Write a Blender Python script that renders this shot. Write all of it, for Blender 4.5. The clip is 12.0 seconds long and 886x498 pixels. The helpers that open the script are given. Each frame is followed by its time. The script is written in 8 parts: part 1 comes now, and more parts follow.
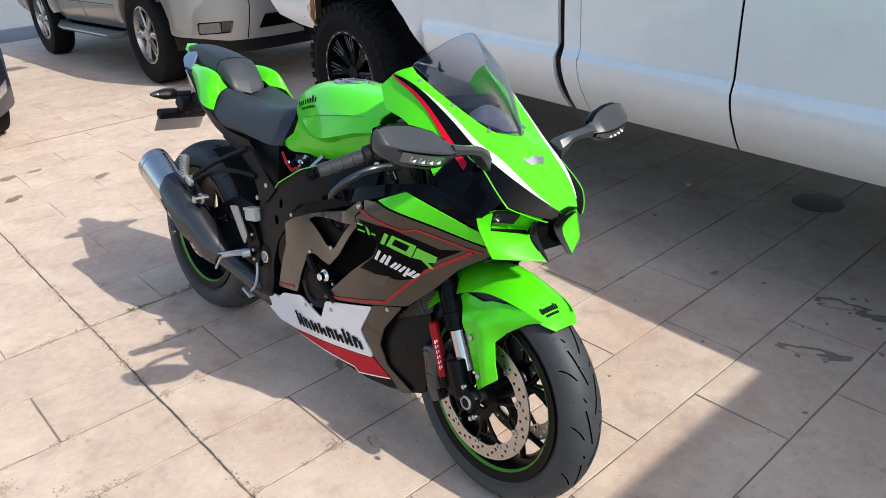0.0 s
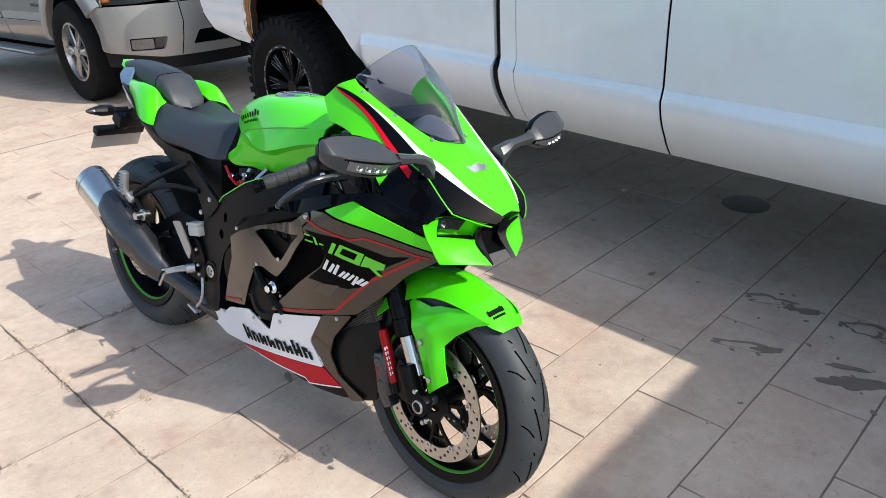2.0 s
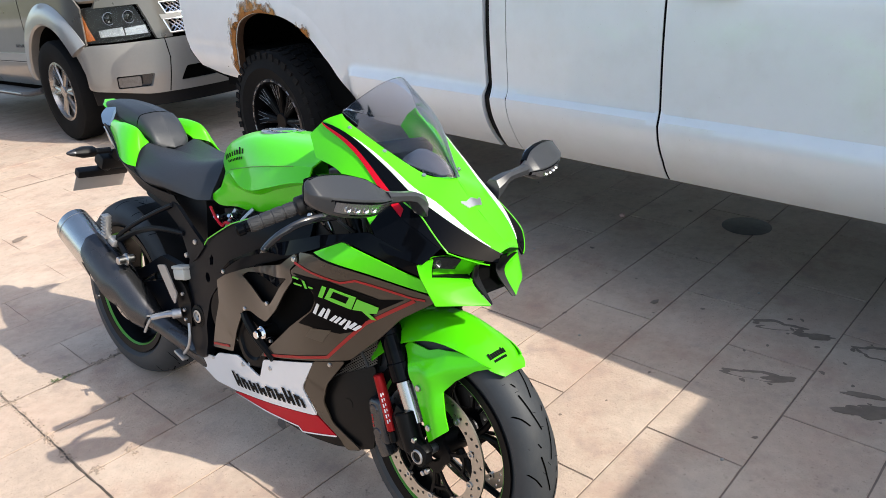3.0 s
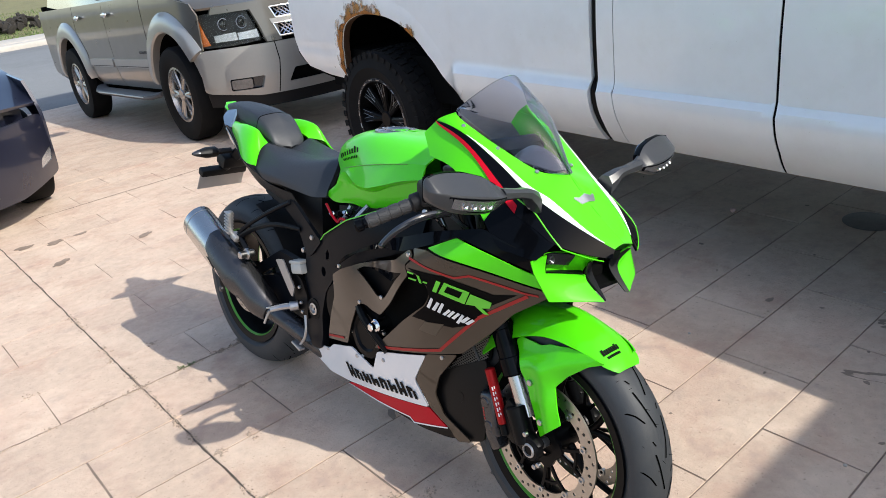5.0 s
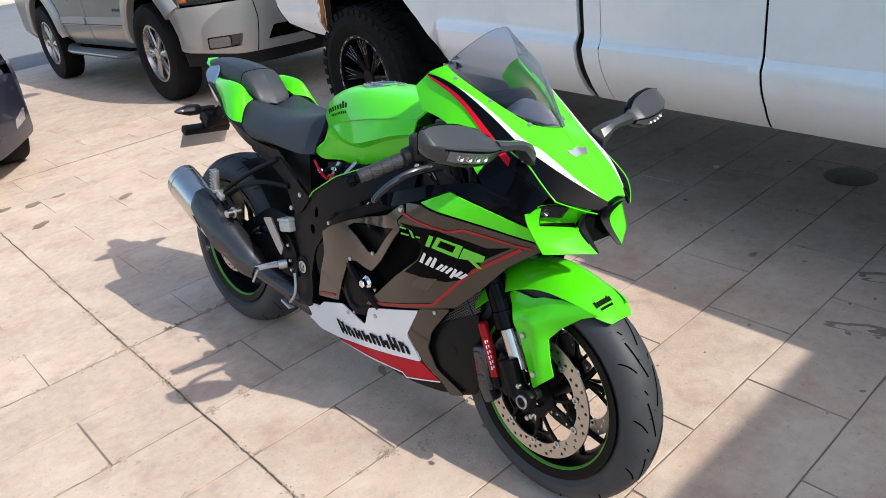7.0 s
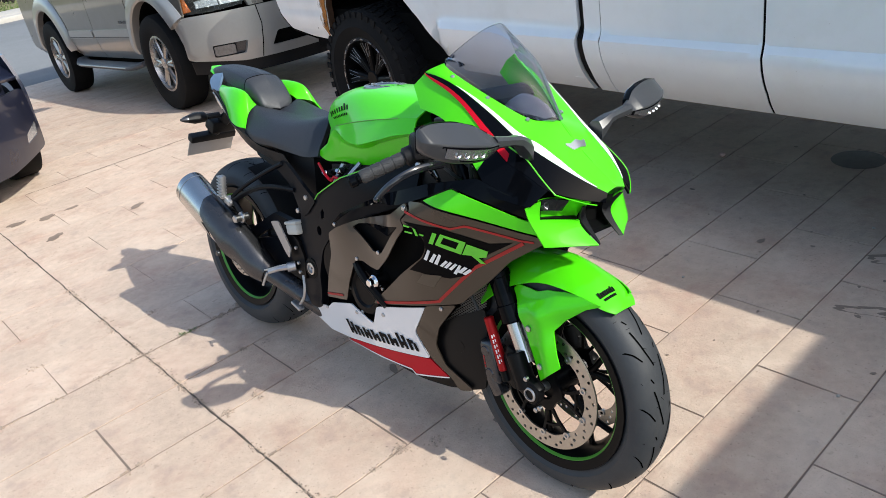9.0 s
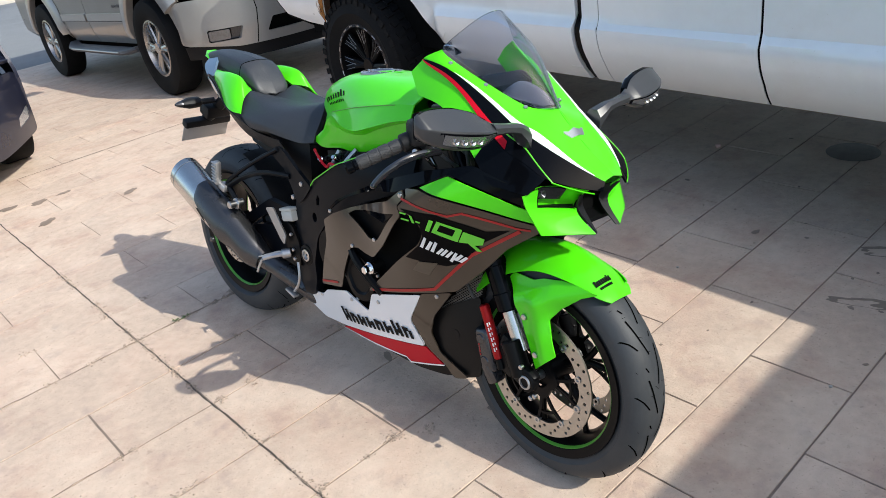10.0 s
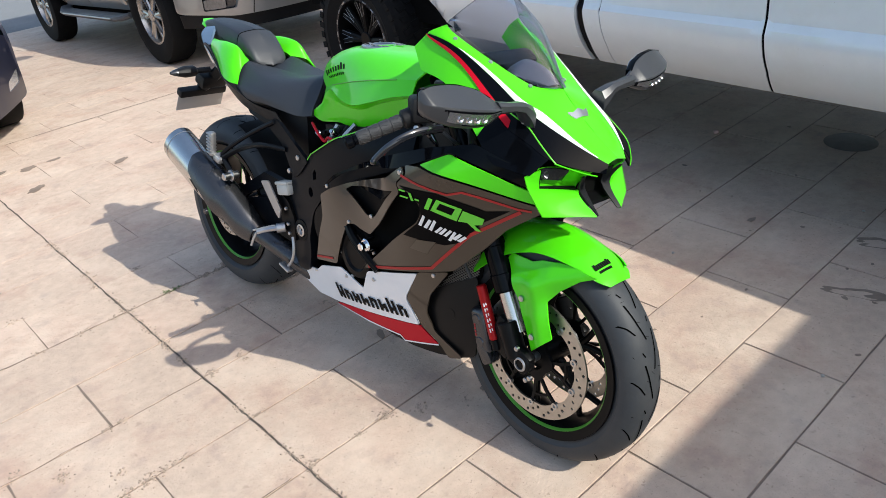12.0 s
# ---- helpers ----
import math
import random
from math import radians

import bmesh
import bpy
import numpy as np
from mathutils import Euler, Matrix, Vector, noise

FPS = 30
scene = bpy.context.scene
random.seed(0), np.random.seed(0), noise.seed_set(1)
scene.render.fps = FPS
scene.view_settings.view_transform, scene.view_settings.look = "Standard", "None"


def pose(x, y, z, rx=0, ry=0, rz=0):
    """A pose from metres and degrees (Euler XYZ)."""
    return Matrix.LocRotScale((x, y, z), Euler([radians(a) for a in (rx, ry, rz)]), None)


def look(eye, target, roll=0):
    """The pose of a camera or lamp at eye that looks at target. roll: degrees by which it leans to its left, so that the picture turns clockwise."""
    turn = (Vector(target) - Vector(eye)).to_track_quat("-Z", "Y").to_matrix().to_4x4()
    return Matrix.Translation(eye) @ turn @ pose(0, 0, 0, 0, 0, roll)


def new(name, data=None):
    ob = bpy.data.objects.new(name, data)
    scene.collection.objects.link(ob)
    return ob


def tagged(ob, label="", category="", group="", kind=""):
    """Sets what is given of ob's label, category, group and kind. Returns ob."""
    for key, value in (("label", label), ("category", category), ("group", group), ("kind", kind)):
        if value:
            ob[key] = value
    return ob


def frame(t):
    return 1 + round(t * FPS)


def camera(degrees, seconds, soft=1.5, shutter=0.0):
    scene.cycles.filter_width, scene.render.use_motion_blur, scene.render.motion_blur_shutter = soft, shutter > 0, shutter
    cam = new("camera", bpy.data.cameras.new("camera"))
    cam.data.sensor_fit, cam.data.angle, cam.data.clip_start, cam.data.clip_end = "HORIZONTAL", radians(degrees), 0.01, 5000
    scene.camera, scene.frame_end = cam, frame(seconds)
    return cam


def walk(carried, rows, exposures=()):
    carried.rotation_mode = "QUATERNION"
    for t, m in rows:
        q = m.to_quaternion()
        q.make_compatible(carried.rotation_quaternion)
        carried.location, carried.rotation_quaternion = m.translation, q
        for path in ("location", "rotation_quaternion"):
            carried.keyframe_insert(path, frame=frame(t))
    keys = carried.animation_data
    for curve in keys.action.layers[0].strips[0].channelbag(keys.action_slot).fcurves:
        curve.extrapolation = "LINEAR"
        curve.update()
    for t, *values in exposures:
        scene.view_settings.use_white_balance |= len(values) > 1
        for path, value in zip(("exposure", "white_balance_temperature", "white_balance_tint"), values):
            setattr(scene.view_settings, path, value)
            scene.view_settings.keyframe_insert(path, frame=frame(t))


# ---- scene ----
from mathutils import geometry

# ---- camera and its walk: seconds, eye, heading, tilt, roll ----
cam = camera(60.673, 12.0, soft=0.6)
ROWS = [
    (0.0, -0.6055, -2.7193, 1.4903, 48.689, -26.698, -2.568),
    (0.5, -0.6086, -2.7145, 1.4901, 47.933, -26.782, -2.506),
    (1.0, -0.6439, -2.6979, 1.4978, 46.932, -26.817, -2.498),
    (1.5, -0.7416, -2.6946, 1.4987, 45.530, -26.651, -2.317),
    (2.0, -0.6417, -2.7407, 1.4944, 43.788, -25.904, -2.179),
    (2.5, -0.4825, -2.7366, 1.4764, 42.827, -24.793, -2.791),
    (3.0, -0.5711, -2.6780, 1.4843, 43.355, -23.965, -3.756),
    (3.5, -0.6185, -2.6442, 1.4761, 45.085, -23.095, -4.565),
    (3.7, -0.6246, -2.6454, 1.4841, 46.056, -22.763, -4.881),
    (5.3, -0.6097, -2.6673, 1.4994, 51.541, -23.861, -6.860),
    (5.5, -0.6064, -2.6638, 1.4982, 51.278, -24.383, -6.872),
    (6.0, -0.6058, -2.6588, 1.4926, 50.421, -25.515, -6.718),
    (6.5, -0.6336, -2.6495, 1.4826, 49.859, -26.297, -6.548),
    (7.0, -0.6451, -2.6474, 1.4852, 49.832, -26.673, -6.713),
    (9.0, -0.6402, -2.6790, 1.4864, 51.009, -26.609, -9.242),
    (9.5, -0.6395, -2.6776, 1.4833, 50.786, -26.974, -9.012),
    (10.0, -0.6451, -2.6717, 1.4812, 50.565, -27.478, -8.524),
    (10.5, -0.6491, -2.6666, 1.4794, 50.393, -28.025, -8.011),
    (11.0, -0.6489, -2.6637, 1.4771, 50.172, -28.488, -7.411),
    (11.5, -0.6452, -2.6587, 1.4741, 50.041, -28.884, -6.987),
    (12.0, -0.6497, -2.6436, 1.4745, 49.899, -29.172, -6.595),
]


def aim(x, y, z, yaw, pitch, roll):
    a, b = radians(yaw), radians(pitch)
    eye = Vector((x, y, z))
    return look(eye, eye + Vector((math.cos(b) * math.cos(a), math.cos(b) * math.sin(a), math.sin(b))), roll)


walk(cam, [(t, aim(*r)) for t, *r in ROWS], exposures=((0.0, 0.80, 6450, 7), (1.5, 0.83, 6350, 5), (2.2, 0.90, 6380, 5), (2.7, 0.94, 6600, 7), (3.6, 0.94, 6780, 8), (4.5, 0.87, 6600, 8), (5.4, 0.80, 6480, 8), (7.0, 0.79, 6420, 7), (12.0, 0.77, 6420, 6)))

# ---- world, sun and exposure ----
SUN = Vector((0.27, -1.12, 1.0)).normalized()
world = bpy.data.worlds.new("sky")
scene.world = world
world.use_nodes = True
wn = world.node_tree
sky = wn.nodes.new("ShaderNodeTexSky")
sky.sky_type = "NISHITA"
sky.sun_disc = False
sky.sun_elevation = math.asin(SUN.z)
sky.sun_rotation = math.atan2(SUN.x, SUN.y)
sky.air_density, sky.dust_density, sky.ozone_density = 1.0, 1.8, 0.5
back = wn.nodes["Background"]
back.inputs["Strength"].default_value = 0.155
wn.links.new(sky.outputs["Color"], back.inputs["Color"])
sun = bpy.data.lights.new("sun", "SUN")
sun.energy, sun.angle, sun.color = 2.75, radians(0.46), (1.0, 0.965, 0.90)
lamp = new("sun", sun)
lamp.matrix_world = look(SUN * 40, (0, 0, 0))


# ---- materials ----
def mat(name, rgb, rough=0.5, metal=0.0, vary=0.12, scale=30.0, bump=0.0, bump_scale=120.0, coat=0.0, random=0.0, stain=None,
        stain_scale=2.0, stain_amount=0.5, speck=None, speck_scale=130.0, trans=0.0, ior=1.5, aniso=None, spec=0.5, coat_rough=0.03, world_space=False):
    """A principled surface: two scales of variation in colour and gloss, fine relief, optional stains."""
    m = bpy.data.materials.new(name)
    m.use_nodes = True
    nt = m.node_tree
    bs = nt.nodes["Principled BSDF"]
    tc = nt.nodes.new("ShaderNodeTexCoord")
    geo = nt.nodes.new("ShaderNodeNewGeometry")

    def noise_at(s, detail=4.0, rough_=0.6):
        n = nt.nodes.new("ShaderNodeTexNoise")
        n.inputs["Scale"].default_value, n.inputs["Detail"].default_value, n.inputs["Roughness"].default_value = s, detail, rough_
        nt.links.new(geo.outputs["Position"] if world_space else tc.outputs["Object"], n.inputs["Vector"])
        return n

    def math_node(op, a, b):
        k = nt.nodes.new("ShaderNodeMath")
        k.operation = op
        for s, v in zip(k.inputs, (a, b)):
            if isinstance(v, (int, float)):
                s.default_value = v
            else:
                nt.links.new(v, s)
        return k.outputs[0]

    fine, broad = noise_at(scale), noise_at(scale / 9)
    val = math_node("ADD", math_node("MULTIPLY", math_node("SUBTRACT", fine.outputs["Fac"], 0.5), vary * 1.4), 1.0)
    val = math_node("ADD", val, math_node("MULTIPLY", math_node("SUBTRACT", broad.outputs["Fac"], 0.5), vary * 1.2))
    if random:
        info = nt.nodes.new("ShaderNodeObjectInfo")
        val = math_node("ADD", val, math_node("MULTIPLY", math_node("SUBTRACT", info.outputs["Random"], 0.5), random))
    hsv = nt.nodes.new("ShaderNodeHueSaturation")
    hsv.inputs["Color"].default_value = (*rgb, 1)
    nt.links.new(val, hsv.inputs["Value"])
    colour = hsv.outputs["Color"]
    if stain:
        sn = noise_at(stain_scale, 6.0, 0.65)
        ramp = nt.nodes.new("ShaderNodeValToRGB")
        ramp.color_ramp.elements[0].position, ramp.color_ramp.elements[1].position = 0.5, 0.72
        nt.links.new(sn.outputs["Fac"], ramp.inputs["Fac"])
        mx = nt.nodes.new("ShaderNodeMix")
        mx.data_type = "RGBA"
        nt.links.new(math_node("MULTIPLY", ramp.outputs["Color"], stain_amount), mx.inputs["Factor"])
        nt.links.new(colour, mx.inputs["A"])
        mx.inputs["B"].default_value = (*stain, 1)
        colour = mx.outputs["Result"]
    if speck:
        for size, cut, amount in ((speck_scale * 2.6, 0.60, 0.45), (speck_scale, 0.63, 0.8), (speck_scale * 0.28, 0.66, 0.6)):
            ramp = nt.nodes.new("ShaderNodeValToRGB")
            ramp.color_ramp.elements[0].position, ramp.color_ramp.elements[1].position = cut, cut + 0.06
            nt.links.new(noise_at(size, 3.0, 0.6).outputs["Fac"], ramp.inputs["Fac"])
            mx = nt.nodes.new("ShaderNodeMix")
            mx.data_type = "RGBA"
            nt.links.new(math_node("MULTIPLY", ramp.outputs["Color"], amount), mx.inputs["Factor"])
            nt.links.new(colour, mx.inputs["A"])
            mx.inputs["B"].default_value = (*speck, 1)
            colour = mx.outputs["Result"]
    nt.links.new(colour, bs.inputs["Base Color"])
    nt.links.new(math_node("ADD", rough, math_node("MULTIPLY", math_node("SUBTRACT", broad.outputs["Fac"], 0.5), min(0.2, rough * 0.5))), bs.inputs["Roughness"])
    bs.inputs["Metallic"].default_value = metal
    bs.inputs["Coat Weight"].default_value = coat
    bs.inputs["Coat Roughness"].default_value = coat_rough
    bs.inputs["Transmission Weight"].default_value = trans
    bs.inputs["IOR"].default_value = ior
    bs.inputs["Specular IOR Level"].default_value = spec
    if aniso is not None:
        bs.inputs["Anisotropic"].default_value = aniso
    if bump:
        bn = nt.nodes.new("ShaderNodeBump")
        bn.inputs["Strength"].default_value, bn.inputs["Distance"].default_value = 1.0, bump
        nt.links.new(noise_at(bump_scale, 3.0).outputs["Fac"], bn.inputs["Height"])
        nt.links.new(bn.outputs["Normal"], bs.inputs["Normal"])
    return m


GREEN = mat("lime_paint", (0.082, 0.61, 0.006), 0.32, vary=0.04, coat=0.42, scale=60, spec=0.12, coat_rough=0.06)
RIM_GREEN = mat("rim_stripe_green", (0.09, 0.32, 0.035), 0.4, vary=0.06)
GREEN_EDGE = mat("lime_pinstripe", (0.13, 0.62, 0.03), 0.35, vary=0.03)
GRAPHITE = mat("graphite_metallic_paint", (0.046, 0.037, 0.028), 0.30, metal=0.55, vary=0.06, scale=90, coat=0.6, spec=0.2, coat_rough=0.04)
GLOSS_BLACK = mat("gloss_black_paint", (0.002, 0.0024, 0.0035), 0.3, vary=0.05, coat=0.18, spec=0.0, coat_rough=0.03)
BLACK = mat("black_painted_metal", (0.004, 0.004, 0.0045), 0.36, vary=0.15, scale=60, spec=0.10)
FRAME_BLACK = mat("satin_black_frame_paint", (0.004, 0.005, 0.0075), 0.36, vary=0.1, scale=50, spec=0.10)
PLASTIC = mat("black_textured_plastic", (0.007, 0.007, 0.008), 0.5, vary=0.1, spec=0.25, bump=0.0003, bump_scale=900)
MIRROR_GREY = mat("dark_grey_plastic_shell", (0.036, 0.037, 0.040), 0.32, spec=0.48, vary=0.08, bump=0.0001, bump_scale=1200)
RUBBER = mat("tyre_rubber", (0.034, 0.037, 0.041), 0.55, spec=0.38, vary=0.25, scale=25, bump=0.0002, bump_scale=500, stain=(0.070, 0.066, 0.060), stain_scale=5, stain_amount=0.35)
CAR_RUBBER = mat("old_tyre_rubber", (0.008, 0.008, 0.0085), 0.75, vary=0.25, scale=18, spec=0.12, stain=(0.03, 0.027, 0.023), stain_scale=4, stain_amount=0.3)
RUBBER_DARK = mat("tyre_groove_rubber", (0.002, 0.002, 0.002), 0.9, spec=0.02)
VINYL = mat("seat_vinyl", (0.019, 0.022, 0.029), 0.5, vary=0.1, bump=0.0006, bump_scale=450)
VINYL_B = mat("pillion_pad_vinyl", (0.027, 0.029, 0.034), 0.45, vary=0.1, bump=0.0006, bump_scale=450)
WHITE = mat("white_fairing_paint", (0.74, 0.75, 0.77), 0.3, vary=0.04, coat=0.8)
WHITE_DECAL = mat("white_decal", (0.8, 0.8, 0.8), 0.4, vary=0.02)
RED = mat("red_decal", (0.46, 0.004, 0.016), 0.4, vary=0.05, coat=0.12, spec=0.08)
BLACK_DECAL = mat("black_decal", (0.006, 0.006, 0.006), 0.5, vary=0.02, spec=0.06)
GREY_DECAL = mat("brown_decal", (0.06, 0.045, 0.03), 0.4, vary=0.1)
STEEL = mat("brushed_steel", (0.56, 0.55, 0.53), 0.24, metal=1.0, vary=0.08, scale=80, bump=0.00008, bump_scale=700)
DISC = mat("brake_disc_steel", (0.42, 0.40, 0.37), 0.34, metal=1.0, vary=0.15, scale=70, bump=0.0001, bump_scale=600)
DULL_CHROME = mat("dusty_chrome", (0.40, 0.385, 0.37), 0.27, metal=0.9, vary=0.25, scale=30)
FORK_CHROME = mat("hard_chrome_tube", (0.50, 0.50, 0.50), 0.22, metal=1.0, vary=0.1)
CHROME = mat("polished_chrome", (0.72, 0.72, 0.73), 0.12, metal=1.0, vary=0.05)
ALLOY = mat("cast_alloy", (0.42, 0.42, 0.43), 0.4, metal=0.9, vary=0.12, scale=60, bump=0.0003, bump_scale=300)
BOLT = mat("zinc_bolt", (0.5, 0.5, 0.5), 0.3, metal=1.0, vary=0.2)
HEATSHIELD = mat("grey_coated_exhaust", (0.075, 0.075, 0.08), 0.27, metal=0.8, vary=0.15, scale=40)
SCREEN = mat("tinted_windscreen", (0.67, 0.69, 0.76), 0.04, vary=0.02, trans=1.0, ior=1.34)
LAMP_SILVER = mat("faceted_clear_lamp", (0.50, 0.51, 0.53), 0.16, metal=0.75, vary=0.6, scale=90, bump=0.0016, bump_scale=70, coat=1.0)
SMOKE_LENS = mat("smoked_lens", (0.008, 0.010, 0.010), 0.05, vary=0.02, coat=0.6, spec=0.2)
AMBER = mat("amber_lens", (0.34, 0.095, 0.02), 0.15, vary=0.05, coat=1.0)
MESH_GREY = mat("radiator_mesh", (0.11, 0.105, 0.095), 0.5, metal=0.6, vary=0.2)
RED_PLASTIC = mat("red_anodised_tube", (0.34, 0.008, 0.010), 0.30, metal=0.35, vary=0.08, spec=0.2)
BLUE_GREY = mat("blue_grey_plastic", (0.11, 0.17, 0.26), 0.4, vary=0.08)
WHITE_TRUCK = mat("aged_white_truck_paint", (0.85, 0.85, 0.84), 0.3, vary=0.07, scale=9, coat=0.7, coat_rough=0.08, stain=(0.58, 0.52, 0.42), stain_scale=3.5, stain_amount=0.16)


def rust_film(name, rgb, cover):
    """Rust that covers a share of the paint under it, in streaks that run down."""
    m = mat(name, rgb, 0.85, vary=0.7, scale=45, bump=0.002, bump_scale=90, stain=(rgb[0] * 0.4, rgb[1] * 0.35, rgb[2] * 0.4), stain_scale=16, stain_amount=0.8)
    nt = m.node_tree
    tc, mp, nz, rp = (nt.nodes.new(k) for k in ("ShaderNodeTexCoord", "ShaderNodeMapping", "ShaderNodeTexNoise", "ShaderNodeValToRGB"))
    mp.inputs["Scale"].default_value = (1.0, 1.0, 0.55)
    nz.inputs["Scale"].default_value, nz.inputs["Detail"].default_value, nz.inputs["Roughness"].default_value = 17.0, 6.0, 0.62
    rp.color_ramp.elements[0].position, rp.color_ramp.elements[1].position = 0.58 - 0.32 * cover, 0.84 - 0.34 * cover
    nt.links.new(tc.outputs["Object"], mp.inputs["Vector"])
    nt.links.new(mp.outputs["Vector"], nz.inputs["Vector"])
    nt.links.new(nz.outputs["Fac"], rp.inputs["Fac"])
    nt.links.new(rp.outputs["Color"], nt.nodes["Principled BSDF"].inputs["Alpha"])
    return m


RUST = rust_film("rusted_steel", (0.36, 0.135, 0.022), 0.95)
RUST_EDGE = rust_film("rust_bleeding_through_paint", (0.48, 0.235, 0.065), 0.50)
RUST_HALO = rust_film("yellowed_paint", (0.62, 0.46, 0.25), 0.15)
BLACK_FILM = mat("black_graphic_film", (0.003, 0.003, 0.0035), 0.45, vary=0.03, spec=0.03)
PEWTER = mat("champagne_silver_paint", (0.165, 0.149, 0.127), 0.3, metal=0.6, vary=0.06, scale=50, coat=0.65, coat_rough=0.05)
PEWTER_B = mat("silver_bumper_paint", (0.36, 0.345, 0.325), 0.36, metal=0.5, vary=0.06, scale=50, coat=0.6, coat_rough=0.1)
NAVY = mat("dark_blue_car_paint", (0.012, 0.014, 0.03), 0.3, metal=0.3, vary=0.1, coat=1.0)
# near-black for underbodies, and for the shade in deep gaps and recesses
DARK = mat("dark_underbody_and_gaps", (0.004, 0.004, 0.004), 0.9, vary=0.3, spec=0.05)
CAR_GLASS = mat("car_window_glass", (0.02, 0.025, 0.028), 0.05, vary=0.02, coat=1.0)
ROAD = mat("worn_asphalt", (0.185, 0.19, 0.195), 0.9, vary=0.25, scale=40, bump=0.004, bump_scale=150, stain=(0.11, 0.11, 0.115), stain_scale=0.6, stain_amount=0.5)
KERB = mat("concrete_kerb", (0.42, 0.39, 0.35), 0.85, vary=0.2, scale=12, bump=0.002, bump_scale=150)
GRASS_SOIL = mat("dry_lawn_soil", (0.16, 0.15, 0.07), 0.95, vary=0.5, scale=14, bump=0.01, bump_scale=60)
GRASS = mat("lawn_blades", (0.10, 0.15, 0.04), 0.8, vary=0.5, scale=3)
SHRUB = mat("dark_mulch", (0.02, 0.017, 0.014), 0.9, vary=0.6)
# the unseen house: stucco and door kept pale to bounce light into the shade
STUCCO = mat("house_stucco", (0.62, 0.56, 0.48), 0.9, vary=0.12, scale=25, bump=0.002, bump_scale=120)
ROOF = mat("roof_shingle", (0.09, 0.08, 0.075), 0.9, vary=0.3, scale=30)
DOOR_PAINT = mat("garage_door_paint", (0.74, 0.72, 0.68), 0.6, vary=0.06)
CONCRETE = mat("stamped_concrete", (0.538, 0.410, 0.318), 0.82, vary=0.34, scale=26, bump=0.0026, bump_scale=110, random=0.10,
               stain=(0.43, 0.265, 0.195), stain_scale=4.5, stain_amount=0.75, speck=(0.34, 0.25, 0.19), speck_scale=80.0, world_space=True)
CRACK = mat("dirt_filled_crack", (0.085, 0.068, 0.056), 0.95, vary=0.5, scale=60)
STEP_GREY = mat("worn_grey_step_bar", (0.13, 0.13, 0.135), 0.5, metal=0.3, vary=0.15)
SHROUD = mat("satin_black_shroud", (0.005, 0.005, 0.0055), 0.36, vary=0.1, spec=0.2)
INDICATOR = mat("clear_indicator_lens", (0.30, 0.30, 0.31), 0.10, metal=0.85, vary=0.5, scale=160, bump=0.0012, bump_scale=260, coat=0.8)
GRIP = mat("grip_rubber", (0.028, 0.028, 0.030), 0.55, vary=0.15, bump=0.0003, bump_scale=600)
LEVER_BLACK = mat("glossy_anodised_lever", (0.008, 0.008, 0.010), 0.14, vary=0.05, spec=0.6, coat=0.5)
RED_LINE = mat("dark_red_line", (0.34, 0.016, 0.016), 0.45, vary=0.05, spec=0.3)
JOINT = mat("joint_mortar", (0.235, 0.18, 0.145), 0.95, vary=0.6, scale=14, bump=0.003, bump_scale=200, world_space=True)
DEBRIS = mat("crumbled_mortar", (0.37, 0.29, 0.23), 0.95, vary=0.7, scale=60, bump=0.002, bump_scale=300)
OIL = mat("damp_dark_mark", (0.225, 0.17, 0.13), 0.7, vary=0.5, scale=25, world_space=True)
WEED = mat("small_weed_leaf", (0.10, 0.14, 0.045), 0.7, vary=0.3)


def overlay(m, rgb, scale, lo, hi, amount, stretch=(1, 1, 1), world_space=True):
    """Lays a second tone over a surface's colour, in noise-shaped patches."""
    nt = m.node_tree
    bs = nt.nodes["Principled BSDF"]
    old = bs.inputs["Base Color"].links[0].from_socket
    src_, mp, nz, rp, mx = (nt.nodes.new(k) for k in ("ShaderNodeNewGeometry" if world_space else "ShaderNodeTexCoord", "ShaderNodeMapping", "ShaderNodeTexNoise", "ShaderNodeMapRange", "ShaderNodeMix"))
    mp.inputs["Scale"].default_value = stretch
    nz.inputs["Scale"].default_value, nz.inputs["Detail"].default_value, nz.inputs["Roughness"].default_value = scale, 7.0, 0.62
    for key, value in (("From Min", lo), ("From Max", hi), ("To Min", 0.0), ("To Max", amount)):
        rp.inputs[key].default_value = value
    mx.data_type = "RGBA"
    nt.links.new(src_.outputs["Position" if world_space else "Object"], mp.inputs["Vector"])
    nt.links.new(mp.outputs["Vector"], nz.inputs["Vector"])
    nt.links.new(nz.outputs["Fac"], rp.inputs["Value"])
    nt.links.new(rp.outputs["Result"], mx.inputs["Factor"])
    nt.links.new(old, mx.inputs["A"])
    mx.inputs["B"].default_value = (*rgb, 1)
    nt.links.new(mx.outputs["Result"], bs.inputs["Base Color"])


# worn pale patches, pink patches, grey film and small pits on the concrete; road grime low on the truck
overlay(CONCRETE, (0.67, 0.545, 0.435), 3.1, 0.50, 0.70, 0.6)
overlay(CONCRETE, (0.52, 0.33, 0.25), 1.7, 0.52, 0.72, 0.45)
overlay(CONCRETE, (0.36, 0.30, 0.26), 9.0, 0.56, 0.70, 0.45)
overlay(CONCRETE, (0.20, 0.15, 0.12), 55.0, 0.66, 0.72, 0.7)
overlay(WHITE_TRUCK, (0.42, 0.36, 0.28), 130.0, 0.68, 0.74, 0.6)


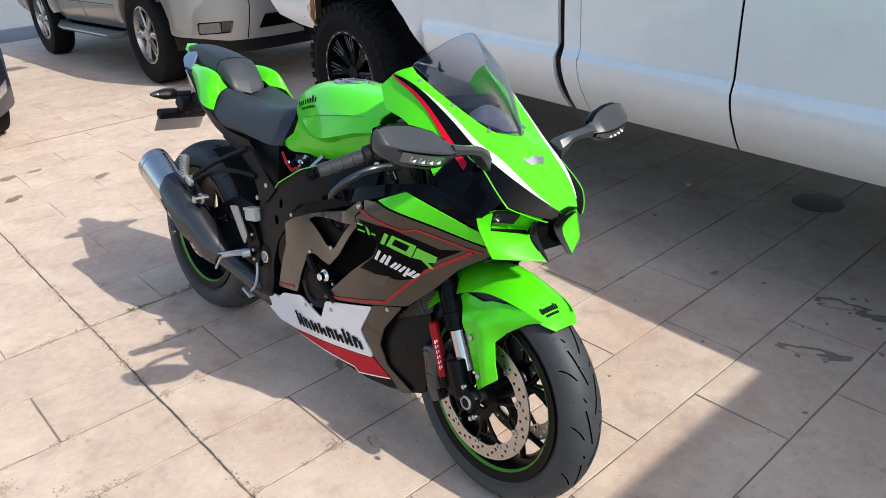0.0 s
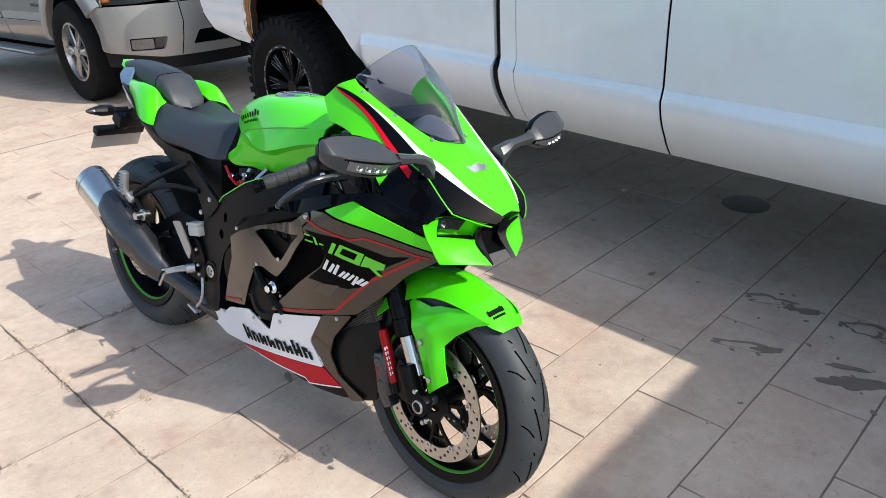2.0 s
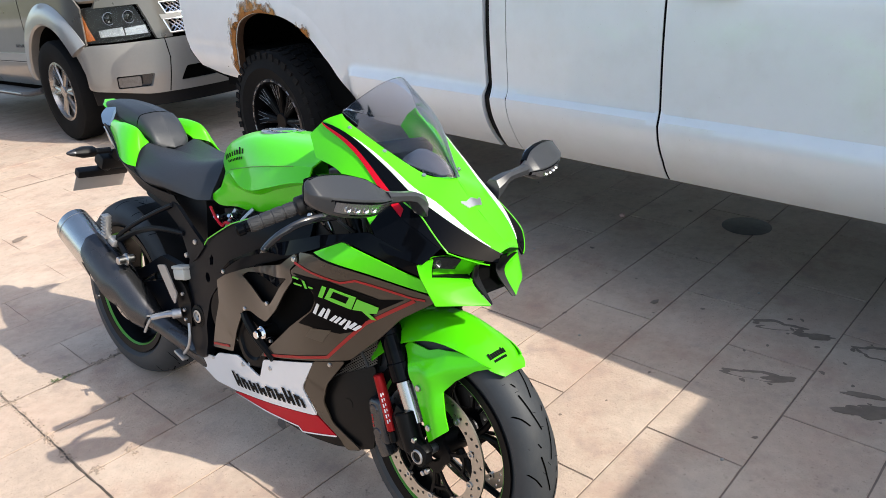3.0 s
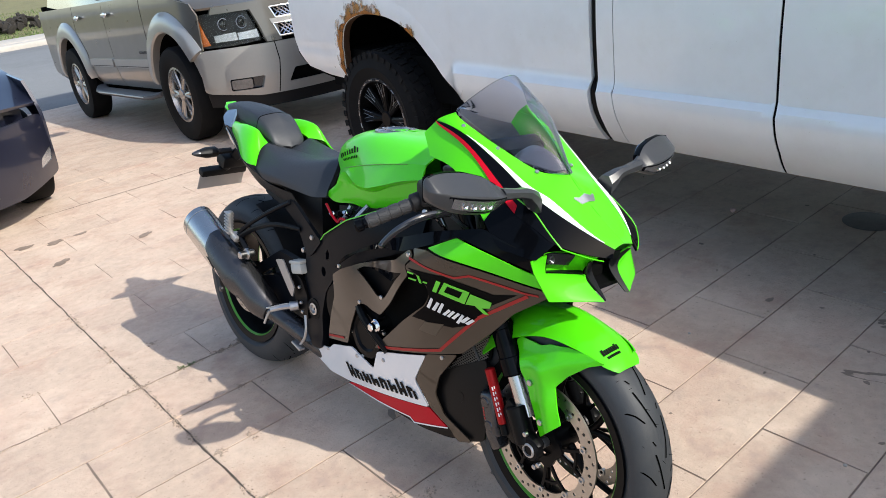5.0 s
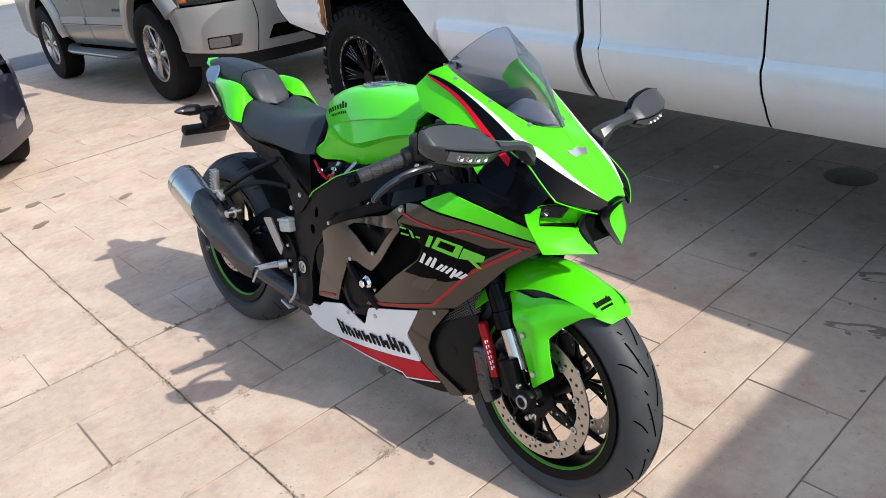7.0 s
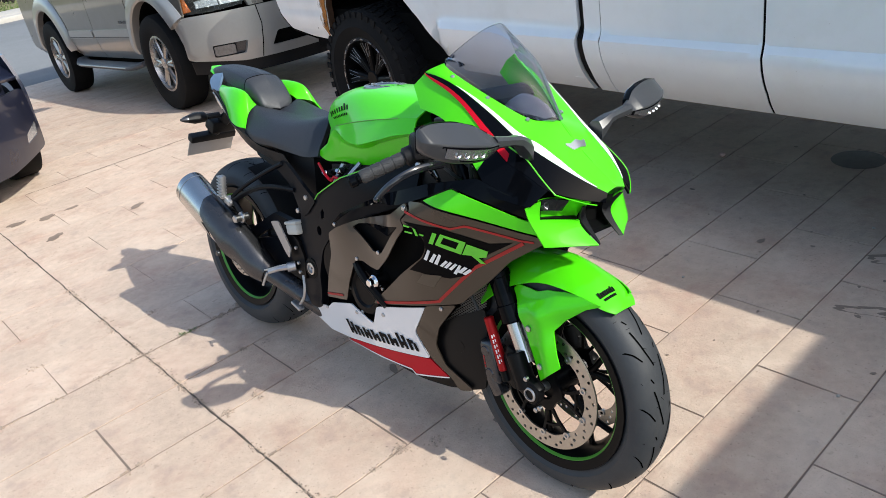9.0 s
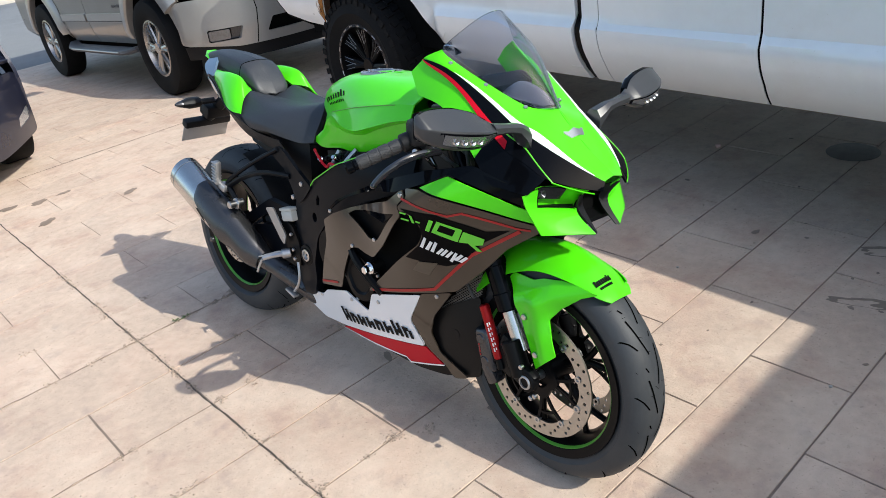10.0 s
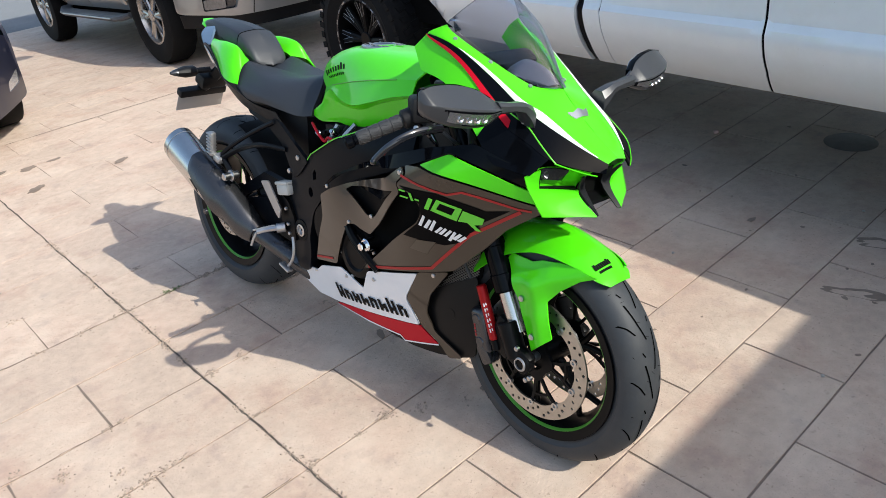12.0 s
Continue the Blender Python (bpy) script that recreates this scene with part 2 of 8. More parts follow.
# ---- mesh helpers ----
def part(name, bm, material, parent=None, label="", sharp=35, m=None):
    if m is not None:
        bm.transform(m)
    bmesh.ops.recalc_face_normals(bm, faces=bm.faces)
    me = bpy.data.meshes.new(name)
    for f in bm.faces:
        f.smooth = True
    bm.to_mesh(me)
    bm.free()
    me.set_sharp_from_angle(angle=radians(sharp))
    mats = material if isinstance(material, (list, tuple)) else [material]
    for k in mats:
        me.materials.append(k)
    ob = new(name, me)
    ob.parent = parent
    if label:
        tagged(ob, label)
    return ob


def thing(name, label, category, m=None, group="", kind=""):
    ob = new(name)
    if m is not None:
        ob.matrix_world = m
    return tagged(ob, label, category, group, kind)


def box(bm, size, at=(0, 0, 0), rot=(0, 0, 0), bevel=0.0, seg=2):
    m = pose(*at, *rot) @ Matrix.Diagonal((*size, 1))
    vs = bmesh.ops.create_cube(bm, size=1.0, matrix=m)["verts"]
    if bevel:
        es = list({e for v in vs for e in v.link_edges})
        bmesh.ops.bevel(bm, geom=es, offset=bevel, segments=seg, profile=0.5, affect="EDGES")


def ring_sweep(bm, rings, closed=False, caps=True):
    """Joins equal rings of points (each ring a closed loop) into a skin."""
    rows = [[bm.verts.new(p) for p in r] for r in rings]
    n = len(rows[0])
    pairs = list(zip(rows, rows[1:])) + ([(rows[-1], rows[0])] if closed else [])
    for a, b in pairs:
        for k in range(n):
            bm.faces.new((a[k], a[(k + 1) % n], b[(k + 1) % n], b[k]))
    if caps and not closed:
        bm.faces.new(rows[0][::-1])
        bm.faces.new(rows[-1])


def revolve(bm, profile, centre, axis="y", seg=64, a0=0.0, a1=None, closed=True):
    """Turns a closed (radius, along) profile about an axis through centre."""
    full = a1 is None
    n = seg if full else seg + 1
    rings = []
    for k in range(n):
        a = a0 + (2 * math.pi if full else a1 - a0) * k / seg
        ring = []
        for r, h in profile:
            u, v = r * math.cos(a), r * math.sin(a)
            p = {"y": (u, h, v), "x": (h, u, v), "z": (u, v, h)}[axis]
            ring.append(Vector(centre) + Vector(p))
        rings.append(ring)
    ring_sweep(bm, rings, closed=full, caps=True)


def cyl(bm, a, b, r, r2=None, seg=16, bevel=0.0):
    a, b = Vector(a), Vector(b)
    r2 = r if r2 is None else r2
    d = (b - a).normalized()
    u = d.orthogonal().normalized()
    v = d.cross(u)
    stations = [(0, r), (1, r2)]
    length = (b - a).length
    if bevel:
        stations = [(0, r - bevel), (bevel / length, r), (1 - bevel / length, r2), (1, r2 - bevel)]
    ring_sweep(bm, [[a + (b - a) * s + (u * math.cos(2 * math.pi * k / seg) + v * math.sin(2 * math.pi * k / seg)) * q for k in range(seg)] for s, q in stations])


def spline(pts, n=8, closed=False):
    """Catmull-Rom through points."""
    pts = [Vector(p) for p in pts]
    out = []
    m = len(pts)
    for i in range(m if closed else m - 1):
        p0 = pts[(i - 1) % m] if closed or i else pts[0]
        p1, p2 = pts[i], pts[(i + 1) % m]
        p3 = pts[(i + 2) % m] if closed or i + 2 < m else pts[-1]
        for k in range(n):
            t = k / n
            out.append(0.5 * (2 * p1 + (p2 - p0) * t + (2 * p0 - 5 * p1 + 4 * p2 - p3) * t * t + (3 * p1 - p0 - 3 * p2 + p3) * t ** 3))
    if not closed:
        out.append(pts[-1])
    return out


def tube(bm, pts, r, seg=10, n=6, taper=None, flat=1.0):
    """A round bar along a smooth line; r may be one radius or one for each end."""
    line = spline(pts, n)
    m = len(line)
    rings, u = [], None
    for i, p in enumerate(line):
        d = (line[min(i + 1, m - 1)] - line[max(i - 1, 0)]).normalized()
        u = (u - d * u.dot(d)).normalized() if u else d.orthogonal().normalized()
        v = d.cross(u)
        q = r if taper is None else r + (taper - r) * i / (m - 1)
        rings.append([p + (u * math.cos(2 * math.pi * k / seg) * flat + v * math.sin(2 * math.pi * k / seg)) * q for k in range(seg)])
    ring_sweep(bm, rings)


def patch(bm, grid, nu=6, nv=6, u0=0.0, u1=1.0, v0=0.0, v1=1.0, thick=0.003, mirror=False, off=0.0, facet=False):
    """A smooth skin through a grid of control points (rows along u), cut to a span of u and v, with thickness."""
    R, C_ = len(grid), len(grid[0])

    def row_at(row, v):
        x = v * (C_ - 1)
        i = min(int(x), C_ - 2)
        t = x - i
        if facet:
            return Vector(row[i]).lerp(Vector(row[i + 1]), t)
        p = [Vector(row[min(max(k, 0), C_ - 1)]) for k in (i - 1, i, i + 1, i + 2)]
        return 0.5 * (2 * p[1] + (p[2] - p[0]) * t + (2 * p[0] - 5 * p[1] + 4 * p[2] - p[3]) * t * t + (3 * p[1] - p[0] - 3 * p[2] + p[3]) * t ** 3)

    def at(u, v):
        x = u * (R - 1)
        i = min(int(x), R - 2)
        t = x - i
        p = [row_at(grid[min(max(k, 0), R - 1)], v) for k in (i - 1, i, i + 1, i + 2)]
        return 0.5 * (2 * p[1] + (p[2] - p[0]) * t + (2 * p[0] - 5 * p[1] + 4 * p[2] - p[3]) * t * t + (3 * p[1] - p[0] - 3 * p[2] + p[3]) * t ** 3)

    U = [u0 + (u1 - u0) * k / (nu * (R - 1)) for k in range(nu * (R - 1) + 1)]
    V = [v0 + (v1 - v0) * k / (nv * (C_ - 1)) for k in range(nv * (C_ - 1) + 1)]
    P = [[at(u, v) for v in V] for u in U]
    e = 1e-3
    N = [[((at(u, min(v + e, 1)) - at(u, max(v - e, 0))).cross(at(min(u + e, 1), v) - at(max(u - e, 0), v))).normalized() for v in V] for u in U]
    for s in ((1, -1) if mirror else (1,)):
        f = lambda p: Vector((p.x, p.y * s, p.z))
        top = [[bm.verts.new(f(P[i][j] + N[i][j] * off)) for j in range(len(V))] for i in range(len(U))]
        low = [[bm.verts.new(f(P[i][j] + N[i][j] * (off - thick))) for j in range(len(V))] for i in range(len(U))]
        a, b = len(U), len(V)
        for i in range(a - 1):
            for j in range(b - 1):
                bm.faces.new((top[i][j], top[i + 1][j], top[i + 1][j + 1], top[i][j + 1]))
                bm.faces.new((low[i][j], low[i][j + 1], low[i + 1][j + 1], low[i + 1][j]))
        edge = [(i, 0) for i in range(a)] + [(a - 1, j) for j in range(1, b)] + [(i, b - 1) for i in range(a - 2, -1, -1)] + [(0, j) for j in range(b - 2, 0, -1)]
        for p, q in zip(edge, edge[1:] + edge[:1]):
            bm.faces.new((top[p[0]][p[1]], low[p[0]][p[1]], low[q[0]][q[1]], top[q[0]][q[1]]))


def grid_at(grid, u, v):
    """A place on the smooth skin that patch() lays through a grid."""
    R, C_ = len(grid), len(grid[0])

    def cr(p, t):
        return 0.5 * (2 * p[1] + (p[2] - p[0]) * t + (2 * p[0] - 5 * p[1] + 4 * p[2] - p[3]) * t * t + (3 * p[1] - p[0] - 3 * p[2] + p[3]) * t ** 3)

    x, y = min(max(u, 0), 1) * (R - 1), min(max(v, 0), 1) * (C_ - 1)
    i, j = min(int(x), R - 2), min(int(y), C_ - 2)
    rows = [cr([Vector(grid[min(max(k, 0), R - 1)][min(max(q, 0), C_ - 1)]) for q in (j - 1, j, j + 1, j + 2)], y - j) for k in (i - 1, i, i + 1, i + 2)]
    return cr(rows, x - i)


def rounded(poly, r=0.01, n=3):
    """A polygon with its corners rounded."""
    out = []
    m = len(poly)
    for i in range(m):
        a, b, c = (Vector((*poly[k % m], 0)) for k in (i - 1, i, i + 1))
        d1, d2 = (a - b), (c - b)
        q = min(r, d1.length * 0.45, d2.length * 0.45)
        p1, p2 = b + d1.normalized() * q, b + d2.normalized() * q
        for k in range(n + 1):
            t = k / n
            s = p1 * (1 - t) ** 2 + b * 2 * t * (1 - t) + p2 * t * t
            out.append((s.x, s.y))
    return out


def sheet(bm, outline, put, thick=0.004, step=0.02, off=0.0, holes=()):
    """A curved panel: a flat outline (a, b), filled finely, laid by put(a, b, height) on a surface, with thickness."""
    loops = [outline, *holes]
    pts, edges, faces = [], [], []
    for lp in loops:
        fine = []
        for (a, b), (c, d) in zip(lp, lp[1:] + lp[:1]):
            k = max(1, int(math.hypot(c - a, d - b) / step))
            fine += [(a + (c - a) * i / k, b + (d - b) * i / k) for i in range(k)]
        i0 = len(pts)
        pts += fine
        edges += [(i0 + i, i0 + (i + 1) % len(fine)) for i in range(len(fine))]
    nb = len(pts)
    ring = np.array(pts[:nb])
    lo, hi = ring.min(0), ring.max(0)

    def inside(x, y, lp):
        c = False
        for (a, b), (d, e) in zip(lp, lp[1:] + lp[:1]):
            if (b > y) != (e > y) and x < (d - a) * (y - b) / (e - b) + a:
                c = not c
        return c

    x = lo[0] + step * 0.5
    while x < hi[0]:
        y = lo[1] + step * 0.5
        while y < hi[1]:
            if inside(x, y, outline) and not any(inside(x, y, h) for h in holes):
                if np.min(np.hypot(ring[:, 0] - x, ring[:, 1] - y)) > step * 0.45:
                    pts.append((x, y))
            y += step
        x += step
    vs, _, fs, *_ = geometry.delaunay_2d_cdt([Vector(p) for p in pts], edges, [], 1, 1e-6)
    keep = []
    for f in fs:
        cx, cy = sum(vs[k].x for k in f) / len(f), sum(vs[k].y for k in f) / len(f)
        if inside(cx, cy, outline) and not any(inside(cx, cy, h) for h in holes):
            keep.append(f)
    top = [bm.verts.new(put(v.x, v.y, off)) for v in vs]
    low = [bm.verts.new(put(v.x, v.y, off - thick)) for v in vs]
    count = {}
    for f in keep:
        bm.faces.new([top[k] for k in f])
        bm.faces.new([low[k] for k in reversed(f)])
        for a, b in zip(f, list(f[1:]) + [f[0]]):
            count[(a, b)] = 1
    for a, b in list(count):
        if (b, a) not in count:
            bm.faces.new((top[b], top[a], low[a], low[b]))
    loose = [v for v in top + low if not v.link_faces]
    bmesh.ops.delete(bm, geom=loose, context="VERTS")


def text_mesh(body, size, put, thick=0.0008, shear=0.0, spacing=1.0, off=0.0):
    """Letters of the built-in font laid on a surface by put(a, b, height)."""
    cu = bpy.data.curves.new("letters", "FONT")
    cu.body, cu.size, cu.shear, cu.space_character = body, size, shear, spacing
    cu.extrude, cu.resolution_u = 0.5, 3
    ob = bpy.data.objects.new("letters", cu)
    me = bpy.data.meshes.new_from_object(ob)
    bm = bmesh.new()
    bm.from_mesh(me)
    bpy.data.objects.remove(ob)
    bpy.data.meshes.remove(me)
    for v in bm.verts:
        v.co = put(v.co.x, v.co.y, off + (thick if v.co.z > 0 else -0.0005))
    return bm


def polyline_sheet(bm, pts, width, put, thick=0.001, off=0.002, step=0.02):
    """A band of even width along a broken line on a surface."""
    left, right = [], []
    m = len(pts)
    for i, p in enumerate(pts):
        a, b = Vector(pts[max(i - 1, 0)]), Vector(pts[min(i + 1, m - 1)])
        d = (b - a).normalized()
        n_ = Vector((-d.y, d.x)) * width / 2
        left.append(tuple(Vector(p) + n_))
        right.append(tuple(Vector(p) - n_))
    sheet(bm, left + right[::-1], put, thick, step, off)


def bolt(bm, at, axis, r=0.006, h=0.004):
    a = Vector(at)
    d = Vector(axis).normalized()
    cyl(bm, a - d * 0.004, a + d * h, r, r * 0.92, 12, 0.0012)
    u = d.orthogonal().normalized()
    v = d.cross(u)
    # hex socket: a raised collar round a sunk middle
    ring_sweep(bm, [[a + d * z + (u * math.cos(math.pi * k / 3) + v * math.sin(math.pi * k / 3)) * q for k in range(6)] for q, z in ((r * 0.55, h + 0.0004), (r * 0.5, h - 0.0015))])


# ---- ground ----
SLOPE = 0.055


def gz(y):
    """Height of the driveway: level near the house, falling to the street."""
    return 0.0 if y < 3.2 else -SLOPE * (min(y, 8.4) - 3.2)


ROAD_Z = gz(8.4) - 0.02
ground_bm = bmesh.new()
ys = [-60, -6, 3.2, 8.4, 8.45, 17.5, 17.55, 400]
zs = [-0.03, -0.03, -0.03, gz(8.4) - 0.03, ROAD_Z, ROAD_Z + 0.02, ROAD_Z + 0.0, ROAD_Z + 0.05]
cols = [(-300, 0), (300, 0)]
rows_ = [[ground_bm.verts.new((x, y, z)) for x, _ in cols] for y, z in zip(ys, zs)]
for a, b in zip(rows_, rows_[1:]):
    ground_bm.faces.new((a[0], a[1], b[1], b[0]))
ground = part("ground", ground_bm, ROAD)
tagged(ground, "worn grey asphalt street and ground below the driveway", "ground", kind="structure")

TX, TY = 0.3025, 0.301  # half a slab's length, a slab's width
driveway = thing("driveway", "pinkish tan stamped concrete driveway laid as long slabs in running bond", "driveway", kind="structure")
bed = bmesh.new()
bed_rows = [[bed.verts.new((x, y, gz(y) - 0.0034)) for x in (-6.0, 7.5)] for y in (-6.2, 3.2, 8.4)]
for a, b in zip(bed_rows, bed_rows[1:]):
    bed.faces.new((a[0], a[1], b[1], b[0]))
edge_low = [bed.verts.new((x, 8.4, ROAD_Z - 0.02)) for x in (-6.0, 7.5)]
bed.faces.new((bed_rows[2][0], bed_rows[2][1], edge_low[1], edge_low[0]))
part("joint_bed", bed, JOINT, driveway)


def slab_mesh(w, h, seed, g=0.0021, r=0.0010):
    """One slab with a soft, slightly uneven rim; its top is at z = 0."""
    rng = random.Random(seed)
    bm = bmesh.new()
    outer, inner = [], []
    for (sx, sy), (tx, ty) in zip(((-1, -1), (1, -1), (1, 1), (-1, 1)), ((1, -1), (1, 1), (-1, 1), (-1, -1))):
        for k in range(4):
            t = k / 4
            x, y = (sx + (tx - sx) * t) * (w / 2 - g), (sy + (ty - sy) * t) * (h / 2 - g)
            j = rng.uniform(-0.0013, 0.0013)
            outer.append((x + j, y + j))
            inner.append((x * (1 - 2 * r / w) + j, y * (1 - 2 * r / h) + j))
    lo = [bm.verts.new((x, y, -0.008)) for x, y in outer]
    mid = [bm.verts.new((x, y, -0.8 * r + rng.uniform(-0.0004, 0.0003) * r / 0.001)) for x, y in outer]
    top = [bm.verts.new((x, y, rng.uniform(-0.0004, 0.0004))) for x, y in inner]
    n = len(lo)
    for k in range(n):
        a, b = k, (k + 1) % n
        bm.faces.new((lo[a], lo[b], mid[b], mid[a]))
        bm.faces.new((mid[a], mid[b], top[b], top[a]))
    bm.faces.new(top)
    for f in bm.faces:
        f.smooth = len(f.verts) == 4
    me = bpy.data.meshes.new("slab")
    bm.to_mesh(me)
    bm.free()
    me.materials.append(CONCRETE)
    me.set_sharp_from_angle(angle=radians(6))
    return me


slab_kinds = {}
far_bm = bmesh.new()
slab_count = 0
slab_list = []
for k in range(-30, 18):
    wide, deep = (TX, TY) if k > 0 else (0.2945, 0.2885)
    y1 = -(k - 1) * deep if k <= 0 else -(k - 1) * TY
    y0 = y1 - deep
    if y1 > 8.4:
        continue
    par = (k - 1) % 2
    for j in range(-9, 13):
        x0 = (2 * j + par) * wide
        spans = [(x0, x0 + 2 * wide)]
        if x0 < -0.01 and x0 + 2 * wide > 0.01:
            spans = [(x0, 0.0), (0.0, x0 + 2 * wide)]
        for a, b in spans:
            a, b = max(a, -5.14), min(b, 7.26)
            if b - a < 0.05:
                continue
            cx, cy = (a + b) / 2, (y0 + y1) / 2
            near = -1.4 < cx < 3.2 and -2.9 < cy < 3.2
            slab_list.append((near, cx, cy, b - a, deep))
rng = random.Random(5)
for near, cx, cy, wdt, deep in slab_list:
    kind_ = (round(wdt, 3), rng.randrange(6), deep)
    if kind_ not in slab_kinds:
        slab_kinds[kind_] = slab_mesh(wdt, deep, kind_[1] + int(wdt * 1000), *((0.0027, 0.0009) if deep == TY else (0.0013, 0.0004)))
    at = pose(cx, cy, gz(cy), math.degrees(math.atan(-SLOPE)) if cy > 3.2 else 0) @ Matrix.Translation((0, 0, rng.uniform(-0.0004, 0.0003)))
    if near and slab_count < 300:
        ob = new("slab", slab_kinds[kind_])
        ob.parent = driveway
        ob.matrix_world = at
        slab_count += 1
    else:
        n0 = len(far_bm.verts)
        far_bm.from_mesh(slab_kinds[kind_])
        far_bm.verts.ensure_lookup_table()
        for v in far_bm.verts[n0:]:
            v.co = at @ v.co
tagged(part("outer_slabs", far_bm, CONCRETE, driveway, sharp=6), kind="stuff")

# control joints with crumbled mortar
def crumbs(seed, line, count, spread, rmin, rmax, clusters):
    rng = random.Random(seed)
    bm = bmesh.new()
    spots = [rng.random() for _ in range(clusters)]
    for _ in range(count):
        t = rng.choice(spots) + rng.gauss(0, 0.012)
        t = min(max(t, 0), 1)
        p = Vector(line[0]).lerp(Vector(line[1]), t)
        d = (Vector(line[1]) - Vector(line[0])).normalized()
        p += Vector((-d.y, d.x, 0)) * rng.gauss(0, spread)
        r = rng.uniform(rmin, rmax)
        m = pose(p.x, p.y, gz(p.y) + r * 0.2, rng.uniform(0, 360), rng.uniform(0, 360), rng.uniform(0, 360)) @ Matrix.Diagonal((r, r * rng.uniform(0.5, 1), r * rng.uniform(0.3, 0.6), 1))
        bmesh.ops.create_icosphere(bm, subdivisions=1, radius=1.0, matrix=m)
    return bm


def crack(seed, line, width):
    """A narrow, wandering strip of dark filler along a joint."""
    rng = random.Random(seed)
    bm = bmesh.new()
    a, b = Vector(line[0]), Vector(line[1])
    d = (b - a).normalized()
    s = Vector((-d.y, d.x, 0))
    n = int((b - a).length / 0.02)
    prev = None
    wob = 0.0
    for i in range(n + 1):
        p = a.lerp(b, i / n)
        wob = wob * 0.8 + rng.gauss(0, 0.0016)
        q = width * rng.uniform(0.5, 1.3)
        z = gz(p.y) + 0.0012
        pair = [bm.verts.new(p + s * (wob + e * q) + Vector((0, 0, z))) for e in (-0.5, 0.5)]
        if prev:
            bm.faces.new((prev[0], prev[1], pair[1], pair[0]))
        prev = pair
    return bm


for seed, line, wd in ((1, ((0.0, -2.6, 0), (0.0, 3.2, 0)), 0.0052), (2, ((-2.0, 0.0, 0), (1.3, 0.0, 0)), 0.0034), (3, ((-0.05, -1.2, 0), (-0.5, -1.2, 0)), 0.0024), (8, ((0.0, -0.602, 0), (-0.9, -0.602, 0)), 0.002), (9, ((0.3, 2.597, 0), (1.7, 2.597, 0)), 0.006)):
    part("control_joint", crack(seed, line, wd), CRACK, driveway)
for nm, seed, line, cnt, sp, cl in (("crumbled_mortar", 11, ((0.0, -1.6, 0), (0.0, 0.9, 0)), 900, 0.008, 26), ("crumbled_mortar", 12, ((-0.8, 0.0, 0), (0.9, 0.0, 0)), 620, 0.008, 16),
                        ("crumbled_mortar", 13, ((-0.45, -0.602, 0), (0.25, -0.602, 0)), 200, 0.012, 5), ("crumbled_mortar", 14, ((0.2, -0.301, 0), (0.75, -0.301, 0)), 160, 0.012, 4),
                        ("crumbled_mortar", 15, ((-0.75, -1.204, 0), (0.3, -1.204, 0)), 260, 0.010, 7), ("crumbled_mortar", 16, ((-0.9, -0.903, 0), (0.5, -0.903, 0)), 240, 0.011, 6), ("crumbled_mortar", 17, ((-0.9, 0.301, 0), (0.2, 0.301, 0)), 130, 0.012, 4),
                        ("crumbled_mortar", 18, ((-0.8, -0.35, 0), (-0.15, -1.05, 0)), 150, 0.016, 6), ("crumbled_mortar", 19, ((0.0, -1.0, 0), (0.7, -1.5, 0)), 120, 0.014, 5), ("crumbled_mortar", 20, ((0.2, -0.2, 0), (0.7, -0.75, 0)), 150, 0.016, 6), ("crumbled_mortar", 21, ((0.35, 0.02, 0), (0.75, 0.0, 0)), 260, 0.012, 3)):
    tagged(part(nm, crumbs(seed, line, int(cnt * 0.8), sp, 0.0013, 0.0052, cl), DEBRIS), "loose pale crumbs of broken mortar along the driveway joints", "debris", kind="stuff")


def blotch(seed, cx, cy, rx, ry, turn, ring=False):
    """An irregular damp mark on the concrete, a little proud of it."""
    rng = random.Random(seed)
    n = 46 if rx > 0.03 else 16
    c, s_ = math.cos(radians(turn)), math.sin(radians(turn))

    def loop(k):
        out = []
        waves = [(f, rng.uniform(0.10, 0.30) / f ** 0.5, rng.uniform(0, 6.3)) for f in (2, 3, 5, 8)]
        for i in range(n):
            a = 2 * math.pi * i / n
            r = 1.0 + sum(w * math.sin(f * a + ph) for f, w, ph in waves) + rng.uniform(-0.05, 0.05)
            x, y = rx * k * r * math.cos(a), ry * k * r * math.sin(a)
            out.append((cx + c * x - s_ * y, cy + s_ * x + c * y))
        return out

    bm = bmesh.new()
    outer = loop(1.0)
    holes = []
    if ring:
        holes = [[(cx + (x - cx) * 0.74 - 0.06 * rx, cy + (y - cy) * 0.74) for x, y in outer]]
    sheet(bm, outer, lambda a, b, h: Vector((a, b, gz(b) + 0.0012 + 0.00012 * (seed - 30) + h)), 0.001, 0.05, 0.0, holes)
    return bm


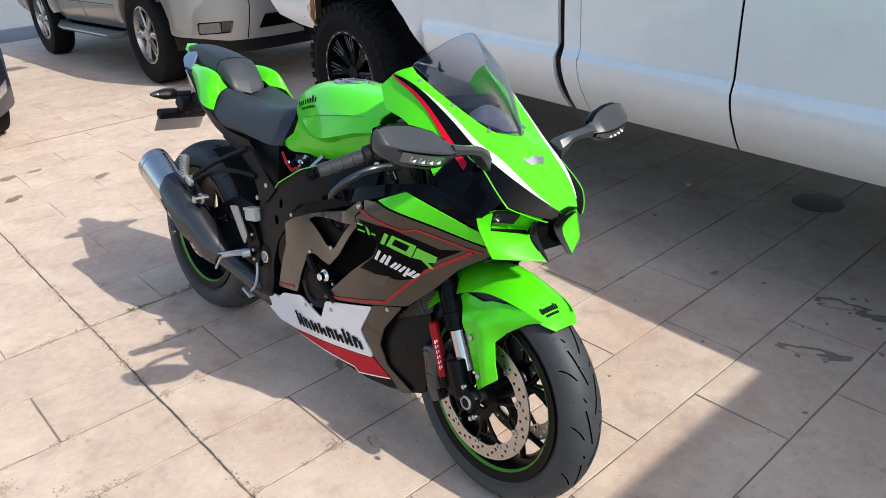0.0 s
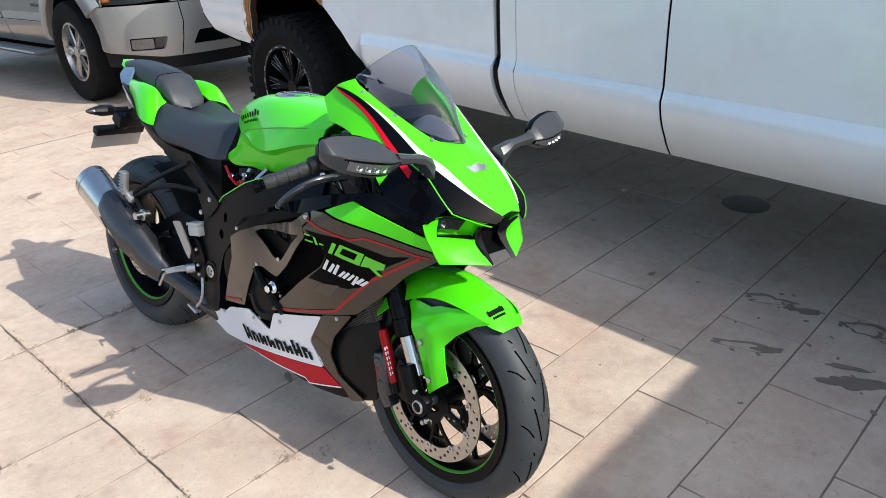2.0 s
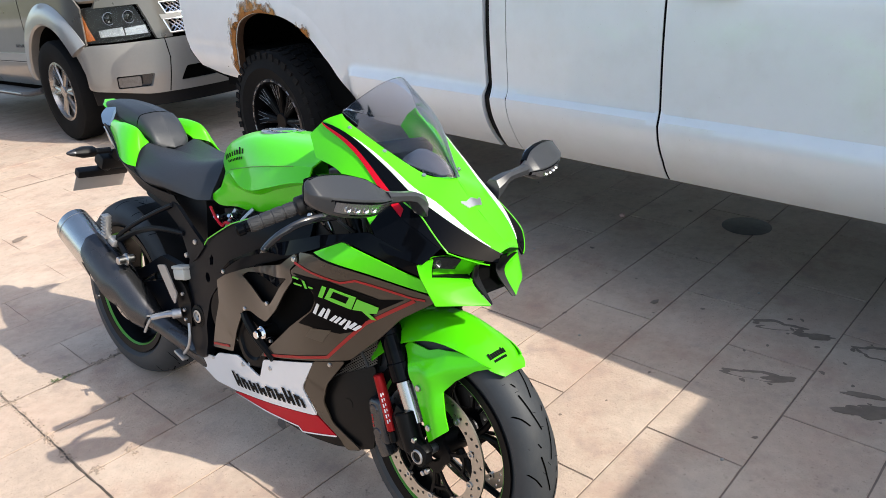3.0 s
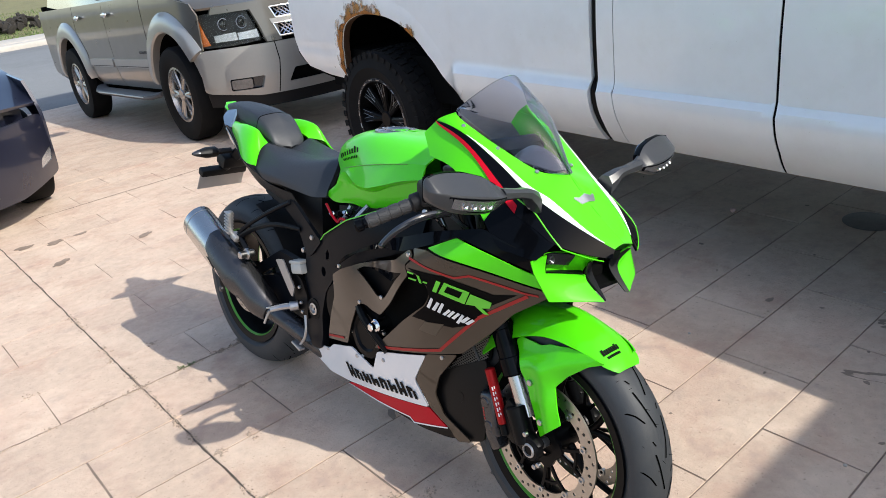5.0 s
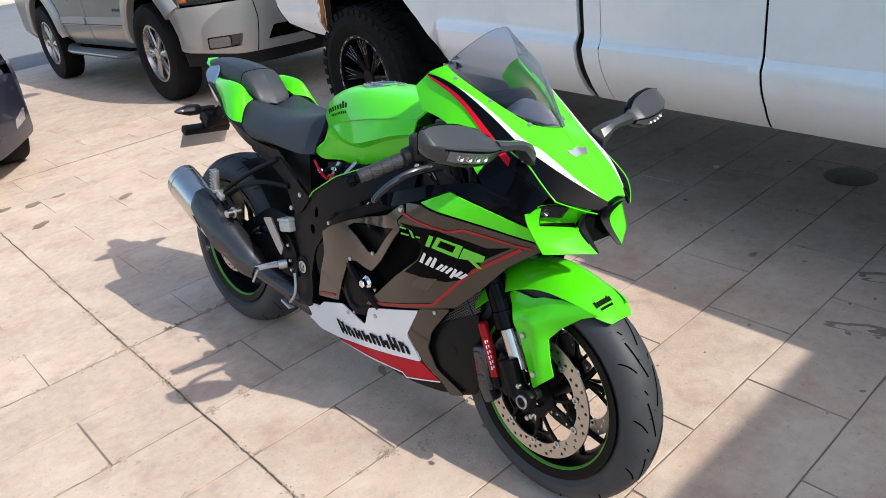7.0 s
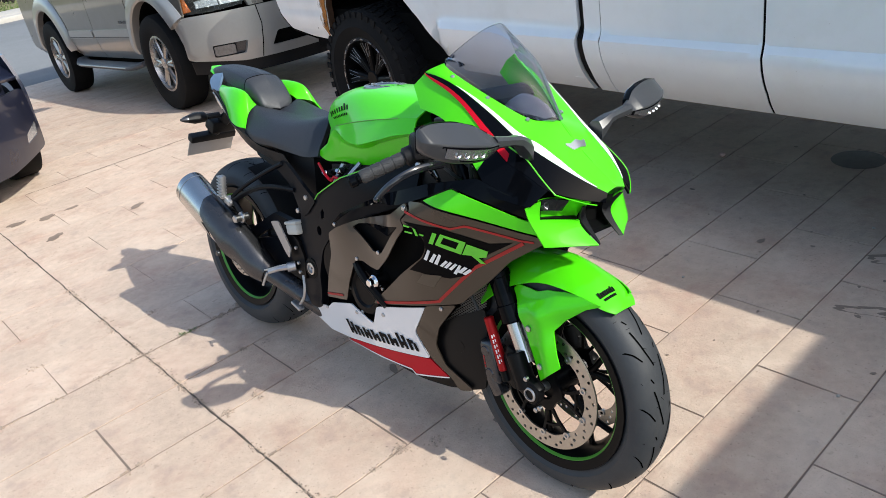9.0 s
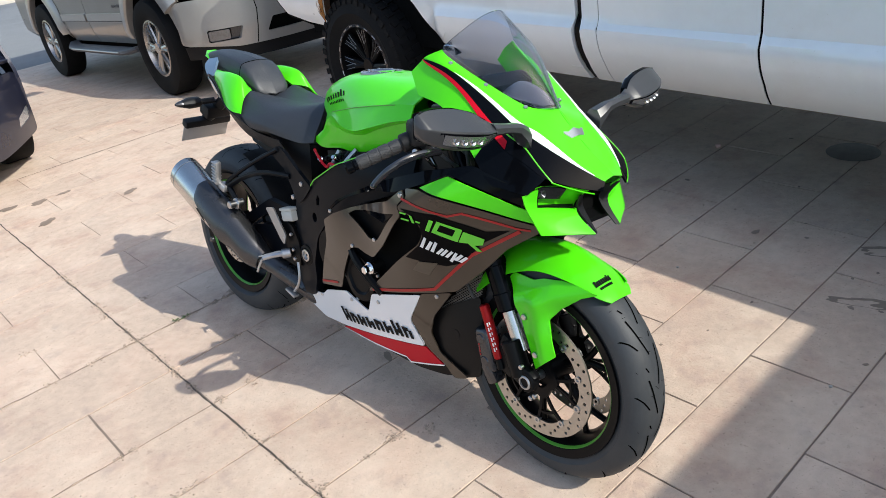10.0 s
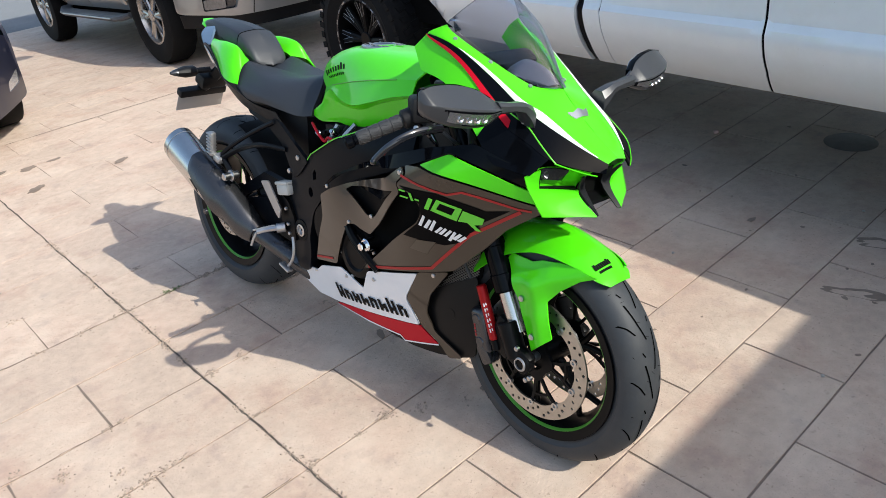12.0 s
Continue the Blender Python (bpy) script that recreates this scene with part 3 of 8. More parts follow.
for seed, cx, cy, rx, ry, turn, ring in ((31, 1.675, -1.96, 0.10, 0.030, -72, True), (32, 1.70, -2.03, 0.05, 0.02, -60, False), (33, 2.04, -1.90, 0.10, 0.032, -70, True), (34, 2.04, -2.03, 0.07, 0.02, -65, False),
                                         (35, 2.05, -2.24, 0.08, 0.04, -75, True), (36, 2.02, -2.33, 0.05, 0.02, -70, True), (37, 1.68, -2.31, 0.09, 0.035, -65, False), (38, 1.73, -2.38, 0.10, 0.02, -65, False), (39, 1.76, -2.27, 0.06, 0.015, -70, False),
                                         (40, 0.25, 2.0, 0.05, 0.03, 10, False), (41, 0.40, 2.01, 0.035, 0.02, 0, False), (42, 0.18, 1.63, 0.05, 0.03, 20, False), (43, 0.645, 1.62, 0.05, 0.022, 30, False), (44, 0.10, 2.08, 0.05, 0.03, 0, False), (45, 0.86, 1.38, 0.03, 0.015, 0, False),
                                         (46, 1.20, -0.92, 0.035, 0.02, -60, False), (47, 1.95, -1.45, 0.02, 0.012, 0, False), (48, 0.62, -1.0, 0.02, 0.012, 40, False), (49, 0.52, -0.88, 0.03, 0.012, 70, False)):
    part("damp_mark", blotch(seed, cx, cy, rx, ry, turn, ring), OIL, driveway, "dark damp mark")
# small droplets round the damp marks, and old spots in the shade of the truck
rng = random.Random(515)
for gx, gy, gs, cnt in ((1.68, -2.0, 0.09, 7), (2.04, -1.97, 0.10, 7), (1.72, -2.33, 0.10, 9), (2.03, -2.28, 0.08, 5), (1.45, -1.7, 0.45, 12), (2.1, -1.2, 0.4, 8)):
    for _ in range(cnt):
        k = rng.uniform(0.004, 0.013)
        part("damp_mark", blotch(rng.randint(31, 44), rng.gauss(gx, gs), rng.gauss(gy, gs), k, k * rng.uniform(0.5, 0.9), rng.uniform(-90, 90)), OIL, driveway, "dark damp mark")
# a nearly flat disc drawn for a dark round oil stain
bm = bmesh.new()
revolve(bm, [(0.115, 0.0005), (0.113, 0.0018), (0.10, 0.0014), (0.097, 0.0022), (0.002, 0.0022), (0.002, 0.0005)], (2.90, -1.44, 0), "z", 32)
tagged(part("floor_drain", bm, mat("dark_oil_stain", (0.15, 0.128, 0.116), 0.75, vary=0.5, scale=25, bump=0.001)), "dark round oil stain on the driveway under the truck", "drain cover")
rng = random.Random(77)
for k, (x, y, r) in enumerate(((2.683, -0.884, 0.016), (2.25, -1.75, 0.006), (1.55, -1.35, 0.006), (0.9, -1.6, 0.006), (2.1, -0.75, 0.006), (1.2, -2.05, 0.006))):
    bm = bmesh.new()
    bmesh.ops.create_icosphere(bm, subdivisions=2, radius=r)
    for v in bm.verts:
        v.co *= rng.uniform(0.8, 1.1)
        v.co.z *= 0.7
    ob = part("pebble", bm, KERB if k else mat("pale_pink_stone", (0.62, 0.42, 0.38), 0.8, vary=0.3))
    ob.location = (x, y, r * 0.6)
    tagged(ob, "small pale stone lying on the driveway", "pebble", "pebbles on the driveway")
tufts = bmesh.new()
for x, y in ((0.17, 0.004), (0.19, -0.004), (0.155, 0.006), (0.205, 0.003)):
    for _ in range(13):
        a = rng.uniform(0, 2 * math.pi)
        l_ = rng.uniform(0.005, 0.012)
        q = Vector((x + rng.gauss(0, 0.006), y + rng.gauss(0, 0.004), 0.001))
        d = Vector((math.cos(a), math.sin(a), rng.uniform(0.2, 0.9))) * l_
        s_ = Vector((-math.sin(a), math.cos(a), 0)) * l_ * 0.25
        tufts.faces.new([tufts.verts.new(v) for v in (q, q + d * 0.5 + s_, q + d, q + d * 0.5 - s_)])
tagged(part("joint_weed", tufts, WEED), "tiny green weeds growing in the driveway joint", "weed", kind="stuff")


# ---- street edge, lawn and house ----
kerb_bm = bmesh.new()
box(kerb_bm, (80, 0.45, 0.16), (0, 17.75, ROAD_Z + 0.06), bevel=0.03)
box(kerb_bm, (80, 1.3, 0.12), (0, 18.6, ROAD_Z + 0.09), bevel=0.01)
tagged(part("kerb", kerb_bm, KERB), "pale concrete kerb across the street", "kerb", kind="structure")
lawn_bm = bmesh.new()
lv = [[lawn_bm.verts.new((x, y, ROAD_Z + 0.13 + 0.02 * max(0, y - 19.2))) for x in (-40, 0, 40)] for y in (19.2, 24, 40)]
for a, b in zip(lv, lv[1:]):
    for k in range(2):
        lawn_bm.faces.new((a[k], a[k + 1], b[k + 1], b[k]))
tagged(part("lawn_ground", lawn_bm, GRASS_SOIL), "dry soil under a thin lawn", "lawn", kind="structure")
blade_bm = bmesh.new()
rng = random.Random(21)
for _ in range(9000):
    x, y = rng.uniform(0, 13), 19.2 + rng.random() ** 1.5 * 9
    z = ROAD_Z + 0.13 + 0.02 * (y - 19.2)
    a = rng.uniform(0, math.pi)
    h, w2 = rng.uniform(0.03, 0.09), 0.012
    lean = Vector((rng.uniform(-0.03, 0.03), rng.uniform(-0.03, 0.03), h))
    p = Vector((x, y, z))
    s = Vector((math.cos(a), math.sin(a), 0)) * w2
    blade_bm.faces.new([blade_bm.verts.new(q) for q in (p - s, p + s, p + lean)])
tagged(part("lawn_grass", blade_bm, GRASS), "short sunlit green grass beyond the street", "grass", kind="stuff")
mulch_bm = bmesh.new()
for _ in range(420):
    x, y = rng.gauss(3.6, 0.75), rng.gauss(21.6, 0.5)
    r = rng.uniform(0.06, 0.2)
    bmesh.ops.create_icosphere(mulch_bm, subdivisions=1, radius=1.0, matrix=pose(x, y, ROAD_Z + 0.2 + rng.random() * 0.25, rng.uniform(0, 360), rng.uniform(0, 360), 0) @ Matrix.Diagonal((r, r * 0.7, r * 0.35, 1)))
tagged(part("mulch_heap", mulch_bm, SHRUB), "dark heap of leaves and mulch on the far lawn", "mulch", kind="stuff")

# house out of view, added so its eave shades the near driveway
EAVE_Z, EAVE_Y = 2.75, -1.888 - 1.12 * 2.75
house = thing("house", "unseen tan stucco house front with garage door, its eave casting the driveway's shadow edge", "house", pose(0, EAVE_Y, 0))
hb = bmesh.new()
box(hb, (0.8, 0.25, 2.75), (-0.4, -0.75, 1.375))
box(hb, (2.6, 0.25, 2.75), (6.7, -0.75, 1.375))
box(hb, (5.4, 0.25, 0.51), (2.7, -0.75, 2.495))
part("wall", hb, STUCCO, house)
for i in range(4):
    gb = bmesh.new()
    box(gb, (5.4, 0.05, 0.53), (2.7, -0.85, 0.285 + i * 0.55), bevel=0.01)
    part("door_panel", gb, DOOR_PAINT, house)
rb = bmesh.new()
rv = [[rb.verts.new((x, y, z)) for x in (-1.0, 8.4)] for y, z in ((0.0, EAVE_Z), (-6.0, EAVE_Z + 2.4), (-6.0, EAVE_Z + 2.25), (0.0, EAVE_Z - 0.16))]
for a, b in zip(rv, rv[1:] + rv[:1]):
    rb.faces.new((a[0], a[1], b[1], b[0]))
rb.faces.new([r[0] for r in rv])
rb.faces.new([r[1] for r in rv][::-1])
part("roof", rb, ROOF, house)


# ---- parked vehicles ----
def wheel(parent, name, at, radius, width, rim_r, side=-1, spokes=6, rim_mat=None, knobs=0, lip=None, label="", steer=0.0):
    """A road wheel whose outer face looks along -x (side -1) or +x, axle along x."""
    root = new(name)
    root.parent = parent
    root.location = at
    root.rotation_euler = (0, 0, radians(steer))
    if label:
        tagged(root, label)
    o = side
    w2 = width / 2
    prof = [(rim_r, -w2 * 0.82), (rim_r + (radius - rim_r) * 0.45, -w2 * 1.02), (radius * 0.965, -w2 * 0.9), (radius, -w2 * 0.66), (radius, w2 * 0.66), (radius * 0.965, w2 * 0.9), (rim_r + (radius - rim_r) * 0.45, w2 * 1.02), (rim_r, w2 * 0.82), (rim_r - 0.012, 0)]
    bm = bmesh.new()
    revolve(bm, prof, (0, 0, 0), "x", 56)
    tyre = part("tyre", bm, CAR_RUBBER, root)
    if knobs:
        kb = bmesh.new()
        for i in range(knobs):
            for row, off in ((-0.72, 0.0), (-0.3, 0.5), (0.12, 0.0), (0.5, 0.5)):
                a = 2 * math.pi * (i + off) / knobs
                h = 0.010
                wide = 0.62 if row in (-0.72,) else 0.5
                m = pose(0, 0, 0, math.degrees(a)) @ pose(-o * 0 + o * -row * w2 * -1.0, 0, radius + h * 0.3, 0, 0, 14 if row > 0 else -18)
                m = m @ Matrix.Diagonal((w2 * 0.36, 2 * math.pi * radius / knobs * wide, h, 1))
                bmesh.ops.create_cube(kb, size=1.0, matrix=m)
            a = 2 * math.pi * i / knobs
            m = pose(0, 0, 0, math.degrees(a)) @ pose(o * w2 * 0.94, 0, radius * 0.955, 0, 0, 0) @ Matrix.Diagonal((0.009, 2 * math.pi * radius / knobs * 0.55, 0.042 if i % 2 else 0.030, 1))
            bmesh.ops.create_cube(kb, size=1.0, matrix=m)
        tagged(part("tread_block", kb, CAR_RUBBER, root), kind="stuff")
    rb_ = bmesh.new()
    depth = width * 0.22
    x1 = o * w2 * 0.82
    revolve(rb_, [(rim_r + 0.004, x1), (rim_r + 0.004, x1 - o * 0.02), (rim_r - 0.02, x1 - o * 0.05), (rim_r - 0.035, -x1), (rim_r - 0.045, -x1), (rim_r - 0.03, x1 - o * 0.05), (rim_r - 0.014, x1 + o * 0.003)], (0, 0, 0), "x", 48)
    rim_mat = rim_mat or CHROME
    rim = part("rim", rb_, rim_mat, root)
    sb = bmesh.new()
    face_x = x1 - o * depth
    for k in range(spokes):
        a = 2 * math.pi * k / spokes
        for da in (-0.13, 0.13):
            p0 = Vector((face_x + o * 0.02, math.cos(a) * 0.05, math.sin(a) * 0.05))
            p1 = Vector((x1 - o * 0.03, math.cos(a + da) * (rim_r - 0.022), math.sin(a + da) * (rim_r - 0.022)))
            cyl(sb, p0, p1, 0.021, 0.015, 8)
    part("spokes", sb, rim_mat, root)
    if knobs:
        eb = bmesh.new()
        for k in range(spokes):
            a = 2 * math.pi * k / spokes
            for da in (-0.13, 0.13):
                for side_ in (-0.05, 0.05):
                    on = lambda r, x, t: (x, math.cos(t) * r, math.sin(t) * r)
                    tube(eb, [on(0.085, face_x + o * 0.034, a + side_ * 3), on(0.15, face_x + o * 0.046, a + da * 0.6 + side_ * 1.6), on(rim_r - 0.03, x1 - o * 0.012, a + da + side_)], 0.0010, 5, 3)
        for k in range(20):
            a = 2 * math.pi * k / 20
            p0, p1 = (Vector((x1 + o * 0.006, math.cos(t) * (rim_r - 0.004), math.sin(t) * (rim_r - 0.004))) for t in (a, a + 0.12))
            cyl(eb, p0, p1, 0.0035, seg=5)
        tagged(part("milled_edge", eb, ALLOY, root, "thin milled silver edges"), kind="stuff")
    hb_ = bmesh.new()
    cyl(hb_, (face_x - o * 0.05, 0, 0), (face_x + o * 0.045, 0, 0), 0.062, 0.05, 24, 0.006)
    for k in range(6):
        a = 2 * math.pi * k / 6
        cyl(hb_, (face_x, math.cos(a) * 0.085, math.sin(a) * 0.085), (face_x + o * 0.03, math.cos(a) * 0.085, math.sin(a) * 0.085), 0.012, 0.011, 6)
    part("hub", hb_, rim_mat if knobs == 0 else BLACK, root)
    db = bmesh.new()
    cyl(db, (x1 - o * 0.13, 0, 0), (x1 - o * 0.12, 0, 0), rim_r - 0.04, seg=32)
    part("brake", db, DARK, root)
    if lip:
        lb = bmesh.new()
        revolve(lb, [(rim_r + 0.006, x1 + o * 0.004), (rim_r - 0.012, x1 + o * 0.006), (rim_r - 0.012, x1)], (0, 0, 0), "x", 48)
        part("rim_lip", lb, lip, root)
    return root


def arch(cx, cz, r, z0, n=14, flat=1.0):
    """Points of a wheel opening from front to back over the top."""
    a0 = math.asin(max(-0.95, min(0.95, (z0 - cz) / r)))
    return [(cx - math.cos(a0 + (math.pi - 2 * a0) * k / n) * r * flat, cz + math.sin(a0 + (math.pi - 2 * a0) * k / n) * r) for k in range(n + 1)]


def loft_body(bm, stations):
    """A skin through cross-sections given as lists of equal length."""
    rings = [[Vector(p) for p in s] for s in stations]
    ring_sweep(bm, rings)


# White crew-cab pickup. Local frame: x into the body from its near side, y to the tail, z up.
truck = thing("pickup_truck", "old white crew cab pickup truck with rusted rear wheel arch", "truck", pose(1.985, -0.6, 0, 0, 0, -2.9))
SILL = 0.494


def crease_z(s):
    return 0.768 + 0.008 * s


def truck_side(s, z, h):
    """Near side of the body: flat above, a crease, then tucked under."""
    c = crease_z(s)
    if z > c + 0.012:
        x = 0.012 * max(0, (z - 1.0)) + 0.012 * math.exp(-((z - 1.05) / 0.25) ** 2) * -1
        if z > 1.18:
            x += (z - 1.18) * 0.28
    elif z > c - 0.024:
        t = (c + 0.012 - z) / 0.036
        x = -0.036 * (0.5 - 0.5 * math.cos(math.pi * t)) ** 0.8
    else:
        t = (c - 0.024 - z) / (c - 0.024 - SILL)
        x = -0.036 + 0.125 * t ** 2.0
    if z <= c + 0.012 and s > 0.93:
        x += min(1, (s - 0.93) / 0.06) * (0.036 if z <= c - 0.024 else 0.036 * (0.5 - 0.5 * math.cos(math.pi * (c + 0.012 - z) / 0.036)) ** 0.8)  # the crease fades behind the wheel opening
    return Vector((x - h, s, z))


WX, WZ, WR = 1.60, 0.41, 0.408
TAIL = 2.675
# the rear opening: a long slope in front, flat above, steep behind
OPENING = spline([(0.910, 0.555, 0), (1.02, 0.665, 0), (1.135, 0.790, 0), (1.290, 0.926, 0), (1.45, 0.995, 0), (1.615, 1.022, 0), (1.80, 1.015, 0), (1.955, 0.958, 0), (2.03, 0.850, 0), (2.06, 0.710, 0), (2.12, 0.590, 0)], 6)


def rim_at(f, w):
    """A place at a share f of the opening's edge, w outside it."""
    x = min(max(f, 0), 1) * (len(OPENING) - 1)
    i = min(int(x), len(OPENING) - 2)
    p = OPENING[i].lerp(OPENING[i + 1], x - i)
    d = (OPENING[min(i + 2, len(OPENING) - 1)] - OPENING[max(i - 1, 0)]).normalized()
    return (p.x - d.y * w, p.y + d.x * w)


arch_pts = [rim_at(k / 40, 0) for k in range(41)]
bed_out = [(0.012, SILL), (0.012, 1.36), (TAIL - 0.01, 1.36), (TAIL, 0.83), (TAIL - 0.015, 0.755), (TAIL - 0.10, 0.650), (TAIL - 0.33, 0.606)] + arch_pts[::-1] + [(0.90, SILL)]
bm = bmesh.new()
sheet(bm, bed_out, truck_side, 0.02, 0.024)
bed_panel = part("bed_side", bm, WHITE_TRUCK, truck)
bm = bmesh.new()
polyline_sheet(bm, [(TAIL + 0.004, 0.86), (TAIL - 0.012, 0.75), (TAIL - 0.105, 0.640), (TAIL - 0.34, 0.596)], 0.026, truck_side, 0.02, -0.004)
part("bumper_gap", bm, DARK, truck, "black gap above the rear bumper")
# a pressed lip round the opening
bm = bmesh.new()
ring_sweep(bm, [[truck_side(*rim_at(0.04 + 0.90 * k / 40, w), h) for w, h in ((-0.003, 0.001), (0.0, 0.004), (0.055, 0.0045), (0.075, 0.003), (0.100, 0.0006))] for k in range(41)])
part("arch_lip", bm, WHITE_TRUCK, truck, "pressed white wheel arch lip")
bm = bmesh.new()
ring_sweep(bm, [[truck_side(*rim_at(0.02 + 0.95 * k / 40, w), h) for w, h in ((-0.002, 0.003), (-0.0045, 0.001), (-0.0045, -0.040), (-0.001, -0.040))] for k in range(41)])
part("arch_edge", bm, mat("scaly_dark_rust", (0.060, 0.028, 0.012), 0.9, vary=0.7, scale=40, bump=0.002, bump_scale=120), truck, "rust-brown inner edge of the wheel arch")
# rust: a long stain down the rear of the arch, drips over its top, a spot in front
rng = random.Random(3)


def rust_band(t0, t1, w0, w1, ragged, n=40):
    """A ragged band along the arch between two shares of its length, as an outline."""
    inner_, outer_ = [], []
    r_ = 0.5
    for i in range(n + 1):
        f = i / n
        r_ = 0.72 * r_ + 0.28 * rng.random()
        w_ = (w0 + (w1 - w0) * f) * (1 - ragged + 2 * ragged * r_) * min(1, 6 * f + 0.1, 6 * (1 - f) + 0.1)
        inner_.append(rim_at(t0 + (t1 - t0) * f, -0.001))
        outer_.append(rim_at(t0 + (t1 - t0) * f, w_))
    return inner_ + outer_[::-1]


for nm, mt, lb, spans, off in (("rust_halo", RUST_HALO, "yellowed paint round the rust", ((0.66, 0.97, 0.100, 0.062, 0.3), (0.46, 0.70, 0.075, 0.100, 0.5), (0.26, 0.36, 0.05, 0.05, 0.5)), 0.0100),
                               ("rust_bleed", RUST_EDGE, "paint browned by rust round the wheel arch", ((0.66, 0.97, 0.075, 0.050, 0.35), (0.46, 0.70, 0.045, 0.070, 0.8), (0.28, 0.34, 0.03, 0.03, 0.9)), 0.0115),
                               ("rust_patch", RUST, "orange rust eating the wheel arch rim", ((0.70, 0.97, 0.048, 0.036, 0.5), (0.50, 0.70, 0.010, 0.026, 0.9), (0.29, 0.33, 0.012, 0.014, 0.9)), 0.0130)):
    for t0, t1, w0, w1, rg in spans:
        bm = bmesh.new()
        sheet(bm, rust_band(t0, t1, w0, w1, rg), truck_side, 0.002, 0.02, off=off)
        part(nm, bm, mt, truck, lb)
bm = bmesh.new()
sheet(bm, [(-0.03, SILL + 0.005), (-0.015, 0.9), (-0.02, 1.3), (0.0, 1.3), (0.006, 0.9), (0.0, SILL + 0.005)], truck_side, 0.03, 0.05, off=-0.012)
part("rubber_seal", bm, BLACK, truck, "black weather strip between cab and bed")
for s0, wd in ((-0.117, 0.0015), (-0.834, 0.0045), (-1.954, 0.0035)):
    # black seals fill the door gaps below the paint, and stand for their shade
    bm = bmesh.new()
    line = [(s0, SILL + 0.002), (s0 - 0.012, SILL + 0.1), (s0 - 0.006, crease_z(s0) - 0.03), (s0 + 0.004, crease_z(s0) + 0.02), (s0, 1.30)]
    sheet(bm, [(x - wd, z) for x, z in line] + [(x + wd, z) for x, z in line[::-1]], truck_side, 0.004, 0.022, off=-0.003)
    part("door_seal", bm, DARK, truck, "black door seal and gap shade")
for nm, s0, s1 in (("cab_corner", -0.115, -0.028), ("rear_door", -0.829, -0.119), ("front_door", -1.95, -0.839)):
    bm = bmesh.new()
    left = [(s0, SILL), (s0 - 0.012, SILL + 0.1), (s0 - 0.006, crease_z(s0) - 0.03), (s0 + 0.004, crease_z(s0) + 0.02), (s0, 1.30)]
    right = [(s1, 1.30), (s1 + 0.004, crease_z(s1) + 0.02), (s1 - 0.006, crease_z(s1) - 0.03), (s1 - 0.012, SILL + 0.1), (s1, SILL)]
    sheet(bm, left + right, truck_side, 0.02, 0.022)
    door = part(nm, bm, WHITE_TRUCK, truck)
    if "door" in nm:
        hb_ = bmesh.new()
        box(hb_, (0.035, 0.19, 0.05), (-0.012, s1 - 0.16, 1.20), bevel=0.012)
        part("door_handle", hb_, PLASTIC, door, "black pull door handle")
bm = bmesh.new()
front_pts = arch(-2.62, 0.50, 0.535, SILL + 0.06)
sheet(bm, [(-3.45, 0.62), (-3.45, 1.32), (-1.958, 1.40), (-1.958, SILL), (-2.07, SILL)] + front_pts[::-1] + [(-3.3, 0.6)], lambda s, z, h: Vector((truck_side(s, min(z, 1.18), h).x, s, z)), 0.02, 0.06)
part("front_fender", bm, WHITE_TRUCK, truck)
bm = bmesh.new()
box(bm, (1.86, 5.7, 0.25), (1.0, -0.5, 0.66))
# two low boxes, hidden from view, added to block light under the truck
box(bm, (1.26, 3.2, 0.22), (1.02, -0.75, 0.53))
box(bm, (1.02, 4.3, 0.26), (1.38, -0.7, 0.42))
box(bm, (1.9, 0.5, 0.5), (0.99, WX - 0.82, 0.8))
box(bm, (0.7, 1.3, 0.5), (1.0, WX, 0.95))
part("chassis", bm, DARK, truck)
for s_ in (WX, -2.62):
    bm = bmesh.new()
    r_ = 0.70 if s_ > 0 else 0.55
    revolve(bm, [(r_, 0.014), (r_, 0.52), (0.02, 0.52), (0.02, 0.50), (r_ - 0.01, 0.50), (r_ - 0.01, 0.014)], (0, s_ - (0.05 if s_ > 0 else 0), 0.50), "x", 28, a0=radians(14 if s_ > 0 else -8), a1=radians(177 if s_ > 0 else 188))
    part("wheel_well", bm, DARK, truck)
bm = bmesh.new()
x0, x1 = 0.012, 1.98
loft_body(bm, [[(a, s, z) for a, z in ((x0 + e, 1.30), (x0 + 0.10 + f, t), (x1 - 0.17 - f, t), (x1 - e, 1.30))] for s, e, f, t in ((-0.03, 0, 0.0, 1.84), (-0.4, 0, -0.02, 1.95), (-1.2, 0, -0.02, 1.95), (-1.55, 0, 0.0, 1.86), (-2.05, 0, -0.1, 1.31))])
part("cab_roof", bm, WHITE_TRUCK, truck)
for s0, s1 in ((-0.72, -0.12), (-1.55, -0.86)):
    bm = bmesh.new()
    sheet(bm, [(s0, 1.36), (s0 + 0.02, 1.76), (s1, 1.76), (s1, 1.36)], lambda a, b, h: Vector((0.026 + (b - 1.30) * 0.165 - h, a, b)), 0.006, 0.1, off=0.004)
    part("side_window", bm, CAR_GLASS, truck)
bm = bmesh.new()
loft_body(bm, [[(-0.012, s, z - 0.05), (0.004, s, z), (1.9, s, z), (1.95, s, z - 0.06)] for s, z in ((-1.98, 1.46), (-2.6, 1.455), (-3.45, 1.37))])
part("hood", bm, WHITE_TRUCK, truck)
bm = bmesh.new()
box(bm, (1.92, 0.06, 0.60), (0.99, TAIL - 0.035, 1.07), bevel=0.015)
part("tailgate", bm, WHITE_TRUCK, truck)
bm = bmesh.new()
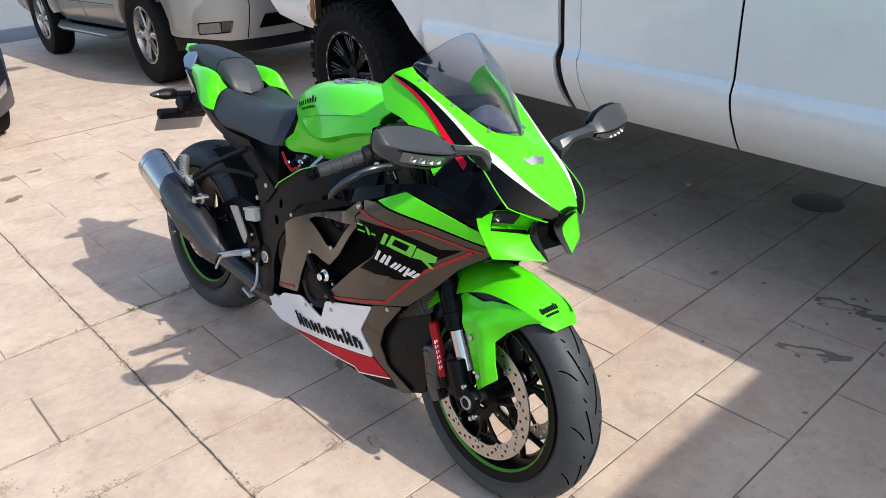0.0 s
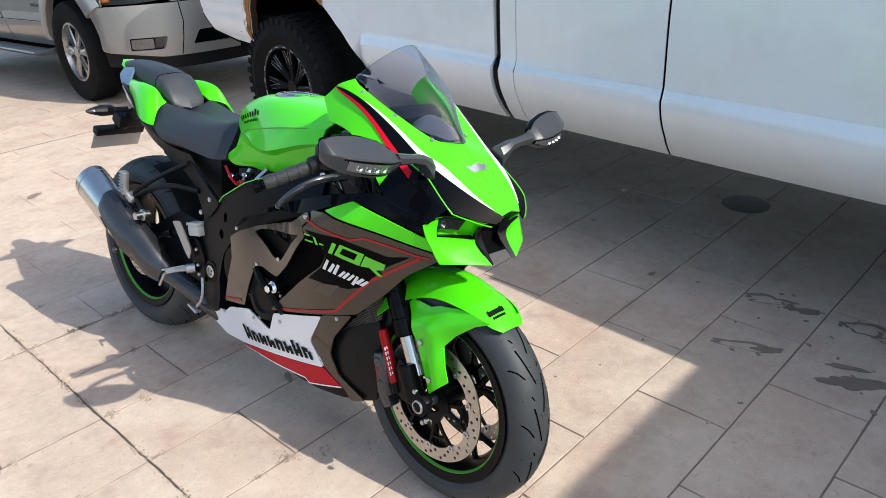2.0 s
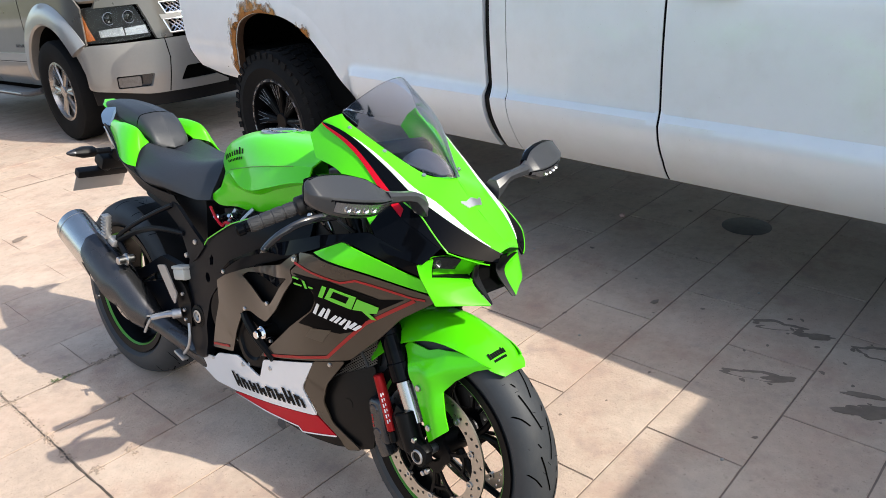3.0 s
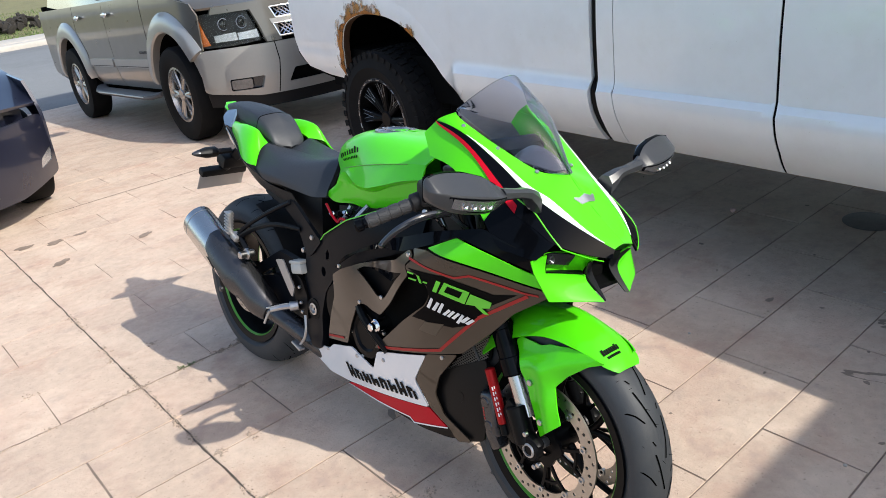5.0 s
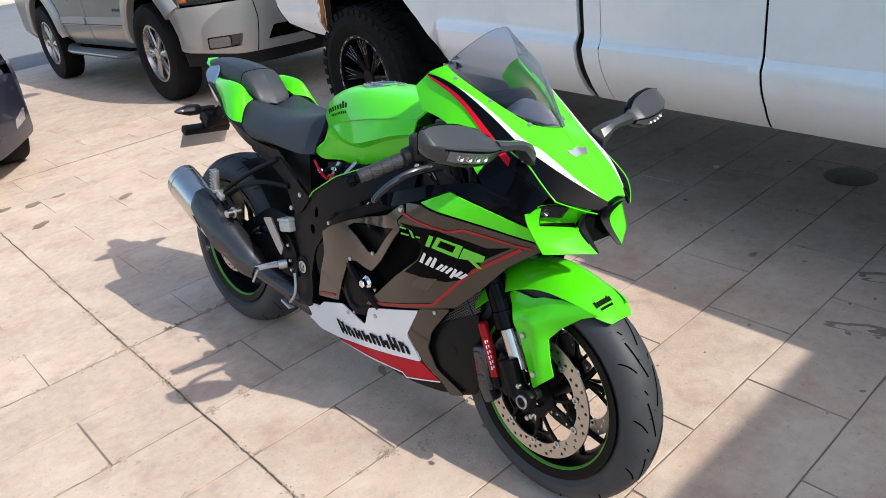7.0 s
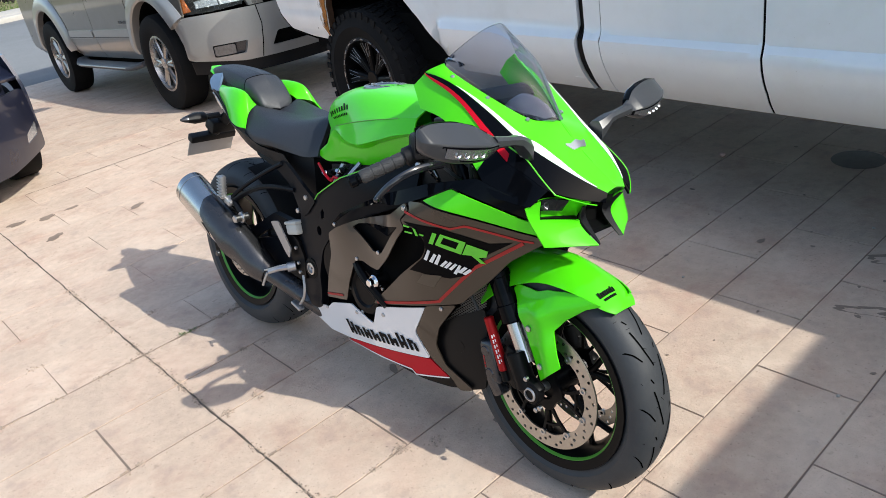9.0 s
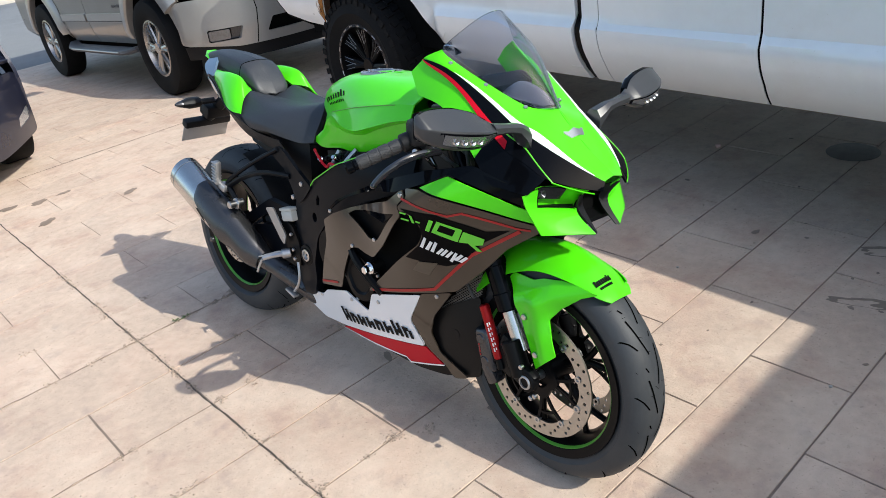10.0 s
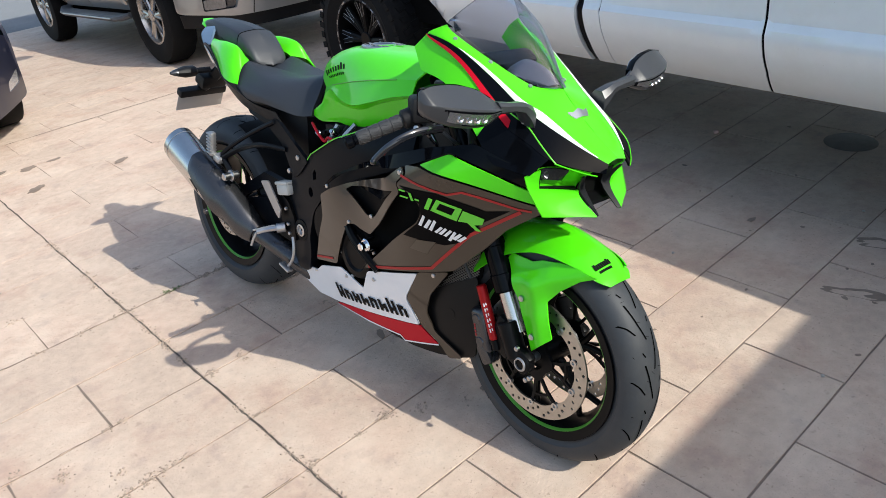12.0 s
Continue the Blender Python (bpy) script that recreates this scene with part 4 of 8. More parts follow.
box(bm, (1.94, 0.05, 0.8), (1.0, 0.05, 0.96))
box(bm, (0.05, TAIL, 0.06), (1.96, TAIL / 2, 1.33))
box(bm, (0.03, TAIL, 0.7), (1.97, TAIL / 2, 1.0))
box(bm, (0.03, 3.4, 0.7), (1.97, -1.75, 0.95))
part("far_side", bm, WHITE_TRUCK, truck)
bm = bmesh.new()
tube(bm, [(0.30, TAIL + 0.0, 0.66), (0.36, TAIL + 0.08, 0.66), (0.5, TAIL + 0.12, 0.65), (1.0, TAIL + 0.14, 0.65), (1.7, TAIL + 0.08, 0.65)], 0.06, 10)
part("rear_bumper", bm, BLACK, truck)
wheel(truck, "rear_wheel", (0.065, WX + 0.02, WZ), WR, 0.32, 0.250, -1, 8, BLACK, 40, HEATSHIELD, "black aftermarket wheel with mud tyre")
wheel(truck, "front_wheel", (0.13, -2.62, WZ), WR, 0.30, 0.235, -1, 8, BLACK, 24, HEATSHIELD, "black aftermarket wheel with mud tyre")
wheel(truck, "rear_wheel", (1.86, WX, WZ), WR, 0.30, 0.235, 1, 8, BLACK, 0, ALLOY)
wheel(truck, "front_wheel", (1.86, -2.62, WZ), WR, 0.30, 0.235, 1, 8, BLACK, 0, ALLOY)


# Silver full-size SUV, nose to the house. Local frame: x into the body from its near side, y to the tail, z up; front axle at y = 0.
suv = thing("suv", "champagne silver full-size SUV with chrome wheels and step bar", "car", pose(1.835, 3.50, gz(3.50), -3.1, 0, -1.0))
SUV_F, SUV_WB, SUV_R = 0.06, 3.02, 0.39  # front axle, rear axle, wheel radius


def suv_side(a, b, h):
    """Near side: slight barrel, shoulder at the handles."""
    x = 0.05 * ((b - 0.8) / 0.5) ** 2 * 0.35 + (0.10 * max(0, b - 1.12))
    if b < 0.52:
        x += (0.52 - b) * 0.35
    if a < -0.25:
        x += 0.55 * (-0.25 - a) ** 2
    return Vector((x - h, a, b))


def suv_front(a, b, h):
    """Front: rounded in plan, upright in profile."""
    t = min(max(1 - a, -1), 1)
    y = -0.955 + 0.50 * abs(t) ** 3.4
    y += 0.10 * max(0, b - 0.72) + (0.16 * (0.48 - b) if b < 0.48 else 0)
    return Vector((a, y - h, b))


f_arch = arch(SUV_F, 0.42, 0.475, 0.40)
r_arch = arch(SUV_WB, 0.42, 0.475, 0.40)
bm = bmesh.new()
sheet(bm, [(-0.495, 0.742), (-0.515, 1.00), (-0.45, 1.09), (-0.20, 1.14), (0.55, 1.18), (0.56, 0.40)] + [p for p in f_arch[::-1] if p[1] > 0.72 or p[0] > 0.1] + [(-0.33, 0.742)], suv_side, 0.012, 0.05)
part("front_fender", bm, PEWTER, suv)
for nm, s0, s1 in (("front_door", 0.568, 1.60), ("rear_door", 1.608, 2.42)):
    bm = bmesh.new()
    low = [(s0, 0.40), (s0, 1.20), (s1, 1.20), (s1, 0.40)]
    if nm == "rear_door":
        low = [(s0, 0.40), (s0, 1.20), (s1 + 0.2, 1.20), (s1 + 0.2, 0.95), (s1 + 0.02, 0.75), (s1 - 0.06, 0.40)]
    sheet(bm, low, suv_side, 0.02, 0.08)
    d_ = part(nm, bm, PEWTER, suv)
    bm = bmesh.new()
    sheet(bm, rounded([(s0 + 0.02, 0.60), (s0 + 0.02, 0.675), (min(s1, 2.4) - 0.03, 0.675), (min(s1, 2.4) - 0.03, 0.60)], 0.012), suv_side, 0.02, 0.08, off=0.018)
    part("side_moulding", bm, PEWTER_B, d_, "silver rubbing strip")
    bm = bmesh.new()
    sheet(bm, rounded([(s0 + 0.02, 0.606), (s0 + 0.02, 0.612), (min(s1, 2.4) - 0.04, 0.612), (min(s1, 2.4) - 0.04, 0.606)], 0.002), suv_side, 0.003, 0.08, off=0.0195)
    part("moulding_line", bm, BLACK, d_)
    bm = bmesh.new()
    hy = s1 - 0.13 if nm == "front_door" else s1 - 0.02
    box(bm, (0.03, 0.15, 0.028), (-0.022, hy, 1.085), bevel=0.01)
    box(bm, (0.02, 0.05, 0.05), (-0.012, hy + 0.03, 1.085), bevel=0.01)
    part("door_handle", bm, CHROME, d_, "chrome door handle")
bm = bmesh.new()
for k in range(7):
    box(bm, (0.004, 0.022, 0.024), (-0.003, 0.64 + k * 0.03, 0.735))
part("name_badge", bm, HEATSHIELD, suv, "grey nameplate shown as bars")
bm = bmesh.new()
sheet(bm, [(2.632, 1.20), (2.632, 0.95), (2.46, 0.75), (2.40, 0.42)] + r_arch[1:] + [(3.75, 0.42), (3.98, 0.5), (4.0, 1.20)], suv_side, 0.02, 0.06)
part("quarter_panel", bm, PEWTER, suv)
# the bumper's end, wrapped round to the wheel opening
bm = bmesh.new()
sheet(bm, [(-0.462, 0.734), (-0.310, 0.734)] + [p for p in f_arch[::-1] if p[1] <= 0.70 and p[0] < 0] + [(-0.415, 0.44), (-0.462, 0.44)], lambda a, b, h: suv_side(a, b, h), 0.02, 0.04, 0.004)
part("bumper_end", bm, PEWTER_B, suv, "silver bumper corner at the wheel arch")
for cy in (SUV_F, SUV_WB):
    bm = bmesh.new()
    lip_ = []
    for q, (a, b) in enumerate(arch(cy, 0.42, 0.475, 0.46, 26)):
        if cy < 1 and b < 0.66 and a < cy:
            continue
        d = Vector((a - cy, b - 0.42)).normalized()
        # a moulded flare: from the lip out over a rounded shoulder and back to the panel
        ring = []
        for r, h in ((0.470, -0.03), (0.474, 0.030), (0.490, 0.042), (0.550, 0.040), (0.605, 0.026), (0.636, 0.003), (0.636, -0.02)):
            ring.append(suv_side(cy + d.x * r, 0.42 + d.y * r, h))
        lip_.append(ring)
    ring_sweep(bm, lip_)
    part("arch_flare", bm, PEWTER_B, suv, "silver wheel arch flare")
    bm = bmesh.new()
    revolve(bm, [(0.49, 0.0), (0.49, 0.35), (0.48, 0.35), (0.48, 0.0)], (0.03, cy, 0.42), "x", 20, a0=radians(-4), a1=radians(184))
    part("arch_liner", bm, DARK, suv)
    bm = bmesh.new()
    box(bm, (0.22, 0.012, 0.28), (0.14, cy + 0.45, 0.37), (8, 0, 0), 0.003)
    part("mud_flap", bm, CAR_RUBBER, suv, "black mud flap")
bm = bmesh.new()
sheet(bm, rounded([(0.004, 0.41), (0.0, 0.70), (0.03, 0.735), (1.97, 0.735), (2.0, 0.70), (1.99, 0.41), (1.7, 0.355), (0.3, 0.355)], 0.03), suv_front, 0.03, 0.05, holes=[rounded([(0.50, 0.425), (0.555, 0.525), (1.445, 0.525), (1.50, 0.425)], 0.015), rounded([(0.130, 0.412), (0.130, 0.503), (0.34, 0.503), (0.315, 0.412)], 0.012)])
bump = part("front_bumper", bm, PEWTER_B, suv, "silver painted front bumper")
bm = bmesh.new()
sheet(bm, rounded([(0.14, 0.420), (0.14, 0.492), (0.26, 0.492), (0.26, 0.420)], 0.012), suv_front, 0.01, 0.03, off=-0.018)
part("fog_lamp", bm, mat("fog_lamp_glass", (0.16, 0.16, 0.165), 0.14, metal=0.5, vary=0.6, scale=60, bump=0.004, bump_scale=60, coat=1.0), bump, "clear fog lamp")
bm = bmesh.new()
sheet(bm, rounded([(0.13, 0.41), (0.13, 0.53), (0.38, 0.53), (0.38, 0.41)], 0.012), suv_front, 0.01, 0.04, off=-0.05)
part("fog_recess", bm, HEATSHIELD, bump)
for a_ in (0.445, 1.555):
    bm = bmesh.new()
    polyline_sheet(bm, [(a_, 0.735), (a_ + 0.02 * (1 - a_), 0.60), (a_ - 0.05 * (1 - a_), 0.36)], 0.006, suv_front, 0.002, 0.0015)
    part("bumper_seam", bm, DARK, bump)
bm = bmesh.new()
sheet(bm, [(0.02, 0.40), (0.03, 0.30), (0.3, 0.26), (1.7, 0.26), (1.97, 0.30), (1.98, 0.40)], suv_front, 0.02, 0.08, off=-0.03)
part("air_dam", bm, PLASTIC, suv, "dark plastic air dam")
bm = bmesh.new()
sheet(bm, [(0.45, 0.41), (0.52, 0.545), (1.48, 0.545), (1.55, 0.41)], suv_front, 0.01, 0.08, off=-0.06)
part("bumper_grille", bm, DARK, bump)
lamp_out = [(0.035, 0.75), (0.03, 0.985), (0.10, 1.0), (0.335, 0.985), (0.365, 0.88), (0.395, 0.76), (0.2, 0.745)]
for sg in (0, 1):
    mx = (lambda a: a) if sg == 0 else (lambda a: 2 - a)
    put = lambda a, b, h, mx=mx: suv_front(mx(a), b, h)
    bm = bmesh.new()
    sheet(bm, rounded(lamp_out, 0.015), put, 0.01, 0.04, off=-0.06)
    hl = part("headlamp", bm, mat("dark_lamp_housing", (0.020, 0.019, 0.018), 0.35, metal=0.3, vary=0.5, scale=30), suv, "dark headlamp with two ringed projectors")
    bm = bmesh.new()
    sheet(bm, rounded(lamp_out, 0.015), put, 0.004, 0.04, off=-0.004)
    lens_ = part("headlamp_lens", bm, mat("headlamp_glass", (0.92, 0.94, 0.95), 0.03, vary=0.01, trans=1.0, ior=1.12), hl, "clear lens")
    lens_.visible_shadow = False
    bm = bmesh.new()
    sheet(bm, [(0.044, 0.765), (0.040, 0.975), (0.058, 0.975), (0.072, 0.86), (0.088, 0.77)], put, 0.02, 0.04, off=-0.035)
    part("side_marker", bm, AMBER, hl, "amber side marker")
    for cx_ in (0.180, 0.285):
        bm = bmesh.new()
        c = put(cx_, 0.91, -0.045)
        revolve(bm, [(0.044, 0.01), (0.046, -0.012), (0.040, -0.012), (0.036, 0.0), (0.036, 0.01)], c, "y", 24)
        part("lamp_ring", bm, CHROME, hl, "chrome lamp ring")
        bm = bmesh.new()
        revolve(bm, [(0.030, 0.01), (0.028, -0.004), (0.016, -0.014), (0.001, -0.018), (0.001, 0.01)], c, "y", 20)
        part("projector", bm, SMOKE_LENS, hl)
    for k in range(2):
        bm = bmesh.new()
        sheet(bm, [(0.115 + 0.13 * k, 0.785), (0.115 + 0.13 * k, 0.835), (0.235 + 0.13 * k, 0.845), (0.238 + 0.13 * k, 0.785)], put, 0.01, 0.03, off=-0.03)
        part("turn_lens", bm, mat("hazy_turn_lens", (0.42, 0.42, 0.42), 0.2, metal=0.6, vary=0.6, scale=60, bump=0.003, bump_scale=60, coat=1.0), hl)
for sg in (0, 1):
    mx = (lambda a: a) if sg == 0 else (lambda a: 2 - a)
    bm = bmesh.new()
    sheet(bm, [(0.402, 0.742), (0.372, 0.88), (0.340, 0.992), (0.45, 1.0), (0.468, 0.99), (0.500, 0.86), (0.505, 0.742)], lambda a, b, h, mx=mx: suv_front(mx(a), b, h), 0.03, 0.04, off=-0.001)
    part("lamp_surround", bm, PEWTER, suv, "silver panel between headlamp and grille")
for z0, z1 in ((0.77, 0.865), (0.905, 0.985)):
    bm = bmesh.new()
    put = suv_front
    sheet(bm, [(0.50, z0), (0.47, z1), (1.53, z1), (1.50, z0)], put, 0.01, 0.08, off=-0.05)
    gr = part("grille", bm, DARK, suv, "chrome mesh grille")
    bm = bmesh.new()
    step_ = 0.034
    n_ = int(1.04 / step_)
    for k in range(-3, n_):
        for sl in (1, -1):
            a0 = 0.49 + k * step_
            pts = [(a0 + (z1 - z0) * t * sl + (0 if sl > 0 else (z1 - z0)), z0 + (z1 - z0) * t) for t in (0, 0.5, 1)]
            if min(p[0] for p in pts) < 0.485 or max(p[0] for p in pts) > 1.515:
                continue
            for p, q in zip(pts, pts[1:]):
                cyl(bm, put(p[0], p[1], -0.018), put(q[0], q[1], -0.018), 0.0052, seg=5)
    part("grille_mesh", bm, CHROME, gr)
    bm = bmesh.new()
    ring_ = [(0.50, z0), (0.47, z1), (1.53, z1), (1.50, z0)]
    for p, q in zip(ring_, ring_[1:] + ring_[:1]):
        k = 12 if abs(p[0] - q[0]) > 0.5 else 1
        for i in range(k):
            a = (p[0] + (q[0] - p[0]) * i / k, p[1] + (q[1] - p[1]) * i / k)
            b = (p[0] + (q[0] - p[0]) * (i + 1) / k, p[1] + (q[1] - p[1]) * (i + 1) / k)
            cyl(bm, put(*a, -0.004), put(*b, -0.004), 0.008, seg=8)
    part("grille_frame", bm, CHROME, gr)
bm = bmesh.new()
sheet(bm, [(0.46, 0.868), (0.45, 0.902), (1.55, 0.902), (1.54, 0.868)], suv_front, 0.03, 0.08, off=0.004)
part("grille_bar", bm, PEWTER_B, suv)
bm = bmesh.new()
sheet(bm, [(0.11, 0.990), (0.13, 1.045), (1.87, 1.045), (1.89, 0.990)], suv_front, 0.03, 0.08)
part("hood_edge", bm, PEWTER, suv)
bm = bmesh.new()
hood_grid = [[suv_front(a, 1.045, 0) for a in (0.05, 0.25, 0.6, 1.0, 1.4, 1.75, 1.95)],
             [(0.02, -0.25, 1.14), (0.25, -0.3, 1.17), (0.6, -0.32, 1.19), (1.0, -0.33, 1.19), (1.4, -0.32, 1.19), (1.75, -0.3, 1.17), (1.98, -0.25, 1.14)],
             [(0.05, 0.5, 1.19), (0.25, 0.5, 1.23), (0.6, 0.5, 1.25), (1.0, 0.5, 1.25), (1.4, 0.5, 1.25), (1.75, 0.5, 1.23), (1.95, 0.5, 1.19)]]
patch(bm, hood_grid, 6, 4, thick=0.02)
part("hood", bm, PEWTER, suv)
bm = bmesh.new()
loft_body(bm, [[(0.06, y, 1.19), (0.06 + e, y2, z), (1.94 - e, y2, z), (1.94, y, 1.19)] for y, y2, e, z in ((0.45, 0.45, 0.02, 1.22), (0.6, 1.25, 0.22, 1.86), (1.6, 1.7, 0.22, 1.92), (3.8, 3.7, 0.22, 1.9), (3.98, 3.95, 0.1, 1.25))])
part("cabin", bm, CAR_GLASS, suv, "dark glazed cabin")
bm = bmesh.new()
box(bm, (1.5, 2.6, 0.06), (1.0, 2.5, 1.90), bevel=0.02)
part("roof", bm, PEWTER, suv)
bm = bmesh.new()
box(bm, (1.80, 1.2, 0.55), (1.05, 1.5, 0.72))
box(bm, (1.1, 4.4, 0.5), (1.0, 1.6, 0.75))
# low hidden box, added to keep light off the ground under the SUV
box(bm, (1.45, 3.6, 0.26), (1.05, 1.55, 0.40))
box(bm, (0.03, 4.6, 0.75), (1.97, 1.7, 0.8))
box(bm, (1.9, 0.05, 0.8), (1.0, 3.95, 0.85))
part("underbody", bm, DARK, suv)
bm = bmesh.new()
ring_sweep(bm, [[Vector((x + dx, y, z + dz)) for dx, dz in ((0.06, -0.022), (-0.045, -0.026), (-0.062, -0.008), (-0.056, 0.012), (-0.040, 0.020), (0.06, 0.024))] for x, y, z in ((0.06, 0.60, 0.372), (0.005, 0.70, 0.350), (-0.012, 0.82, 0.345), (-0.012, 2.20, 0.345), (0.005, 2.34, 0.350), (0.06, 2.46, 0.372))])
step_bar = part("step_bar", bm, STEP_GREY, suv, "grey running board with a bright edge", sharp=30)
bm = bmesh.new()
tube(bm, [(-0.012 - 0.062, 0.84, 0.345), (-0.012 - 0.064, 1.5, 0.346), (-0.012 - 0.062, 2.18, 0.345)], 0.008, 8)
part("step_edge", bm, ALLOY, step_bar, "bright metal edge")
bm = bmesh.new()
box(bm, (0.22, 0.10, 0.17), (-0.17, 0.78, 1.30), (0, 0, 10), 0.035)
part("door_mirror", bm, PLASTIC, suv)
for y in (SUV_F, SUV_WB):
    wheel(suv, "front_wheel" if y < 1 else "rear_wheel", (0.075, y, SUV_R), SUV_R, 0.23, 0.228, -1, 6, DULL_CHROME, 0, None, "chrome six-spoke wheel with black tyre")
    wheel(suv, "front_wheel" if y < 1 else "rear_wheel", (1.85, y, SUV_R), SUV_R, 0.27, 0.222, 1, 6, DULL_CHROME, 0)

# Dark blue saloon, only its nose corner in view. Local frame: x from its far side to its near side (0), y to the tail.
car = thing("blue_car", "dark navy blue car with a clear fog lamp", "car", pose(0.568, 2.27, 0, 0, 0, 2.0))


def car_front(a, b, h):
    t = min(max(a + 0.9, -0.95), 0.9) / 0.9
    y = 0.0 + 0.42 * abs(t) ** 2.6 + (0.55 * (b - 0.55) ** 2 if b > 0.55 else 0.8 * (0.42 - b) ** 2 if b < 0.42 else 0)
    return Vector((a, y - h, b))


def car_side(a, b, h):
    x = -0.05 * ((b - 0.55) / 0.35) ** 2
    return Vector((x + h, a, b))


bm = bmesh.new()
sheet(bm, rounded([(0.0, 0.24), (0.0, 0.60), (-0.05, 0.64), (-1.75, 0.64), (-1.8, 0.60), (-1.8, 0.24), (-1.5, 0.18), (-0.3, 0.18)], 0.03), car_front, 0.02, 0.05, holes=[rounded([(-1.35, 0.24), (-1.3, 0.42), (-0.5, 0.42), (-0.45, 0.24)], 0.02), rounded([(-0.135, 0.31), (-0.12, 0.37), (-0.025, 0.42), (-0.035, 0.34)], 0.01)])
part("front_bumper", bm, NAVY, car)
bm = bmesh.new()
sheet(bm, rounded([(-0.135, 0.31), (-0.12, 0.37), (-0.025, 0.42), (-0.035, 0.34)], 0.01), car_front, 0.01, 0.03, off=-0.004)
part("fog_lamp", bm, LAMP_SILVER, car, "silver fog lamp")
bm = bmesh.new()
sheet(bm, [(-1.4, 0.22), (-1.3, 0.44), (-0.5, 0.44), (-0.4, 0.22)], car_front, 0.01, 0.06, off=-0.05)
part("lower_grille", bm, DARK, car)
bm = bmesh.new()
tube(bm, [car_front(-0.50, 0.42, 0.006), car_front(-0.55, 0.34, 0.008), car_front(-0.62, 0.28, 0.008), car_front(-0.8, 0.245, 0.008)], 0.008, 8)
part("chrome_trim", bm, CHROME, car)
bm = bmesh.new()
c_arch = arch(0.80, 0.32, 0.36, 0.20)
sheet(bm, [(0.425, 0.24), (0.36, 0.30)][:0] + [(0.41, 0.24), (0.40, 0.64), (0.46, 0.84), (1.6, 0.92), (1.6, 0.20)] + c_arch[::-1], car_side, 0.02, 0.06)
part("front_fender", bm, NAVY, car)
bm = bmesh.new()
patch(bm, [[car_front(a, 0.70 if abs(a + 0.9) > 0.8 else 0.74, -0.01) for a in (-1.78, -1.4, -0.9, -0.4, -0.02)], [(-1.76, 0.8, 0.87), (-1.4, 0.75, 0.93), (-0.9, 0.72, 0.95), (-0.4, 0.75, 0.93), (-0.04, 0.8, 0.87)], [(-1.72, 1.5, 0.92), (-1.4, 1.45, 0.98), (-0.9, 1.45, 1.0), (-0.4, 1.45, 0.98), (-0.08, 1.5, 0.92)]], 6, 4, thick=0.02)
part("hood", bm, NAVY, car)
bm = bmesh.new()
loft_body(bm, [[(-1.72, y, 0.6), (-1.72 + e, y, z), (-0.08 - e, y, z), (-0.08, y, 0.6)] for y, e, z in ((1.4, 0.02, 0.94), (2.1, 0.25, 1.42), (3.2, 0.25, 1.44), (4.2, 0.05, 1.0))])
part("cabin", bm, CAR_GLASS, car)
bm = bmesh.new()
box(bm, (1.55, 3.9, 0.5), (-0.9, 2.35, 0.5))
box(bm, (1.3, 0.5, 0.4), (-0.9, 0.55, 0.5))
part("body_core", bm, NAVY, car)
wheel(car, "front_wheel", (-0.12, 0.80, 0.315), 0.315, 0.205, 0.2, 1, 5, ALLOY, 0, None, "black front tyre", steer=0)
wheel(car, "front_wheel", (-1.68, 0.80, 0.315), 0.315, 0.205, 0.2, -1, 5, ALLOY, 0)
wheel(car, "rear_wheel", (-0.12, 3.2, 0.315), 0.315, 0.205, 0.2, 1, 5, ALLOY, 0)
wheel(car, "rear_wheel", (-1.68, 3.2, 0.315), 0.315, 0.205, 0.2, -1, 5, ALLOY, 0)


# ---- the motorcycle: x forward, y to its left, z up ----
LEAN, STEER = 9.6, -3.44
bike = thing("motorcycle", "lime green and graphite sport motorcycle leaning on its side stand", "motorcycle", pose(0.4545, -0.1928, 0.0, -LEAN, 0, -88.07))
RAKE = Vector((-0.4226, 0, 0.9063))
S = Matrix.Translation((1.555, 0, 0)) @ Matrix.Rotation(radians(STEER), 4, RAKE) @ Matrix.Translation((-1.5692, -0.02, 0))
SF = Matrix.Translation((1.555, 0, 0)) @ Matrix.Rotation(radians(-5.94), 4, RAKE) @ Matrix.Translation((-1.555, 0, 0))
CTRL = np.array([(1.456, 0.726, 0.169), (1.222, 0.767, 0.255), (1.429, 0.782, 0.184), (1.163, 0.482, 0.19), (0.936, 0.529, 0.204), (1.127, 0.446, 0.189), (1.096, 0.192, 0.135), (0.75, 0.19, 0.135), (0.95, 0.18, 0.14), (0.465, 0.247, 0.129),
                 (1.298, 0.622, 0.18), (1.05, 0.70, 0.25), (0.75, 0.62, 0.19), (0.62, 0.50, 0.165), (0.75, 0.3, 0.165), (1.0, 0.3, 0.165), (1.54, 0.70, 0.11), (0.9, 0.8, 0.20), (1.18, 0.84, 0.205), (1.0, 0.775, 0.20), (0.85, 0.70, 0.165), (1.32, 0.84, 0.20)])


def thin_plate(r):
    return np.where(r > 0, r * r * np.log(np.maximum(r, 1e-9)), 0)


n_c = len(CTRL)
kern = thin_plate(np.linalg.norm(CTRL[:, None, :2] - CTRL[None, :, :2], axis=2)) + np.eye(n_c) * 0.002
affine = np.c_[np.ones(n_c), CTRL[:, :2]]
COEF = np.linalg.solve(np.block([[kern, affine], [affine.T, np.zeros((3, 3))]]), np.r_[CTRL[:, 2], 0, 0, 0])


